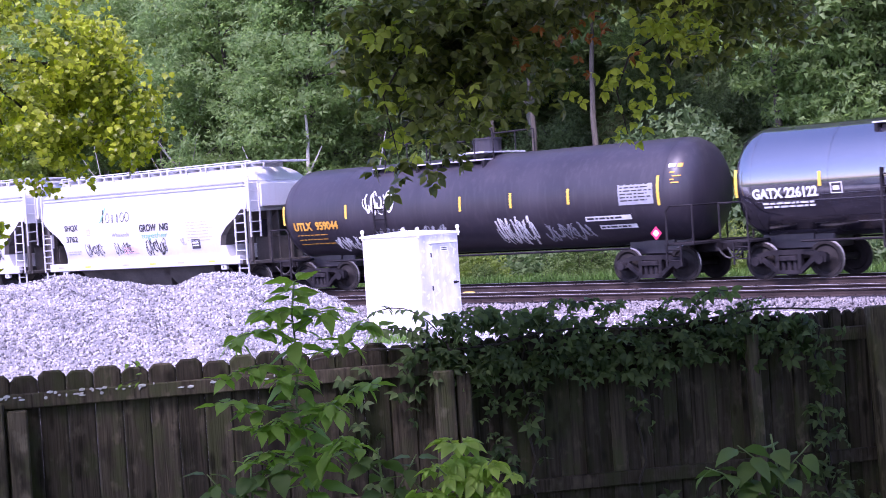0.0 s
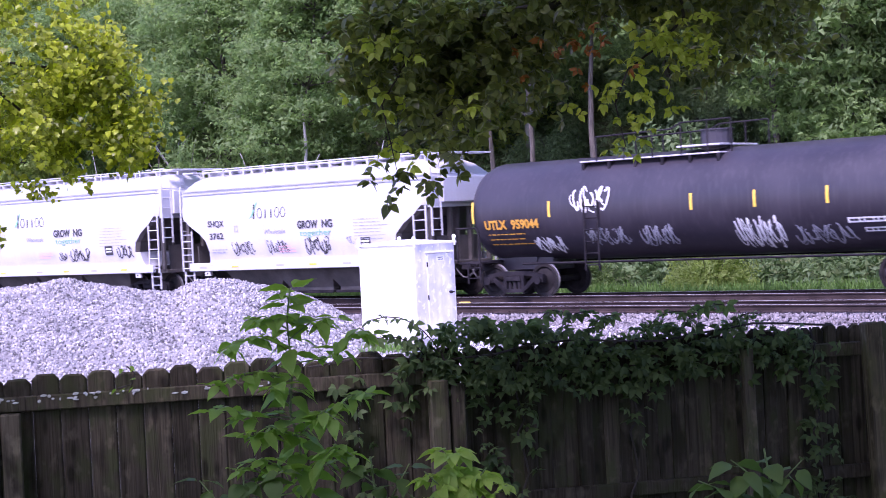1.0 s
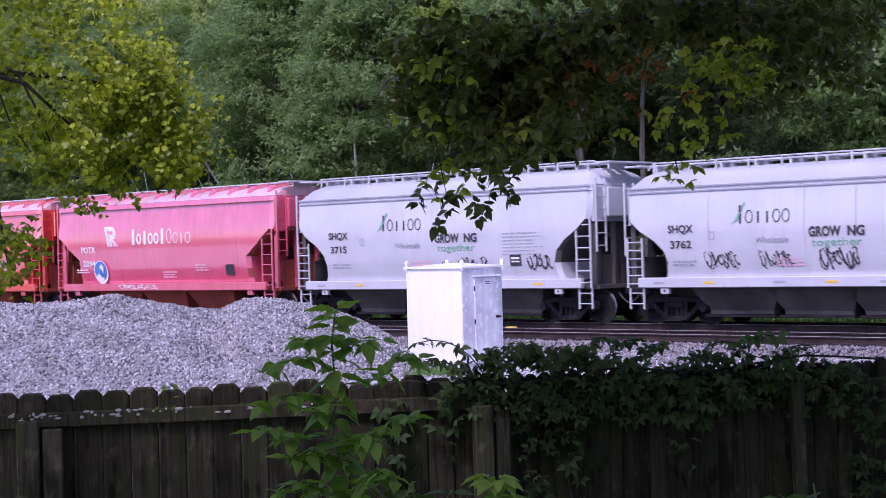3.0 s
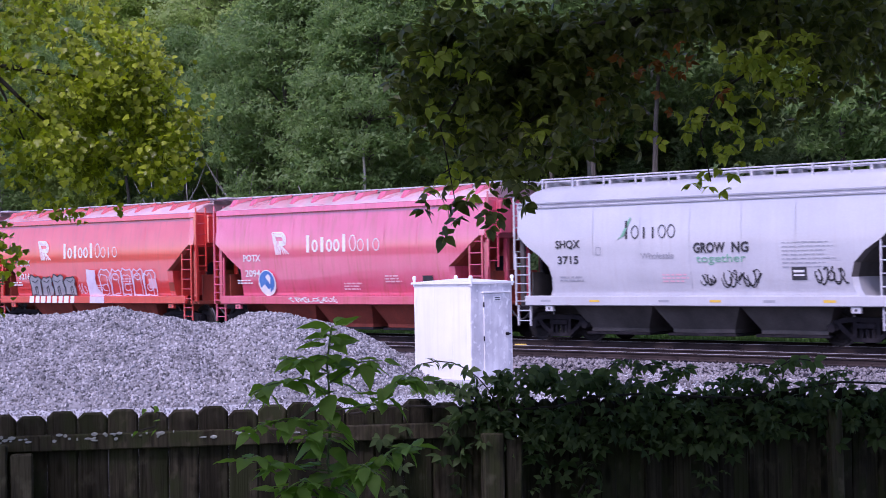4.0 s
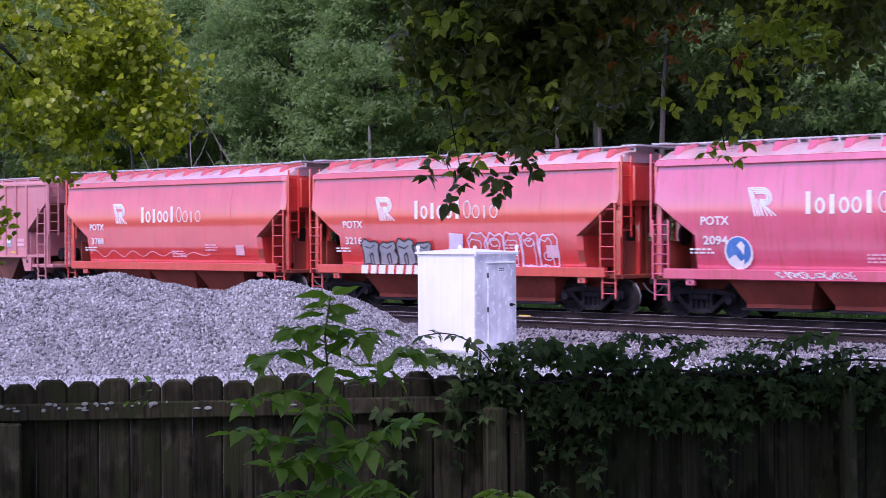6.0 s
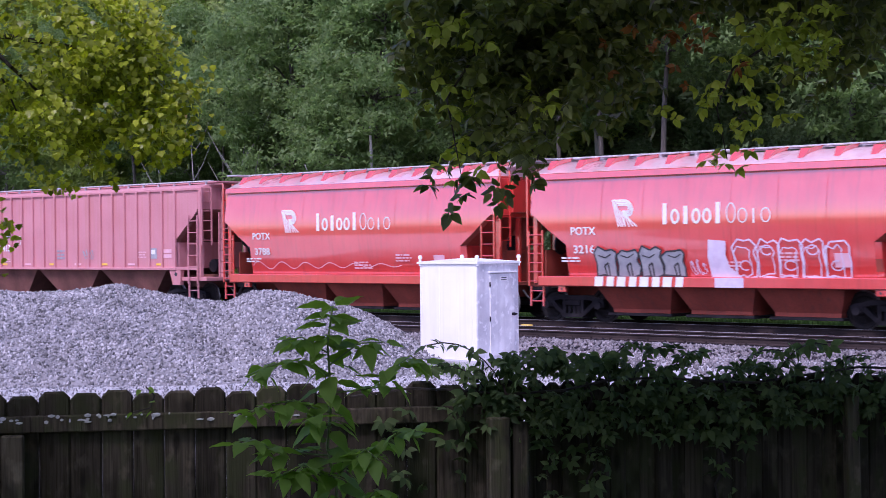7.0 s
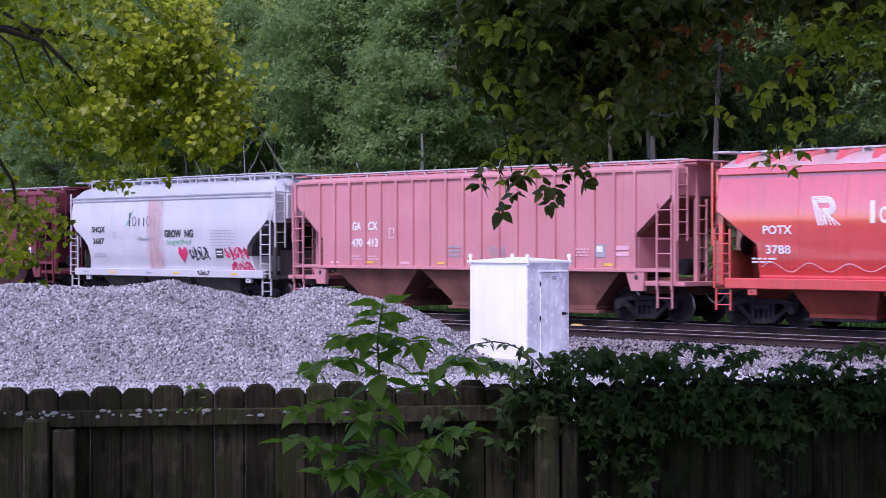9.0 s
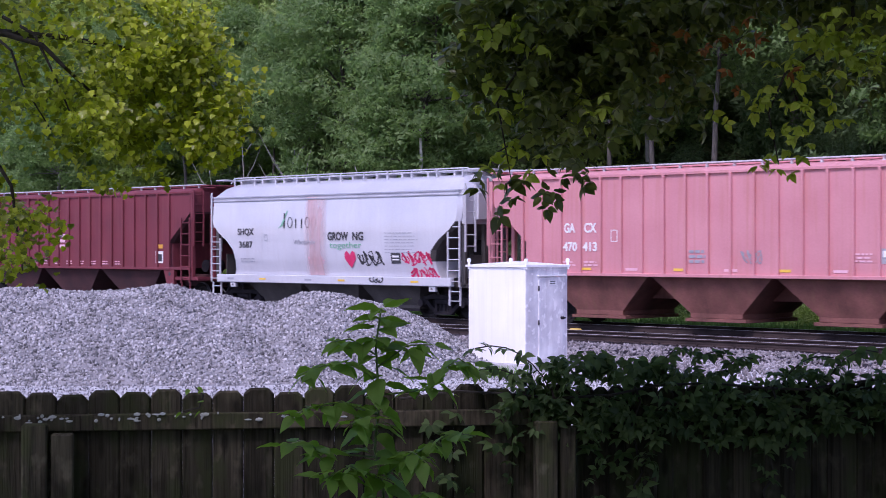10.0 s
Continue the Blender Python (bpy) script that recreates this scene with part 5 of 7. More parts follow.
car = tank_car("dusty black tank car with white graffiti in the train", M["black"], 7.7, 1.4, 2.38, [(-7.25, 0.6), (-4.55, 0.42), (0.0, 0.42), (1.85, 0.42), (3.85, 0.42), (6.75, 0.78)])
CARS.append((car, 54.9))
TY = lambda z: on_tank(z, 1.4, 2.38)
lettering(car, "UTLX", -6.85, 1.92, 0.34, TY, M["orange_mark"], 0.78, 0.014)
lettering(car, "959044", -5.9, 1.92, 0.34, TY, M["orange_mark"], 0.95, 0.012)
fine_print(car, -6.8, 1.75, 1.6, 3, TY, M["orange_mark"], 0.03, 0.14, seed=4)
scrawl(car, -3.75, 2.25, 1.2, 0.72, TY, M["white_mark"], 21, 5, 0.05, "white sprayed scrawl")
scrawl(car, -5.25, 1.2, 0.95, 0.45, TY, M["white_mark"], 22, 8, 0.04)
scrawl(car, -3.4, 1.35, 1.3, 0.5, TY, M["grey_mark"], 23, 8, 0.035)
scrawl(car, -1.7, 1.3, 1.1, 0.55, TY, M["grey_mark"], 24, 8, 0.04)
scrawl(car, 1.2, 1.15, 1.3, 0.8, TY, M["white_mark"], 25, 11, 0.045, "white sprayed scrawl")
scrawl(car, 2.8, 1.2, 1.6, 0.5, TY, M["grey_mark"], 26, 9, 0.04)
decal(car, "notice_strip", [bar(4.3, 1.7, 1.5, 0.13)], TY, M["white_mark"])
fine_print(car, 4.36, 1.74, 1.4, 1, lambda z: TY(z) - 0.006, M["black_mark"], 0.05, 0.1, seed=8)
decal(car, "notice_strip", [bar(4.68, 1.47, 1.2, 0.11)], TY, M["white_mark"])
fine_print(car, 4.72, 1.5, 1.1, 1, lambda z: TY(z) - 0.006, M["black_mark"], 0.045, 0.1, seed=9)
decal(car, "data_panel", [bar(5.5, 2.08, 1.1, 0.18), bar(5.5, 2.26, 1.1, 0.18), bar(5.5, 2.44, 1.1, 0.18)], TY, M["grey_mark"], "pale grey data panel")
fine_print(car, 5.56, 2.6, 1.0, 6, lambda z: TY(z) - 0.006, M["black_mark"], 0.035, 0.085, seed=10)


def head_bars(car, rows):
    """Small painted bars on the rounded end of the tank: from, to, height, thickness."""
    st = [(6.9, 1.0), (7.1, 0.985), (7.34, 0.91), (7.54, 0.72)]
    for x0, x1, z, h, mat in rows:
        bm = bmesh.new()
        grid = []
        for i in range(5):
            x = x0 + (x1 - x0) * i / 4
            s = float(np.interp(x, [a for a, _ in st], [b for _, b in st]))
            grid.append([bm.verts.new((x + 0.01, -math.sqrt((1.4 * s) ** 2 - (q - 2.38) ** 2) - 0.015, q)) for q in (z, z + h)])
        for a, b in zip(grid[:-1], grid[1:]):
            bm.faces.new((a[0], b[0], b[1], a[1]))
        part("head_marking", bm, M[mat], car)


head_bars(car, [(7.02, 7.2, 2.98, 0.1, "white_mark"), (7.24, 7.36, 2.98, 0.1, "orange_mark"), (7.08, 7.2, 2.84, 0.035, "orange_mark"), (7.16, 7.36, 2.74, 0.035, "orange_mark"), (7.1, 7.2, 2.65, 0.035, "orange_mark"), (7.12, 7.32, 2.57, 0.035, "orange_mark")])
decal(car, "hazard_placard", [[(6.42, 1.3), (6.6, 1.12), (6.78, 1.3), (6.6, 1.48)]], -1.36, M["crimson_mark"])
decal(car, "placard_mark", [[(6.5, 1.3), (6.6, 1.2), (6.7, 1.3), (6.6, 1.4)]], -1.366, M["white_mark"])

car = grey_hopper("pale grey covered hopper car with black graffiti", "3762", 30, 5.4, 0.92, 6.0)
CARS.append((car, 40.64))
scrawl(car, -2.9, 1.45, 1.0, 0.45, flank(0.92), M["black_mark"], 31, 6, 0.035, "black sprayed scrawl")
scrawl(car, -1.3, 1.45, 0.95, 0.45, flank(0.92), M["black_mark"], 32, 6, 0.03)
scrawl(car, 0.4, 1.4, 1.05, 0.55, flank(0.92), M["black_mark"], 33, 6, 0.045)
scrawl(car, 2.2, 1.68, 0.25, 0.25, flank(0.92), M["grey_mark"], 34, 2, 0.025)

car = grey_hopper("pale grey covered hopper car with small black scrawls", "3715", 40, 5.85, 0.97, 6.45)
CARS.append((car, 28.19))
scrawl(car, 0.35, 1.5, 0.4, 0.3, flank(0.97), M["black_mark"], 41, 3, 0.04)
scrawl(car, 1.0, 1.45, 1.1, 0.45, flank(0.97), M["black_mark"], 42, 6, 0.04, "black sprayed scrawl")
scrawl(car, 3.6, 1.5, 0.85, 0.45, flank(0.97), M["black_mark"], 43, 5, 0.04)

car = red_hopper("faded red covered hopper car with a blue sticker", M["red_faded"], "2094", 50, True)
CARS.append((car, 15.2))
disc = [(-3.3 + 0.42 * math.cos(i * 0.3927), 1.66 + 0.42 * math.sin(i * 0.3927)) for i in range(16)]
decal(car, "round_sticker", [disc], coat(0.035), M["white_mark"])
decal(car, "sticker_face", [[(-3.3 + 0.36 * math.cos(i * 0.3927), 1.7 + 0.35 * math.sin(i * 0.3927)) for i in range(16)]], coat(0.045), M["blue_mark"])
decal(car, "sticker_shape", [[(-3.6, 1.5), (-3.4, 1.62), (-3.25, 1.45), (-3.15, 1.5), (-3.2, 1.25), (-3.35, 1.1), (-3.42, 1.3)], [(-3.35, 1.85), (-3.2, 1.95), (-3.1, 1.85), (-3.15, 1.6), (-3.25, 1.75)]], coat(0.055), M["white_mark"])
scrawl(car, -2.2, 1.04, 2.2, 0.17, -1.606, M["white_mark"], 51, 10, 0.03)

car = red_hopper("bright red covered hopper car with pink and grey graffiti", M["red"], "3216", 60, False)
CARS.append((car, 2.15))
block_graffiti(car, -3.63, 1.26, 2.95, 0.78, 4, M["silver_mark"], M["black_mark"], M["white_mark"])
decal(car, "graffiti", [[(0.05, 1.25), (0.95, 1.25), (0.62, 1.5), (0.52, 1.8), (0.55, 2.16), (0.02, 2.2), (-0.02, 1.75)], ], coat(0.045), M["lilac_mark"], "white and lilac sprayed letters")
decal(car, "graffiti", [bar(0.2, 0.99, 0.85, 0.24)], -1.611, M["lilac_mark"])
hollow_graffiti(car, 0.75, 1.26, 3.2, 0.95, 5, M["lilac_mark"])
scrawl(car, -0.55, 1.3, 0.5, 0.4, coat(0.02), M["lilac_mark"], 64, 3, 0.025)

car = red_hopper("bright red covered hopper car with a wavy pink line", M["red"], "3788", 70, False)
CARS.append((car, -10.95))
wave = [(-4.5 + i * 0.11, 1.52 + 0.13 * math.sin(i * 0.62) * (1 - i / 90)) for i in range(62)]
decal(car, "wavy_line", [[p, q, (q[0], q[1] + 0.025), (p[0], p[1] + 0.025)] for p, q in zip(wave[:-1], wave[1:])], SIDE, M["pink_mark"])

car = slab_hopper("chalky salmon-pink ribbed covered hopper car", M["salmon"], M["salmon_dirty"], ("GA CX", "470 413"))
CARS.append((car, -25.85))
RY = -1.515
lettering(car, "GA", -4.87, 2.56, 0.36, RY, M["white_mark"], 0.4, 0.01)
lettering(car, "CX", -4.15, 2.56, 0.36, RY, M["white_mark"], 0.44, 0.01)
lettering(car, "470", -4.9, 2.05, 0.34, RY, M["white_mark"], 0.5, 0.01)
lettering(car, "413", -4.19, 2.05, 0.34, RY, M["white_mark"], 0.5, 0.01)
fine_print(car, -4.95, 1.72, 0.5, 2, RY, M["pink_mark"], seed=80)
fine_print(car, -4.15, 1.72, 0.5, 2, RY, M["pink_mark"], seed=81)
fine_print(car, -0.6, 2.0, 0.6, 3, RY, M["grey_mark"], 0.07, 0.13, seed=82)
scrawl(car, 1.05, 1.72, 0.6, 0.35, RY, M["grey_mark"], 83, 4, 0.03)
fine_print(car, 4.2, 1.95, 0.6, 3, RY, M["pink_mark"], seed=84)
decal(car, "data_panel", [bar(5.0, 1.75, 0.35, 0.36)], RY, M["grey_mark"])
decal(car, "panel_writing", [bar(5.05, 1.9, 0.22, 0.16)], RY - 0.006, M["white_mark"])
decal(car, "panel_writing", [bar(5.66, 1.95, 0.5, 0.12), bar(5.66, 1.78, 0.5, 0.12)], RY, M["pink_mark"])
decal(car, "tag_frame", [bar(-3.2, 2.3, 0.2, 0.02), bar(-3.2, 2.6, 0.2, 0.02), bar(-3.2, 2.3, 0.02, 0.3), bar(-3.0, 2.3, 0.02, 0.32)], RY, M["white_mark"])
for i in range(0, 15, 2):
    decal(car, "reflector", [bar(-5.9 + i * 0.8, 1.52, 0.4, 0.07)], RY, M["yellow_mark"] if i % 4 else M["pink_mark"])

car = grey_hopper("pale grey covered hopper car with crimson graffiti and a dust stain", "3687", 90, 5.95, 0.985, 6.45)
CARS.append((car, -40.65))
decal(car, "dust_stain", [bar(-1.15, z, 1.3, 0.12) for z in np.arange(1.26, 3.66, 0.12)], flank(0.985, 0.002), M["dust_film"], "pinkish dust stain")
decal(car, "graffiti", [[(1.15, 1.92), (1.02, 2.05), (0.92, 1.98), (0.9, 1.8), (1.18, 1.5), (1.42, 1.8), (1.38, 1.98), (1.28, 2.05)]], coat(0.025), M["crimson_mark"], "crimson sprayed heart")
scrawl(car, 1.55, 1.58, 1.1, 0.45, SIDE, M["black_mark"], 91, 5, 0.06)
scrawl(car, 3.5, 1.6, 1.3, 0.42, SIDE, M["crimson_mark"], 92, 5, 0.07, "crimson sprayed letters")
scrawl(car, 3.8, 1.2, 1.2, 0.35, coat(0.01), M["crimson_mark"], 93, 5, 0.06)
scrawl(car, 2.1, 1.06, 0.6, 0.16, -1.61, M["black_mark"], 94, 4, 0.03)

car = slab_hopper("dark maroon ribbed covered hopper car", M["maroon"], M["maroon_dirty"], ("", ""))
CARS.append((car, -55.45))
decal(car, "white_bars", [bar(-0.7, 2.55, 0.42, 0.12), bar(-0.7, 2.35, 0.42, 0.12), bar(-0.7, 2.15, 0.42, 0.12)], RY, M["pink_mark"])
decal(car, "data_panel", [bar(5.55, 1.6, 0.45, 0.42)], RY, M["white_mark"])
decal(car, "panel_writing", [bar(5.6, 1.66, 0.34, 0.26)], RY - 0.006, M["black_mark"])
decal(car, "reflector", [bar(5.58, 2.12, 0.4, 0.14)], RY, M["orange_mark"])
for i in range(8):
    fine_print(car, -2.6 + i * 0.8, 1.62, 0.4, 2, RY, M["pink_mark"], 0.04, 0.09, seed=100 + i)

# ---- wooded hillside behind the line ----
def tree_mesh(name, h, spread, sprays, size, seed, leaf, bark, bare=0.32, girth=0.016):
    """Trunk with limbs, and a crown of lobes of small leaf sprays with gaps between."""
    r = np.random.default_rng(seed)
    rr = random.Random(seed)
    bm = bmesh.new()
    pts = [Vector((0.35 * math.sin(i * 1.3 + seed) * i / 8, 0.35 * math.cos(i * 0.9 + seed) * i / 8, h * 0.92 * i / 8)) for i in range(9)]
    for i in range(8):
        tube(bm, pts[i], pts[i + 1], girth * h * (1 - i / 9), girth * h * (1 - (i + 1) / 9), 8, False)
    lobes = []
    for i in range(46):
        z = h * (bare + (1 - bare) * (i + 0.5) / 46)
        f = math.sin(math.pi * min(1, 0.18 + 0.8 * (z / h - bare) / (1 - bare)))
        a = i * 2.4 + rr.uniform(-0.5, 0.5)
        d = spread * f * rr.uniform(0.45, 1.0)
        c = Vector((d * math.cos(a), d * math.sin(a), z + rr.uniform(-0.4, 0.4)))
        lobes.append((c, spread * rr.uniform(0.26, 0.5)))
        k = max(1, min(7, round((z - 0.12 * d) / (h * 0.92) * 8)))
        mid = (pts[k] + c) * 0.5 + Vector((0, 0, 0.3))
        tube(bm, pts[k], mid, 0.0035 * h, 0.0025 * h, 5, False)
        tube(bm, mid, c, 0.0025 * h, 0.001 * h, 5, False)
    trunk = mesh_of(name + "_trunk", bm, bark, 60)
    per = sprays // len(lobes)
    pl, sz = [], []
    for c, rad in lobes:
        v = r.normal(0, 1, (per, 3))
        v /= np.linalg.norm(v, axis=1)[:, None]
        v[:, 2] = np.where(v[:, 2] < -0.3, v[:, 2] * 0.4, v[:, 2])
        q = r.uniform(0.2, 1.15, (per, 1)) ** 0.6
        pl.append(np.array(c)[None] + v * q * rad * np.array([1.15, 1.15, 0.8]))
        sz.append(r.uniform(0.6, 1.3, per) * size * 1.05)
    pl, sz = np.concatenate(pl), np.concatenate(sz)
    crown = scatter(name + "_crown", SPRAY_V, SPRAY_F, pl, sz, turns(len(pl), r, 0.7), leaf)
    return trunk, crown


KINDS = []
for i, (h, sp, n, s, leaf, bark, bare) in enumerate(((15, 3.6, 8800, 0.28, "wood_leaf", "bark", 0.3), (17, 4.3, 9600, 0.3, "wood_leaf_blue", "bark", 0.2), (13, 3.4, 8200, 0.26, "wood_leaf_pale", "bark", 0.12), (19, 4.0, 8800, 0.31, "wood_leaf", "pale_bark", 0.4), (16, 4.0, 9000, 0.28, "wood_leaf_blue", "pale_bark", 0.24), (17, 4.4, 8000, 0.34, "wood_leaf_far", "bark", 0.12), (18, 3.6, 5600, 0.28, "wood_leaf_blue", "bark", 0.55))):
    KINDS.append((tree_mesh("tree", h, sp, n, s, 20 + i, M[leaf], M[bark], bare, 0.01 if bare > 0.5 else 0.016), ("leafy green woodland tree with a dark trunk", "tall bluish-green woodland tree", "pale yellow-green woodland tree", "tall woodland tree with a pale bare trunk", "bluish-green woodland tree with a pale trunk", "pale hilltop tree with haze put into its leaf colour", "tall thin woodland tree with a long bare trunk")[i]))


def plant_tree(kind, u, y, scale, turn):
    (trunk, crown), label = KINDS[kind]
    p = trk(u, y, hill_z(y, u) - 0.15)
    t = thing("tree", label, "tree", pose(p.x, p.y, p.z, 0, 0, turn) @ Matrix.Scale(scale, 4), group="woodland trees")
    part("trunk", trunk, None, t)
    tagged(part("crown", crown, None, t), kind="stuff")


rr = random.Random(8)
for row, (y, step, u0, u1, sc) in enumerate(((11.0, 5.6, -92, -6, 0.8), (16.5, 6.2, -102, -2, 0.95), (24, 7.0, -116, 6, 1.05), (35, 10, -132, 10, 1.15), (50, 14, -160, 10, 1.3))):
    u = u0
    while u < u1:
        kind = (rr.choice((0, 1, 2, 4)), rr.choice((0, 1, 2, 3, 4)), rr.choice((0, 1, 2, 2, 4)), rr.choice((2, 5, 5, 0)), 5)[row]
        if u > -44 and row < 2:
            kind = rr.choice((6, 6, 1, 6, 4))
        if u > -46 and row > 1:
            kind = rr.choice((1, 4, 6, 6))
        if -66 < u < -46 and row == 0:
            kind = rr.choice((3, 6, 1, 6))
        # haze-coloured trees make this stretch of hill look far
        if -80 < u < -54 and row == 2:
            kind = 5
        plant_tree(kind, u + rr.uniform(-1.6, 1.6), y + rr.uniform(-1.8, 1.8), sc * rr.uniform(0.85, 1.15) * ((0.8, 0.62, 0.8)[row] if -80 < u < -54 and row < 3 else 1), rr.uniform(0, 360))
        u += step * (0.7 if u > -41 and row < 2 else 1)


# unseen low trees, added behind the camera to darken reflections in the cars
for i, (x, y) in enumerate(((-34, -14), (-24, -22), (-15, -18), (16, -16), (25, -22), (34, -12), (-44, -4), (44, -6), (4, -26), (-6, -24))):
    (trunk_, crown_), label_ = KINDS[i % 3]
    t_ = thing("tree", label_, "tree", pose(x, y, -0.3, 0, 0, i * 70) @ Matrix.Scale(0.4, 4), group="trees behind the house")
    part("trunk", trunk_, None, t_)
    tagged(part("crown", crown_, None, t_), kind="stuff")


def build_bushes():
    r = np.random.default_rng(4)
    meshes = []
    for k in range(4):
        n = 2000
        v = r.normal(0, 1, (n, 3))
        v /= np.linalg.norm(v, axis=1)[:, None]
        v[:, 2] = np.abs(v[:, 2])
        pl = v * r.uniform(0.5, 1.05, (n, 1)) * np.array([1.5, 1.3, 1.5]) * (1 + 0.3 * np.sin(v[:, :1] * 5 + k))
        bm = bmesh.new()
        for j in range(7):
            a = j * 0.9
            tube(bm, (0, 0, -0.1), (0.9 * math.cos(a), 0.8 * math.sin(a), 1.1), 0.03, 0.008, 5)
        meshes.append((scatter("foliage", SPRAY_V, SPRAY_F, pl, r.uniform(0.09, 0.18, n), turns(n, r, 0.8), M[("bush_leaf", "wood_leaf", "bush_leaf", "undergrowth_leaf")[k]]), mesh_of("stem_tangle", bm, M["bark"])))
    q = random.Random(2)
    u = -92.0
    while u < -6:
        deep = u > -46 and q.random() < 0.7
        f, s = meshes[3 if deep else q.randrange(3)]
        y = q.uniform(11, 26) if deep else q.uniform(6.2, 9.2)
        p = trk(u, y, hill_z(y, u))
        sc = q.uniform(0.5, 1.35) * (1.9 if deep else 1 if u < -46 else 0.75)
        b = thing("bush", "tangled green bush at the wood's edge", "bush", pose(p.x, p.y, p.z, 0, 0, q.uniform(0, 360)) @ Matrix.Scale(sc, 4), group="bushes at the wood's edge")
        tagged(part("foliage", f, None, b), kind="stuff")
        tagged(part("stem_tangle", s, None, b), kind="stuff")
        u += q.uniform(1.3, 3.0) * (0.5 if u > -46 else 1)


build_bushes()


def dead_stems():
    """Bare grey saplings and a pale snag at the dark foot of the wood."""
    q = random.Random(17)
    for u, y, h, lean, n in ((-56.9, 8.6, 7.6, -0.9, 4), (-55.0, 8.9, 7.2, 0.5, 4), (-54.0, 8.4, 6.6, 1.0, 3), (-58.9, 8.8, 6.8, -1.6, 3)):
        p = trk(u, y, hill_z(y, u) - 0.1)
        t = thing("dead_sapling", "bare grey dead sapling with forking twigs", "tree", pose(*p, 0, 0, YAW), group="dead saplings")
        bm = bmesh.new()
        pts = [Vector((lean * (i / 7) ** 1.6, 0.1 * math.sin(i), h * i / 7)) for i in range(8)]
        for i in range(7):
            tube(bm, pts[i], pts[i + 1], 0.06 * (1 - i / 9), 0.06 * (1 - (i + 1) / 9), 7, False)
        part("trunk", bm, M["pale_bark"], t, smooth=60)
        for k in range(n):
            a = pts[3 + k]
            d = Vector((q.choice((-1, 1)) * q.uniform(0.5, 1.1), q.uniform(-0.4, 0.4), q.uniform(0.5, 1.1)))
            bm = bmesh.new()
            tube(bm, a, a + d, 0.03, 0.02, 6, False)
            tube(bm, a + d, a + d * 1.9 + Vector((0, 0, 0.3)), 0.02, 0.008, 6, False)
            part("twig", bm, M["pale_bark"], t)
    for u, y, h, r0, tilt in ((-46.4, 8.2, 7.4, 0.15, 1.0), (-47.6, 8.4, 6.6, 0.07, -24.0), (-44.9, 8.7, 6.3, 0.06, 22.0)):
        p = trk(u, y, hill_z(y, u) - 0.1)
        t = thing("dead_tree", "pale barkless dead trunk at the wood's edge", "tree", pose(*p, 0, 0, YAW) @ pose(0, 0, 0, 0, tilt, 0), group="dead trunks")
        bm = bmesh.new()
        for i in range(5):
            tube(bm, (0.06 * math.sin(i * 2), 0, h * i / 5), (0.06 * math.sin(i * 2 + 2), 0, h * (i + 1) / 5), r0 * (1 - i / 7), r0 * (1 - (i + 1) / 7), 9, i == 4)
        part("trunk", bm, M["snag"], t, smooth=60)
        bm = bmesh.new()
        tube(bm, (0, 0, h * 0.6), (0.7, 0.1, h * 0.75), r0 * 0.4, r0 * 0.12, 6)
        part("branch_stub", bm, M["snag"], t)


dead_stems()


def build_undergrowth():
    """Low leafy cover on the floor of the wood."""
    r = np.random.default_rng(14)
    n = 50000
    u, y = r.uniform(-120, 8, n), 8.5 + 50 * r.random(n) ** 1.6
    z = np.array([hill_z(b, a) for a, b in zip(u, y)]) + 0.9 * r.random(n) ** 1.5
    me = scatter("undergrowth", SPRAY_V, SPRAY_F, np.stack([u, y, z], 1), r.uniform(0.18, 0.45, n), turns(n, r, 0.6), M["undergrowth_leaf"])
    thing("undergrowth", "dense green undergrowth on the floor of the wood", "undergrowth", TRACK, kind="stuff", data=me)


build_undergrowth()


def build_grass():
    r = np.random.default_rng(6)
    n = 26000
    u, y = r.uniform(-62, 6, n), 3.1 + np.abs(r.normal(0, 1.9, n))
    pl = np.stack([u, y, np.full(n, -0.36)], 1)
    bv = [(-0.06, 0, 0), (0.06, 0, 0), (0.03, 0.08, 0.6), (0.1, 0.3, 1.0), (-0.03, 0.08, 0.6)]
    bf = [(0, 1, 2), (0, 2, 4), (4, 2, 3)]
    me = scatter("tall_grass", bv, bf, pl, r.uniform(0.15, 0.5, n), turns(n, r, 0.3), M["grass_blade"])
    thing("tall_grass", "bright green grass strip behind the track", "grass", TRACK, kind="stuff", data=me)
    n = 420
    pl = np.stack([r.normal(0.95, 0.3, n), r.normal(32.4, 0.22, n), np.full(n, -0.02)], 1)
    me = scatter("weeds", bv, bf, pl, r.uniform(0.09, 0.26, n), turns(n, r, 0.4), M["grass_blade"])
    thing("weed_tuft", "small tuft of weeds beside the cabinet", "weeds", kind="stuff", data=me)


build_grass()

# ---- board fence across the foreground, seen from its rail side ----
FX, FY, FS = -1.72, 8.6, 0.138     # passes here; recedes to the right


def fence_pt(s, d=0.0, z=0.0):
    """Place s metres along the fence from its left post, d towards the camera, z up."""
    c = math.hypot(1, FS)
    return Vector((FX + s / c + d * FS / c, FY + s * FS / c - d / c, z))


FROT = math.degrees(math.atan(FS))
TOP = 1.695
BASE = -0.16
fence = thing("board_fence", "weathered grey-brown dog-eared board fence with lichen on its rail", "fence")


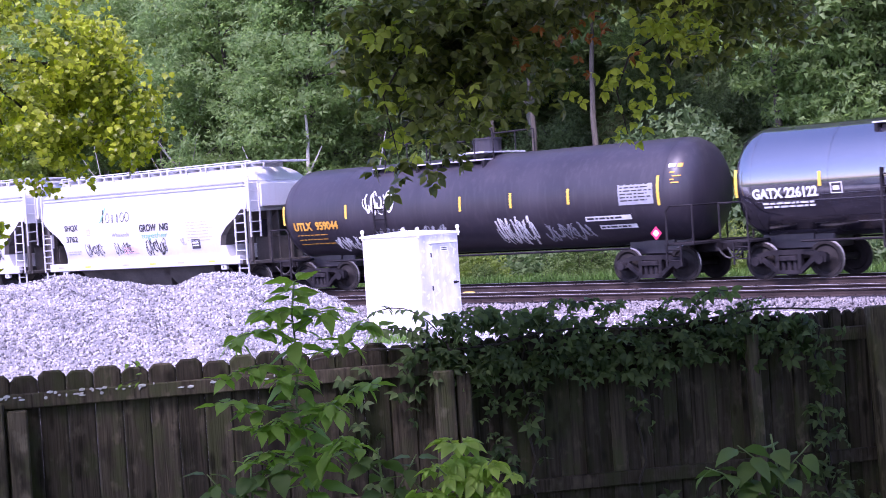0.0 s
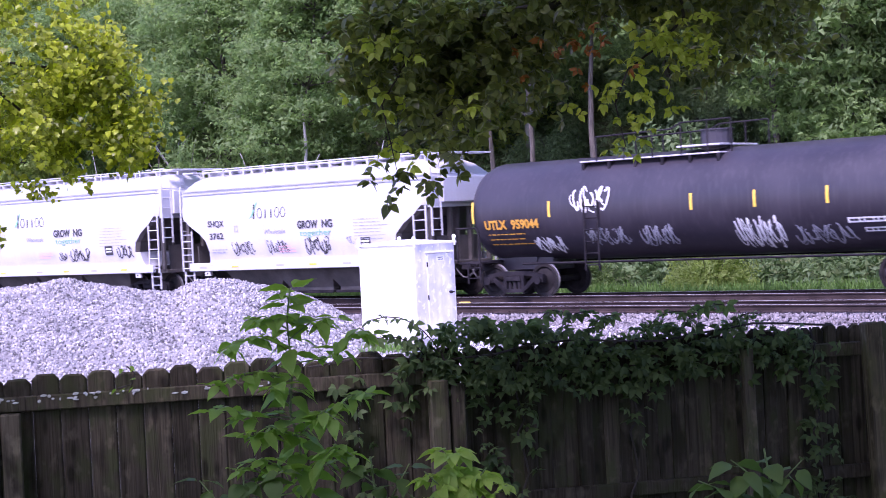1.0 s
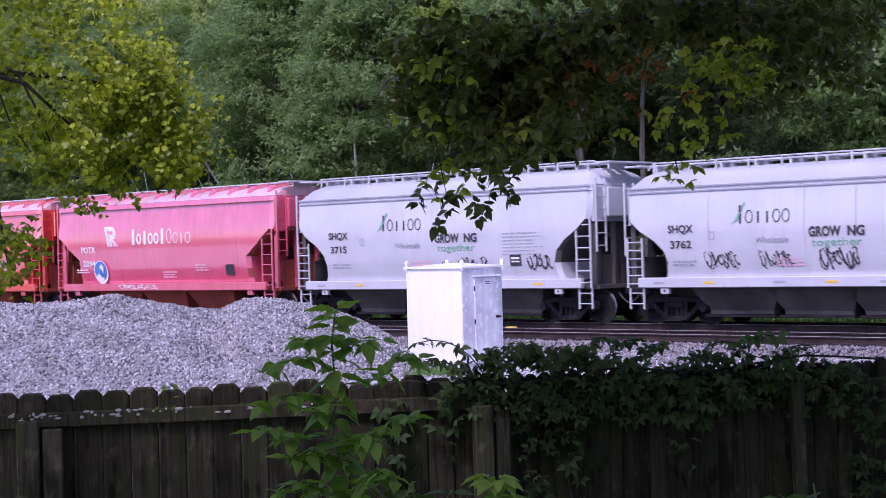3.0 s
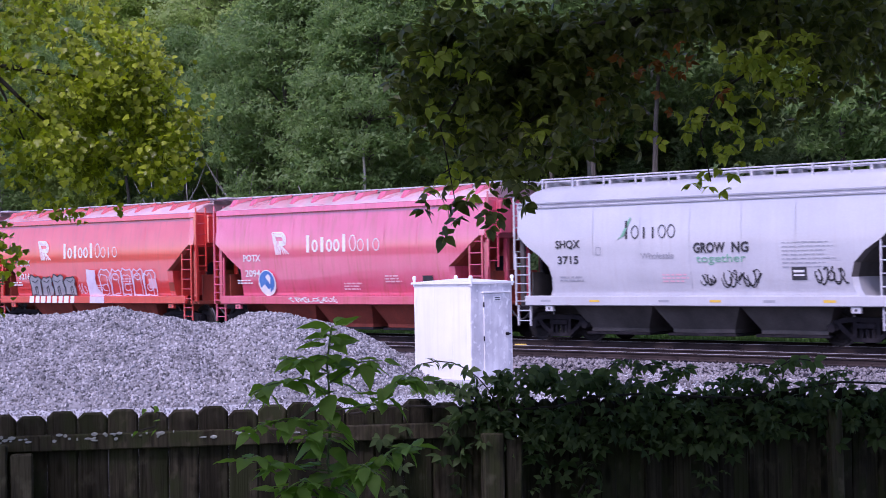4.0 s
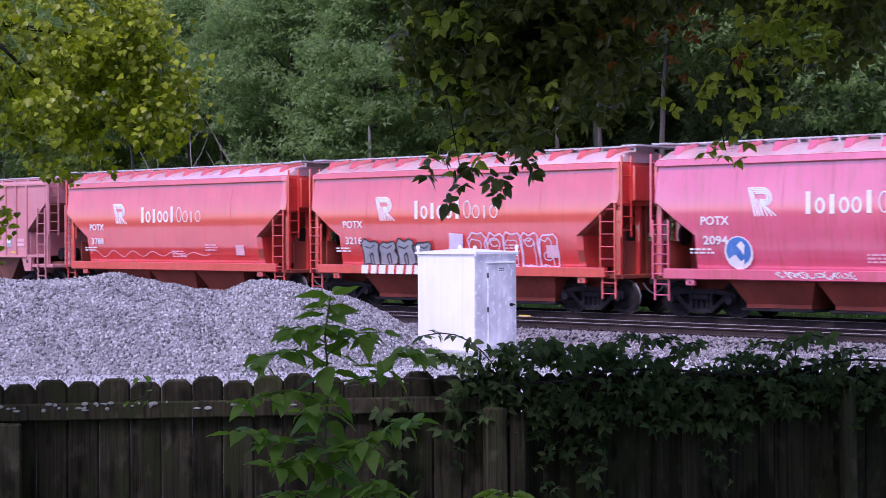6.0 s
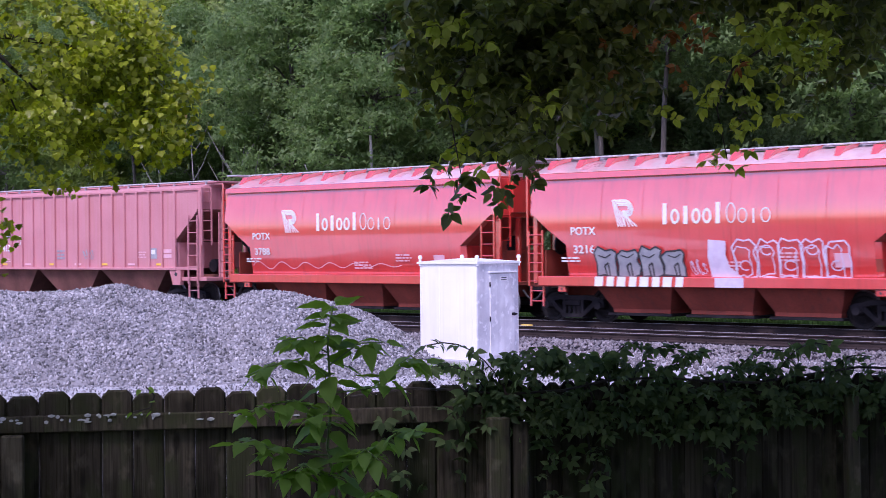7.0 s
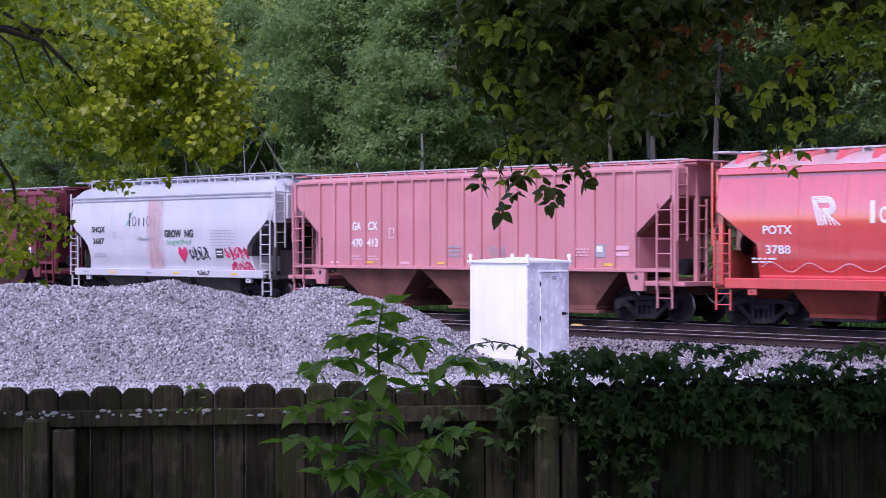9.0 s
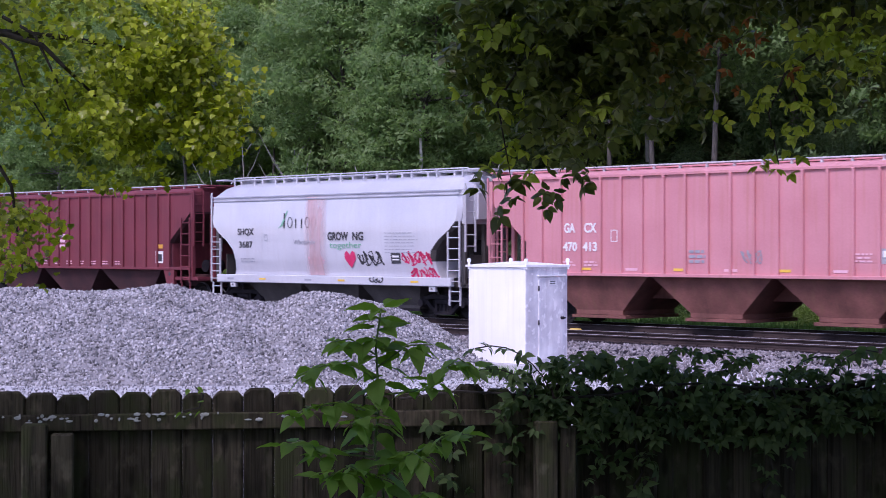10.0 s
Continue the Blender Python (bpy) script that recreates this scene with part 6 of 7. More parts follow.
def board_mesh(w, h):
    bm = bmesh.new()
    c, e = 0.032, 0.011
    ring = lambda q, y: [(-w / 2 + q, y, 0), (w / 2 - q, y, 0), (w / 2 - q, y, h - c), (w / 2 - c - q * 0.4, y, h - q), (-w / 2 + c + q * 0.4, y, h - q), (-w / 2 + q, y, h - c)]
    loft(bm, [ring(e, -0.009), ring(0, 0.004), ring(0, 0.009)])
    return mesh_of("board", bm, M["fence"])


BOARDS = [board_mesh(0.1562, TOP - BASE + d) for d in (0.0, 0.012, -0.014)]
NARROW = [board_mesh(0.098, TOP - BASE + d) for d in (0.0, 0.01, -0.01)]
rr = random.Random(12)
s = -3.6
while s < 3.6:
    wide = s < 2.5
    b = new("board", rr.choice(BOARDS if wide else NARROW))
    b.parent = fence
    p = fence_pt(s, -0.026 + rr.uniform(-0.003, 0.003) if wide else rr.choice((-0.028, -0.05)), BASE + rr.uniform(-0.008, 0.008))
    b.matrix_world = pose(p.x, p.y, p.z, 0, 0, FROT)
    s += 0.1565 if wide else 0.086
while s < 8.5:
    b = new("board", rr.choice(NARROW))
    b.parent = fence
    p = fence_pt(s, -0.028 if rr.random() < 0.5 else -0.05, BASE + rr.uniform(-0.008, 0.008))
    b.matrix_world = pose(p.x, p.y, p.z, 0, rr.uniform(-0.2, 0.2), FROT)
    s += 0.086


def rail_piece(s0, s1, z, h=0.085):
    bm = bmesh.new()
    box(bm, 0, s1 - s0, -0.038, 0, -h / 2, h / 2, 0.006)
    o = part("rail", bm, M["fence"], fence)
    p = fence_pt(s0, -0.015, z)
    o.matrix_world = pose(p.x, p.y, p.z, 0, 0, FROT)


for s0, s1 in ((-3.7, -0.05), (-0.05, 2.42), (2.42, 4.5), (4.5, 6.0), (6.0, 8.5)):
    rail_piece(s0, s1, TOP - 0.155)
    rail_piece(s0, s1, 0.77)
    rail_piece(s0, s1, 0.05)


def post_piece(s, w, d, z1, lean=0.0, label="", turn=0.0):
    bm = bmesh.new()
    box(bm, -w / 2, w / 2, -d, 0, BASE - 0.3, z1, 0.008)
    o = part("post", bm, M["pale_post"] if label else M["post"], fence, label)
    p = fence_pt(s, 0.035, 0)
    o.matrix_world = pose(p.x, p.y, p.z, 0, lean, FROT + turn)


post_piece(-0.335, 0.125, 0.09, TOP - 0.15)
post_piece(-0.2, 0.11, 0.075, TOP - 0.2)
post_piece(2.265, 0.115, 0.09, TOP - 0.17)
post_piece(2.38, 0.09, 0.06, TOP - 0.2)
post_piece(4.24, 0.075, 0.07, TOP - 0.1, -1.0)
post_piece(5.1, 0.11, 0.1, TOP + 0.01, -2.0, "stout pale leaning post")
# lichen crusts on the top rail
bm = bmesh.new()
for i in range(70):
    s = rr.choice((rr.uniform(-2.4, 1.3), rr.uniform(-0.6, 0.5)))
    p = fence_pt(s, 0.025 + rr.uniform(0, 0.004), TOP - 0.12 + rr.uniform(-0.03, 0.008))
    bmesh.ops.create_icosphere(bm, subdivisions=1, radius=1, matrix=Matrix.Translation(p) @ Matrix.Diagonal((rr.uniform(0.005, 0.024), 0.004, rr.uniform(0.004, 0.011), 1)))
tagged(part("lichen", bm, M["lichen"], fence, "pale lichen crusts"), kind="stuff")


def nv(px, py, d):
    """World place d metres out from the garden lookout at (0, 0, 2.42), by its side and height bearings."""
    return Vector(((px - 784) / 3000 * d, d, 2.42 - (py - 441) / 3000 * d))


def droop(n, r, lean=55, spread=30, yaw=None):
    """Turns for hanging leaves: tip downwards, any bearing."""
    a = r.uniform(0, 6.283, n) if yaw is None else r.normal(yaw, 0.85, n)
    b = np.radians(r.normal(-lean, spread, n))
    c = r.normal(0, 0.5, n)
    ca, sa, cb, sb, cc, sc = np.cos(a), np.sin(a), np.cos(b), np.sin(b), np.cos(c), np.sin(c)
    o, i = np.zeros(n), np.ones(n)
    rz = np.stack([np.stack([ca, -sa, o], -1), np.stack([sa, ca, o], -1), np.stack([o, o, i], -1)], 1)
    rx = np.stack([np.stack([i, o, o], -1), np.stack([o, cb, -sb], -1), np.stack([o, sb, cb], -1)], 1)
    ry = np.stack([np.stack([cc, o, sc], -1), np.stack([o, i, o], -1), np.stack([-sc, o, cc], -1)], 1)
    return rz @ rx @ ry


# ---- maple limbs hanging over the fence ----
def leaf_cloud(parent, blobs, leaf, size, material, seed, thick=0.7, name="foliage", more=1.0, lean=48, per=11, yaw=None, gaps=0):
    """Lobed leaves hung in clumps; blobs: bearing, half widths, depth, number."""
    r = np.random.default_rng(seed)
    pl = []
    for px, py, rx, ry, d, n in blobs:
        n = int(n * more)
        c = nv(px, py, d)
        v = r.normal(0, 1, (n, 3))
        v /= np.linalg.norm(v, axis=1)[:, None]
        v *= r.uniform(0.15, 1.0, (n, 1)) ** 0.45
        k = d / 3000
        q = v * np.array([rx * k, thick, ry * k])
        hubs = q[: max(2, n // per)]
        near = hubs[r.integers(0, len(hubs), n)] + r.normal(0, 1, (n, 3)) * np.array([0.075, 0.09, 0.055])
        pl.append(np.array(c)[None] + np.where(r.random((n, 1)) < 0.9, near, q))
    pl = np.concatenate(pl)
    if gaps:
        gx, gz = pl[:, 0], pl[:, 2]
        pl = pl[np.sin(11 * gx + 2 * np.sin(7 * gz)) * np.sin(13 * gz + 2 * np.sin(6 * gx + seed)) > gaps]
    pv, pf = leaf
    me = scatter(name, pv, pf, pl, r.uniform(0.65, 1.15, len(pl)) * size, droop(len(pl), r, lean, 34, yaw), material)
    return tagged(part(name, me, None, parent), kind="stuff")


def limb(parent, pts, r0, r1):
    bm = bmesh.new()
    n = len(pts) - 1
    for i in range(n):
        tube(bm, pts[i], pts[i + 1], r0 + (r1 - r0) * i / n, r0 + (r1 - r0) * (i + 1) / n, 7, False)
    return part("limb", bm, M["twig"], parent, smooth=60)


def whorl(n, lift, wide, gap=0.1):
    """n leaflets round the end of a twig, spread like a drooping hand-shaped leaf."""
    v, f = [], []
    for i in range(n):
        a, k = 6.283 * i / n + 0.5 * math.sin(i * 2.3), 0.78 + 0.22 * math.sin(i * 1.9 + 1)
        c, s, b = math.cos(a), math.sin(a), len(v)
        dz = lift + 0.25 * math.sin(i * 2.7)
        q = math.sqrt(max(0.1, 1 - dz * dz))
        v += [(k * (x * wide * c - (y * q + gap) * s), k * (x * wide * s + (y * q + gap) * c), k * (y * dz + z * 1.1)) for x, y, z in OVATE_V]
        f += [tuple(b + j for j in t) for t in OVATE_F]
    return v, f


WHORL = whorl(7, -0.42, 1.2)
# small five-pointed leaf with rounded shoulders
MAPLE_RIM = [(0.0, -0.15), (0.3, -0.12), (0.62, 0.05), (0.45, 0.22), (0.66, 0.52), (0.36, 0.55), (0.24, 0.78), (0.0, 1.0)]
MAPLE_RIM = MAPLE_RIM + [(-x, y) for x, y in MAPLE_RIM[-2:0:-1]]
MAPLE = ([(0, 0.2, 0)] + [(x, y, 0.14 * abs(x) - 0.16 * y * y) for x, y in MAPLE_RIM], [(0, i + 1, (i + 1) % len(MAPLE_RIM) + 1) for i in range(len(MAPLE_RIM))])
left_tree = thing("maple_tree", "sunlit yellow-green maple with drooping leafy boughs", "tree")
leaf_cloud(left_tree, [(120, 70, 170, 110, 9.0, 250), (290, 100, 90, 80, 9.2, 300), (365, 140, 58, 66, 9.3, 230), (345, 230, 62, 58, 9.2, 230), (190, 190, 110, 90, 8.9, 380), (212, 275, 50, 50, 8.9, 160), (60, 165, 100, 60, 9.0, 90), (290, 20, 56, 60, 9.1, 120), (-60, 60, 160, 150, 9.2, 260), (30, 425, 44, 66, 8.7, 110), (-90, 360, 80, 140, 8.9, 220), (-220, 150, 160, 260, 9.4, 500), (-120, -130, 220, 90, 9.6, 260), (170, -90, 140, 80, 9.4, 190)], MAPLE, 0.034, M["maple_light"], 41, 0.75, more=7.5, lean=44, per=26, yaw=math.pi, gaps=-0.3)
limb(left_tree, [nv(-420, -40, 9.6), nv(-180, 10, 9.0), nv(0, 58, 8.5), nv(75, 80, 8.45), nv(115, 120, 8.45), nv(190, 190, 8.8), nv(215, 290, 8.9)], 0.022, 0.003)
limb(left_tree, [nv(0, 58, 8.5), nv(110, 66, 8.7), nv(250, 90, 9.2), nv(390, 150, 9.3)], 0.02, 0.004)
limb(left_tree, [nv(-180, 10, 9.4), nv(-60, 200, 9.1), nv(20, 330, 8.8), nv(40, 480, 8.7)], 0.02, 0.004)
limb(left_tree, [nv(5, 30, 8.5), nv(60, 60, 8.45), nv(95, 130, 8.45), nv(130, 215, 8.7)], 0.01, 0.004)
limb(left_tree, [nv(-60, 20, 8.7), nv(20, 90, 8.4), nv(40, 150, 8.4), nv(90, 230, 8.5)], 0.008, 0.003)
bm = bmesh.new()
for a, b, ra, rb in ((Vector((-7.5, 12.5, -0.3)), Vector((-7.0, 11.8, 3.0)), 0.26, 0.2), (Vector((-7.0, 11.8, 3.0)), Vector((-6.0, 10.6, 4.2)), 0.2, 0.12), (Vector((-6.0, 10.6, 4.2)), nv(-420, -40, 9.6), 0.12, 0.05)):
    tube(bm, a, b, ra, rb, 12, False)
part("trunk", bm, M["bark"], left_tree, smooth=60)

# unseen upper crown, added above the view to keep the limbs in half shade
r_ = np.random.default_rng(40)
pl_ = np.array([-3.5, 7.5, 5.1])[None] + r_.normal(0, 1, (1700, 3)) * np.array([0.7, 0.9, 0.35])
pl_ = pl_[(pl_[:, 2] > 4.3) & (pl_[:, 0] < -2.35)]
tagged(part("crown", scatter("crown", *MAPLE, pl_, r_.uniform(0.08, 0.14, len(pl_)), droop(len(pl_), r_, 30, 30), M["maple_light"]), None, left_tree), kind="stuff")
right_tree = thing("maple_tree", "dark shaded tree with low hanging boughs over the fence", "tree")
DARK = [(970, 20, 170, 60, 8.0, 210), (850, 85, 60, 40, 7.9, 30), (940, 105, 110, 60, 7.9, 150), (1060, 95, 130, 75, 8.1, 240), (1070, 165, 115, 55, 7.9, 150), (985, 190, 80, 42, 7.9, 66), (895, 160, 50, 30, 7.9, 22), (1010, 240, 60, 24, 7.9, 20), (1150, 120, 90, 65, 8.2, 160), (1180, 30, 120, 60, 8.2, 200), (1170, 205, 60, 30, 8.1, 26), (1340, -10, 150, 48, 8.2, 240), (1480, -5, 120, 44, 8.1, 150), (1575, 60, 40, 60, 8.0, 60), (1556, 140, 34, 40, 8.0, 34), (1660, 30, 130, 110, 8.2, 240), (1020, 262, 24, 20, 7.4, 10)]
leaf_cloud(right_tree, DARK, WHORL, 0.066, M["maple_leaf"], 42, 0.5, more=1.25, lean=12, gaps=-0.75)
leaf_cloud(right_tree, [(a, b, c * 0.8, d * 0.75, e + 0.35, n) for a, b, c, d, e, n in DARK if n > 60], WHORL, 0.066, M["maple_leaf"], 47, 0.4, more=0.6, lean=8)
leaf_cloud(right_tree, [(910, 345, 24, 16, 7.3, 10), (880, 318, 16, 8, 7.3, 3), (1030, 296, 20, 26, 7.4, 14)], WHORL, 0.07, M["maple_leaf"], 48, 0.08, lean=25)
leaf_cloud(right_tree, [(870, 175, 50, 22, 7.8, 16), (890, 265, 45, 25, 7.8, 20), (1040, 180, 60, 40, 7.6, 18), (1450, 80, 46, 36, 7.8, 34), (1525, 100, 40, 30, 7.8, 44), (1540, 60, 40, 40, 7.7, 50), (850, 40, 50, 40, 7.7, 24), (960, 60, 60, 40, 7.6, 14), (1380, 165, 28, 22, 7.9, 16), (1400, 120, 30, 16, 7.9, 10), (1360, 210, 26, 26, 7.8, 16), (1400, 235, 26, 20, 7.8, 14), (1375, 285, 34, 22, 7.8, 18), (1470, 205, 22, 18, 7.9, 10)], WHORL, 0.058, M["pale_leaf"], 43, 0.1, more=0.5, lean=8)
leaf_cloud(right_tree, [(1298, 75, 26, 26, 7.5, 16), (1328, 122, 9, 16, 7.5, 8), (1240, 55, 16, 20, 7.5, 8), (1190, 110, 14, 8, 7.5, 4)], WHORL, 0.048, M["maple_brown"], 44, 0.1, more=0.5, lean=8)
# the crown spreads unseen over the garden, added to shade the fence
OVER = []
for i in range(52):
    a, q = i * 2.4, math.sqrt((i + 0.5) / 52)
    OVER.append((0.9 + 8.6 * q * math.cos(a), 4.0 + 5.6 * q * math.sin(a), 5.3 + 1.5 * (1 - q) + 0.5 * math.sin(i * 1.7)))
r_ = np.random.default_rng(45)
pl_ = np.concatenate([np.array(c)[None] + r_.normal(0, 1, (300, 3)) * np.array([0.95, 0.9, 0.4]) for c in OVER])
keep_ = (pl_[:, 2] - 2.42) > 0.2 * (pl_[:, 1] + 1.5)
drop_ = pl_[:, 2] - 3.1
# leaves that would block the sun from the left tree are cut away
pl_ = pl_[keep_ & ((pl_[:, 1] + 0.69 * drop_ < 7.6) | (pl_[:, 0] + 0.37 * drop_ > 0.0))]
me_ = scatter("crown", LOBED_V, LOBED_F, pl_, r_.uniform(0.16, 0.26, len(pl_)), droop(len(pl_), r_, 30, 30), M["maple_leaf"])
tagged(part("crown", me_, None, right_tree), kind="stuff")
limb(right_tree, [Vector((1.2, 4.2, 5.6)), nv(1500, -160, 7.6), nv(1330, -60, 8.2), nv(1180, 30, 8.3), nv(1080, 150, 8.1), nv(1040, 290, 7.8)], 0.045, 0.004)
limb(right_tree, [nv(1330, -30, 7.9), nv(1100, 10, 8.0), nv(960, 60, 7.9), nv(880, 180, 7.8), nv(905, 320, 7.7)], 0.014, 0.002)
limb(right_tree, [nv(1500, -160, 7.6), nv(1510, 30, 7.9), nv(1450, 90, 7.9), nv(1390, 130, 7.9), nv(1360, 200, 7.8), nv(1378, 290, 7.8)], 0.01, 0.003)
limb(right_tree, [nv(1080, 150, 8.0), nv(1010, 200, 7.9), nv(930, 240, 7.8), nv(880, 270, 7.8)], 0.012, 0.003)
# unseen trunk under the added crown
limb(right_tree, [Vector((2.6, 1.2, -0.3)), Vector((2.5, 1.4, 2.5)), Vector((1.9, 2.8, 4.6)), Vector((1.2, 4.2, 5.6))], 0.24, 0.07)


# ---- tall weed before the fence, leaf by leaf ----
def leaf_mesh(name, w, droop_, material):
    """One broad leaf with a short stalk; the stalk starts at the origin."""
    v, f = broad_leaf(7, w, droop_)
    k = len(v)
    v = [(x * 0.86, 0.14 + y * 0.86, z * 0.86) for x, y, z in v] + [(-0.008, 0, 0), (0.008, 0, 0), (0.006, 0.15, 0.004), (-0.006, 0.15, 0.004)]
    f = f + [(k, k + 1, k + 2), (k, k + 2, k + 3)]
    me = raw_mesh(name, v, [i for t in f for i in t], 3, material)
    me.shade_smooth()
    return me


def lobed_mesh():
    """Broad leaf with five deep lobes on a stalk."""
    v, f = [], []
    for a, k in ((-95, 0.6), (-48, 0.85), (0, 1.0), (48, 0.85), (95, 0.6)):
        c, s, b = math.cos(radians(a)), math.sin(radians(a)), len(v)
        v += [(k * (1.05 * x * c - y * s) * 0.7, 0.3 + k * (1.05 * x * s + y * c) * 0.7, k * z - 0.1 * k * y * y + 0.002 * b) for x, y, z in OVATE_V]
        f += [tuple(b + i for i in t) for t in OVATE_F]
    k = len(v)
    v += [(-0.012, 0, -0.05), (0.012, 0, -0.05), (0.008, 0.32, 0.0), (-0.008, 0.32, 0.0)]
    f += [(k, k + 1, k + 2), (k, k + 2, k + 3)]
    me = raw_mesh("leaf", v, [i for t in f for i in t], 3, M["lobed_leaf"])
    me.shade_smooth()
    return me


LOBED_LEAF = [lobed_mesh()]
SHADE_LEAF = [leaf_mesh("leaf", w, d, M["shade_leaf"]) for w, d in ((0.36, 0.3), (0.42, 0.45))]
WEED_LEAF = [leaf_mesh("leaf", w, d, M["weed_leaf"]) for w, d in ((0.28, 0.22), (0.34, 0.33), (0.26, 0.12), (0.31, 0.4))]


def put_leaf(parent, p, bearing, pitch, length, rnd, meshes=None):
    o = new("leaf", rnd.choice(meshes or WEED_LEAF))
    o.parent = parent
    o.matrix_world = Matrix.Translation(p) @ Matrix.Rotation(radians(bearing), 4, "Z") @ Matrix.Rotation(radians(pitch), 4, "X") @ Matrix.Rotation(radians(rnd.uniform(-32, 32)), 4, "Y") @ Matrix.Scale(length, 4)


def weed(label, pts, sides, rnd, top_len, low_len, step=0.085, meshes=None):
    w = thing("weed_plant", label, "plant")
    stems = [(pts, 0.008)] + [(q, 0.0045) for q in sides]
    for k, (q, rad) in enumerate(stems):
        bm = bmesh.new()
        for i in range(len(q) - 1):
            tube(bm, q[i], q[i + 1], rad * (1 - 0.5 * i / len(q)), rad * (1 - 0.5 * (i + 1) / len(q)), 7, False)
        part("stem", bm, M["weed_stem"], w, smooth=60)
        total = sum((b - a).length for a, b in zip(q[:-1], q[1:]))
        d, turn = 0.0, rnd.uniform(0, 180)
        while d <= total:
            e = d
            for a, b in zip(q[:-1], q[1:]):
                if e <= (b - a).length:
                    p = a + (b - a) * (e / (b - a).length)
                    break
                e -= (b - a).length
            else:
                p = q[-1]
            f = d / total
            ln = (low_len + (top_len - low_len) * f ** 1.6) * rnd.uniform(0.8, 1.15) * (1.0 if k == 0 else 0.8)
            if k == 0 or f > 0.35:
                for h in (0, 180) if k or f < 0.9 else (0, 70, 150, 220, 290):
                    put_leaf(w, p, turn + h + rnd.uniform(-25, 25), rnd.uniform(-44, 8) if f < 0.93 else rnd.uniform(-15, 22), ln, rnd, meshes)
            turn += 84
            d += step if k == 0 else step * 0.75
    return w


rnd = random.Random(31)
G = 7.75
weed("tall bright-green leafy weed growing against the board fence", [nv(695, 1160, G), nv(690, 1000, G), nv(678, 867, G), nv(663, 796, G), nv(670, 724, G), nv(669, 678, G), nv(665, 612, G), nv(675, 545, G)],
     [[nv(669, 700, G), nv(755, 690, G - 0.05), nv(785, 655, G - 0.08), nv(811, 634, G - 0.1), nv(838, 652, G - 0.1)], [nv(668, 670, G), nv(610, 640, G - 0.05), nv(560, 650, G - 0.1), nv(522, 668, G - 0.1)], [nv(670, 735, G), nv(600, 712, G - 0.1), nv(545, 722, G - 0.12), nv(510, 740, G - 0.12)],
      [nv(665, 810, G), nv(570, 800, G - 0.1), nv(535, 780, G - 0.15), nv(500, 790, G - 0.15)], [nv(668, 800, G), nv(740, 800, G - 0.1), nv(800, 766, G - 0.12), nv(842, 772, G - 0.12)], [nv(668, 650, G), nv(720, 612, G), nv(765, 610, G - 0.05)], [nv(668, 630, G), nv(620, 600, G), nv(585, 606, G - 0.05)],
      [nv(675, 850, G), nv(620, 825, G - 0.2), nv(570, 850, G - 0.25)], [nv(675, 850, G), nv(730, 800, G - 0.2), nv(755, 820, G - 0.25)], [nv(690, 940, G), nv(600, 890, G - 0.25), nv(540, 920, G - 0.3)], [nv(690, 940, G), nv(750, 870, G - 0.25), nv(790, 900, G - 0.3)], [nv(670, 760, G), nv(640, 740, G - 0.2), nv(620, 752, G - 0.25)]], rnd, 0.155, 0.225, 0.043)
weed("low bright-green plant with lobed leaves before the fence", [nv(1000, 1130, 7.2), nv(995, 1000, 7.2), nv(985, 905, 7.2)], [[nv(998, 1010, 7.2), nv(930, 940, 7.1)], [nv(998, 1010, 7.2), nv(1060, 940, 7.1)], [nv(998, 1050, 7.2), nv(900, 990, 7.1)], [nv(998, 1050, 7.2), nv(1100, 980, 7.1)]], rnd, 0.15, 0.2, 0.06, LOBED_LEAF)
weed("dark broad-leaved plant at the foot of the fence", [nv(1660, 1150, 7.6), nv(1650, 1000, 7.6), nv(1640, 930, 7.6)], [[nv(1655, 1020, 7.6), nv(1570, 950, 7.5)], [nv(1655, 1020, 7.6), nv(1720, 960, 7.5)], [nv(1655, 1060, 7.6), nv(1500, 990, 7.5)]], rnd, 0.2, 0.26, 0.08, SHADE_LEAF)
weed("leafy green undergrowth at the foot of the fence", [nv(500, 1150, 7.5), nv(560, 1000, 7.5), nv(560, 920, 7.5)], [[nv(540, 1020, 7.5), nv(470, 930, 7.4)], [nv(560, 960, 7.5), nv(640, 920, 7.4)]], rnd, 0.15, 0.22, 0.08, SHADE_LEAF)
weed("leafy green undergrowth at the foot of the fence", [nv(860, 1150, 7.5), nv(830, 1000, 7.5), nv(820, 900, 7.5)], [[nv(840, 1020, 7.5), nv(900, 920, 7.4)], [nv(830, 960, 7.5), nv(760, 900, 7.4)]], rnd, 0.14, 0.2, 0.08, SHADE_LEAF)


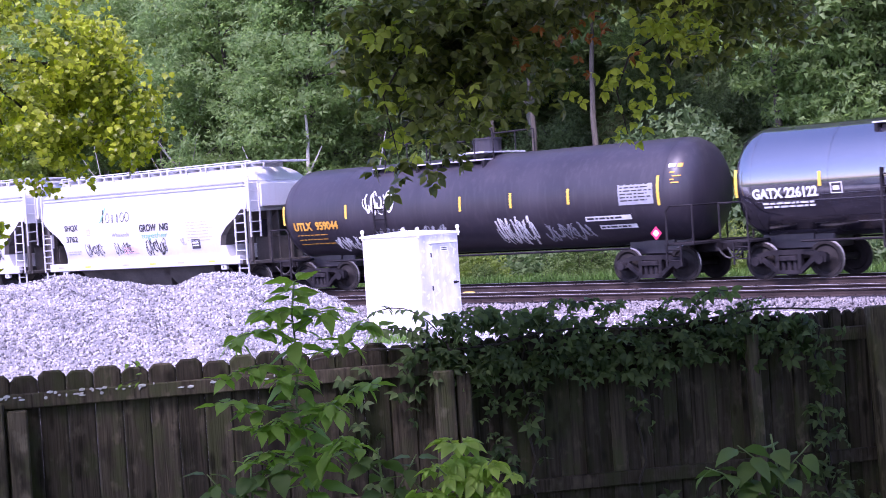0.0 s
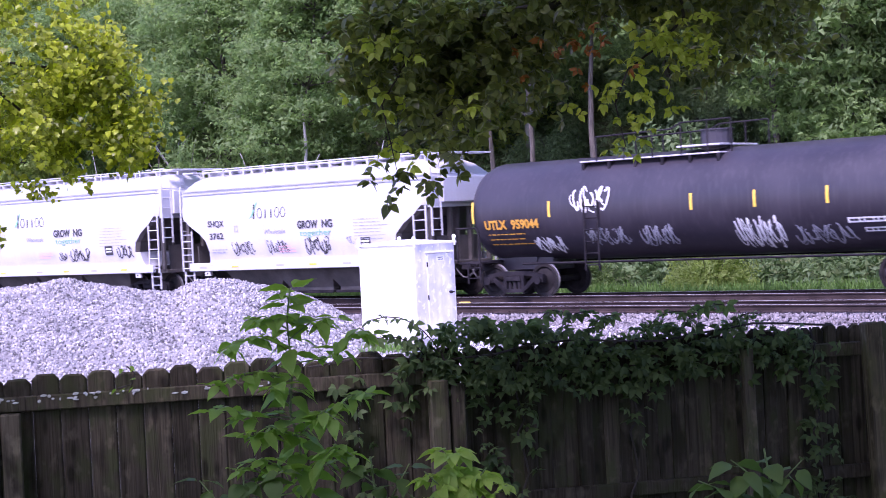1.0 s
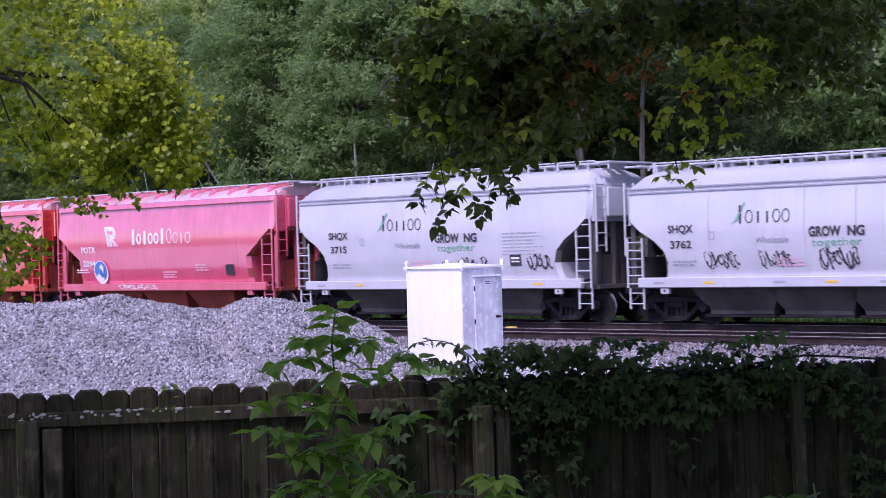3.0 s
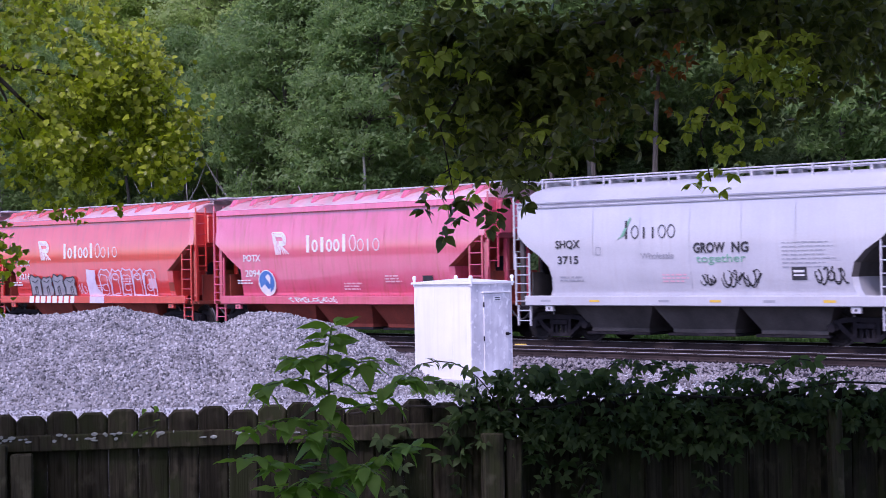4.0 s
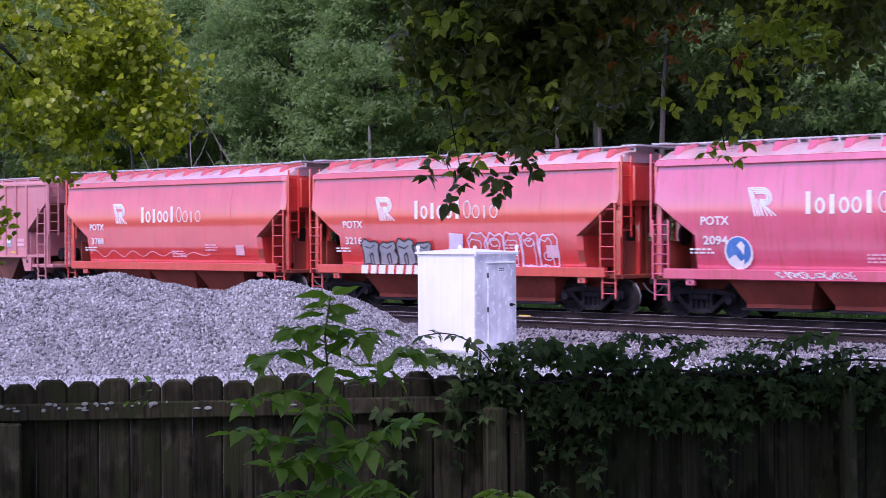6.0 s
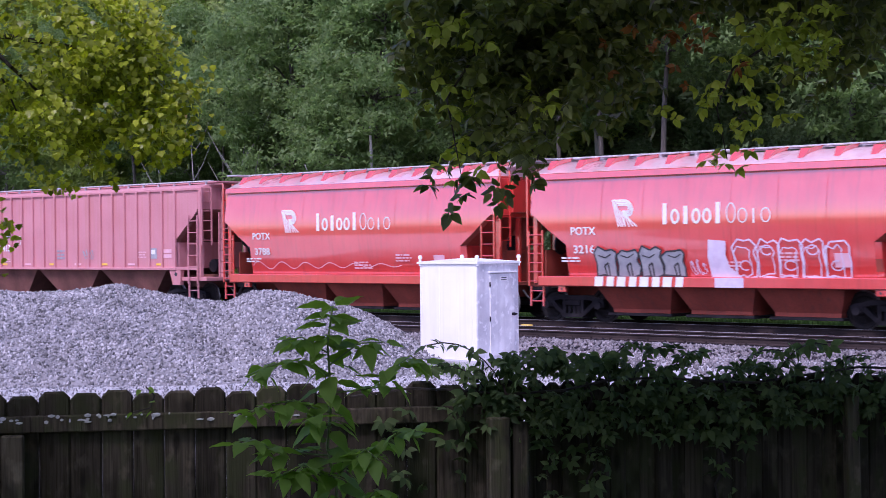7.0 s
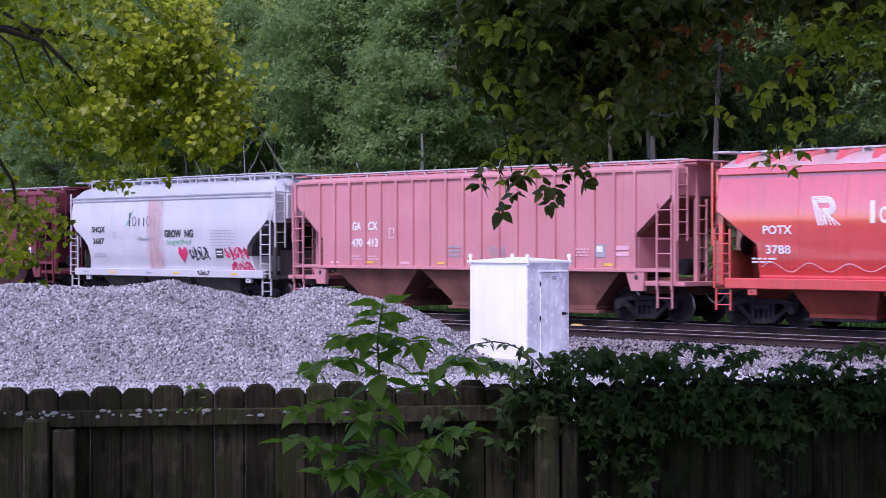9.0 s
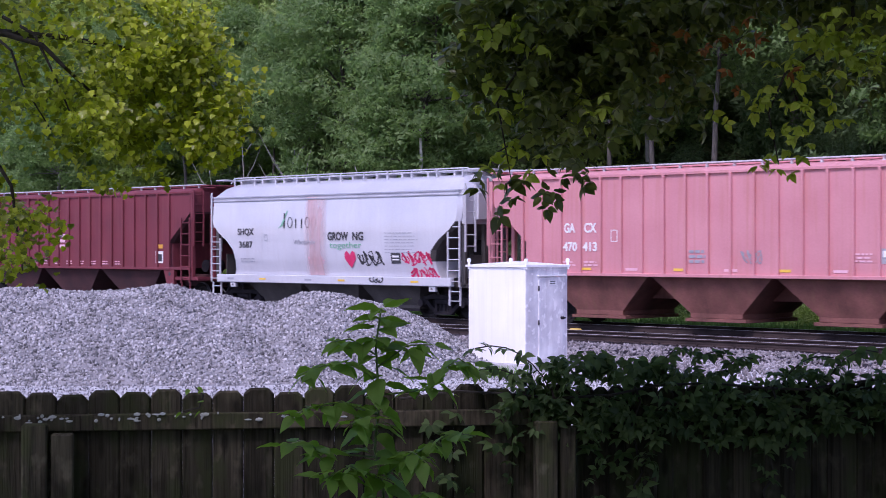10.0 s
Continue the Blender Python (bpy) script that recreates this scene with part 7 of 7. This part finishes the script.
# ---- creeper over the fence ----
def creeper():
    v, f = [], []
    for a in (-104, -52, 0, 52, 104):
        c, s = math.cos(radians(a)), math.sin(radians(a))
        b = len(v)
        v += [(x * 0.95 * c - (y + 0.1) * s, x * 0.95 * s + (y + 0.1) * c, z * 1.3 - 0.16 * abs(a) / 70 - 0.12 * y * y) for x, y, z in OVATE_V]
        f += [tuple(b + i for i in t) for t in OVATE_F]
    r = np.random.default_rng(51)
    root = thing("creeper_vine", "dark five-leaved creeper sprawling over the board fence", "vine")
    pl = []

    def add(s, d, z):
        pl.append(fence_pt(s, d, z))

    def rise(s):
        """How high the tangle stands over the boards."""
        return 0.19 * math.exp(-((s - 2.42) / 0.26) ** 2) + 0.12 * math.exp(-((s - 2.88) / 0.28) ** 2) + 0.09 * math.exp(-((s - 3.75) / 0.36) ** 2) + 0.05 * math.exp(-((s - 4.3) / 0.25) ** 2)

    for i in range(240):
        s = 2.05 + 2.6 * r.random() ** 0.9
        add(s, r.uniform(0.0, 0.12), TOP - abs(r.normal(0.0, 0.1)) - 0.03)
    for i in range(16):
        add(2.2 + 0.025 * (i % 8) + r.normal(0, 0.01), r.uniform(0.01, 0.06), TOP + 0.03 - 0.011 * i)
    for i in range(370):
        s = r.uniform(2.0, 4.6)
        if r.random() < rise(s) / 0.2:
            add(s, r.normal(0.02, 0.06), TOP + rise(s) * r.random() ** 0.8)
    for i in range(105):
        s = r.uniform(2.3, 4.5)
        add(s, r.uniform(0.03, 0.12), TOP - 0.12 - abs(r.normal(0.03, 0.08)) - 0.1 * max(0, math.sin(s * 4.2)))
    for s0, n in ((1.74, 15), (2.05, 8), (2.55, 14), (2.68, 18), (2.8, 12), (3.5, 10), (4.62, 30), (4.72, 30)):
        for i in range(n):
            add(s0 + r.normal(0, 0.05), r.uniform(0.03, 0.1), TOP - 0.12 - i * 0.05 * r.uniform(0.7, 1.2))
    for i in range(200):
        add(r.uniform(1.3, 5.2), r.uniform(0.04, 0.3), r.uniform(0.1, 0.75) ** 1.3)
    SPRIGS = ((2.3, 0.24, -0.4), (2.2, 0.12, -0.28), (2.85, 0.22, 0.2), (3.0, 0.2, 0.25), (3.2, 0.17, 0.2), (3.1, 0.1, 0.2), (3.55, 0.17, 0.3), (3.8, 0.2, 0.3), (4.1, 0.13, 0.22))
    sprig = lambda s0, h, reach, f: (s0 + reach * f ** 1.3, 0.03, TOP + h * math.sin(1.9 * f) - 0.02)
    for s0, h, reach in SPRIGS:
        for i in range(5):
            a, b, c = sprig(s0, h, reach, 0.35 + 0.65 * i / 4)
            add(a + r.normal(0, 0.01), b + r.normal(0, 0.02), c)
    pl_ = np.array([list(p) for p in pl])
    n = len(pl_)
    me = scatter("leaves", v, f, pl_, r.uniform(0.036, 0.078, n), droop(n, r, 44, 30, math.pi), M["creeper"])
    tagged(part("leaves", me, None, root), kind="stuff")
    for s0, s1, z0, z1 in ((1.5, 4.8, TOP - 0.05, TOP + 0.03), (2.3, 2.3, TOP, 0.2), (2.75, 2.8, TOP, 0.4), (3.5, 3.45, TOP, 0.3), (4.65, 4.7, TOP, 0.1)):
        bm = bmesh.new()
        q = [fence_pt(s0 + (s1 - s0) * i / 12 + 0.03 * math.sin(i * 2.1), 0.05, z0 + (z1 - z0) * i / 12 + 0.03 * math.sin(i * 1.4)) for i in range(13)]
        pipe(bm, q, 0.007, 5)
        part("stem", bm, M["twig"], root)
    for s0, h, reach in SPRIGS:
        bm = bmesh.new()
        pipe(bm, [fence_pt(*sprig(s0, h, reach, i / 6)) for i in range(7)], 0.0035, 5)
        part("tendril", bm, M["twig"], root)


creeper()


def small_vine():
    """A withered sprig hooked over one board."""
    root = thing("vine_sprig", "small withered yellow-green sprig on the fence", "vine")
    bm = bmesh.new()
    pipe(bm, [nv(345, 685, 8.45), nv(360, 700, 8.4), nv(352, 722, 8.4), nv(325, 728, 8.42)], 0.004, 5)
    part("stem", bm, M["twig"], root)
    q = random.Random(9)
    for px, py in ((335, 688), (348, 684), (357, 692), (362, 712), (356, 726), (340, 730), (322, 728)):
        put_leaf(root, nv(px, py, 8.38), q.uniform(0, 360), q.uniform(-50, 10), 0.05, q)


small_vine()

# ---- the train's run: metres short of its last place, by the second ----
RUN = [(0, -85.45), (0.5, -81.5), (1, -77.6), (1.5, -73.65), (2, -69.6), (2.5, -65.6), (3, -61.4), (3.5, -57.1), (4, -52.75), (4.5, -48.4)] + [(5 + 0.5 * i, -44 + 4.4 * i) for i in range(11)]


def run_at(t):
    return float(np.interp(t, [r[0] for r in RUN], [r[1] for r in RUN]))


def motions():
    for car, place in CARS:
        walk(car, [(t, TRACK @ pose(place + s, 0, 0)) for t, s in RUN])
    times = [i / 15 for i in range(151)]
    for wheel, q in WHEELS:
        walk(wheel, [(t, pose(q, 0, 0.457, 0, (run_at(t) - run_at(0)) / 0.457 * 57.29578, 0)) for t in times])


motions()
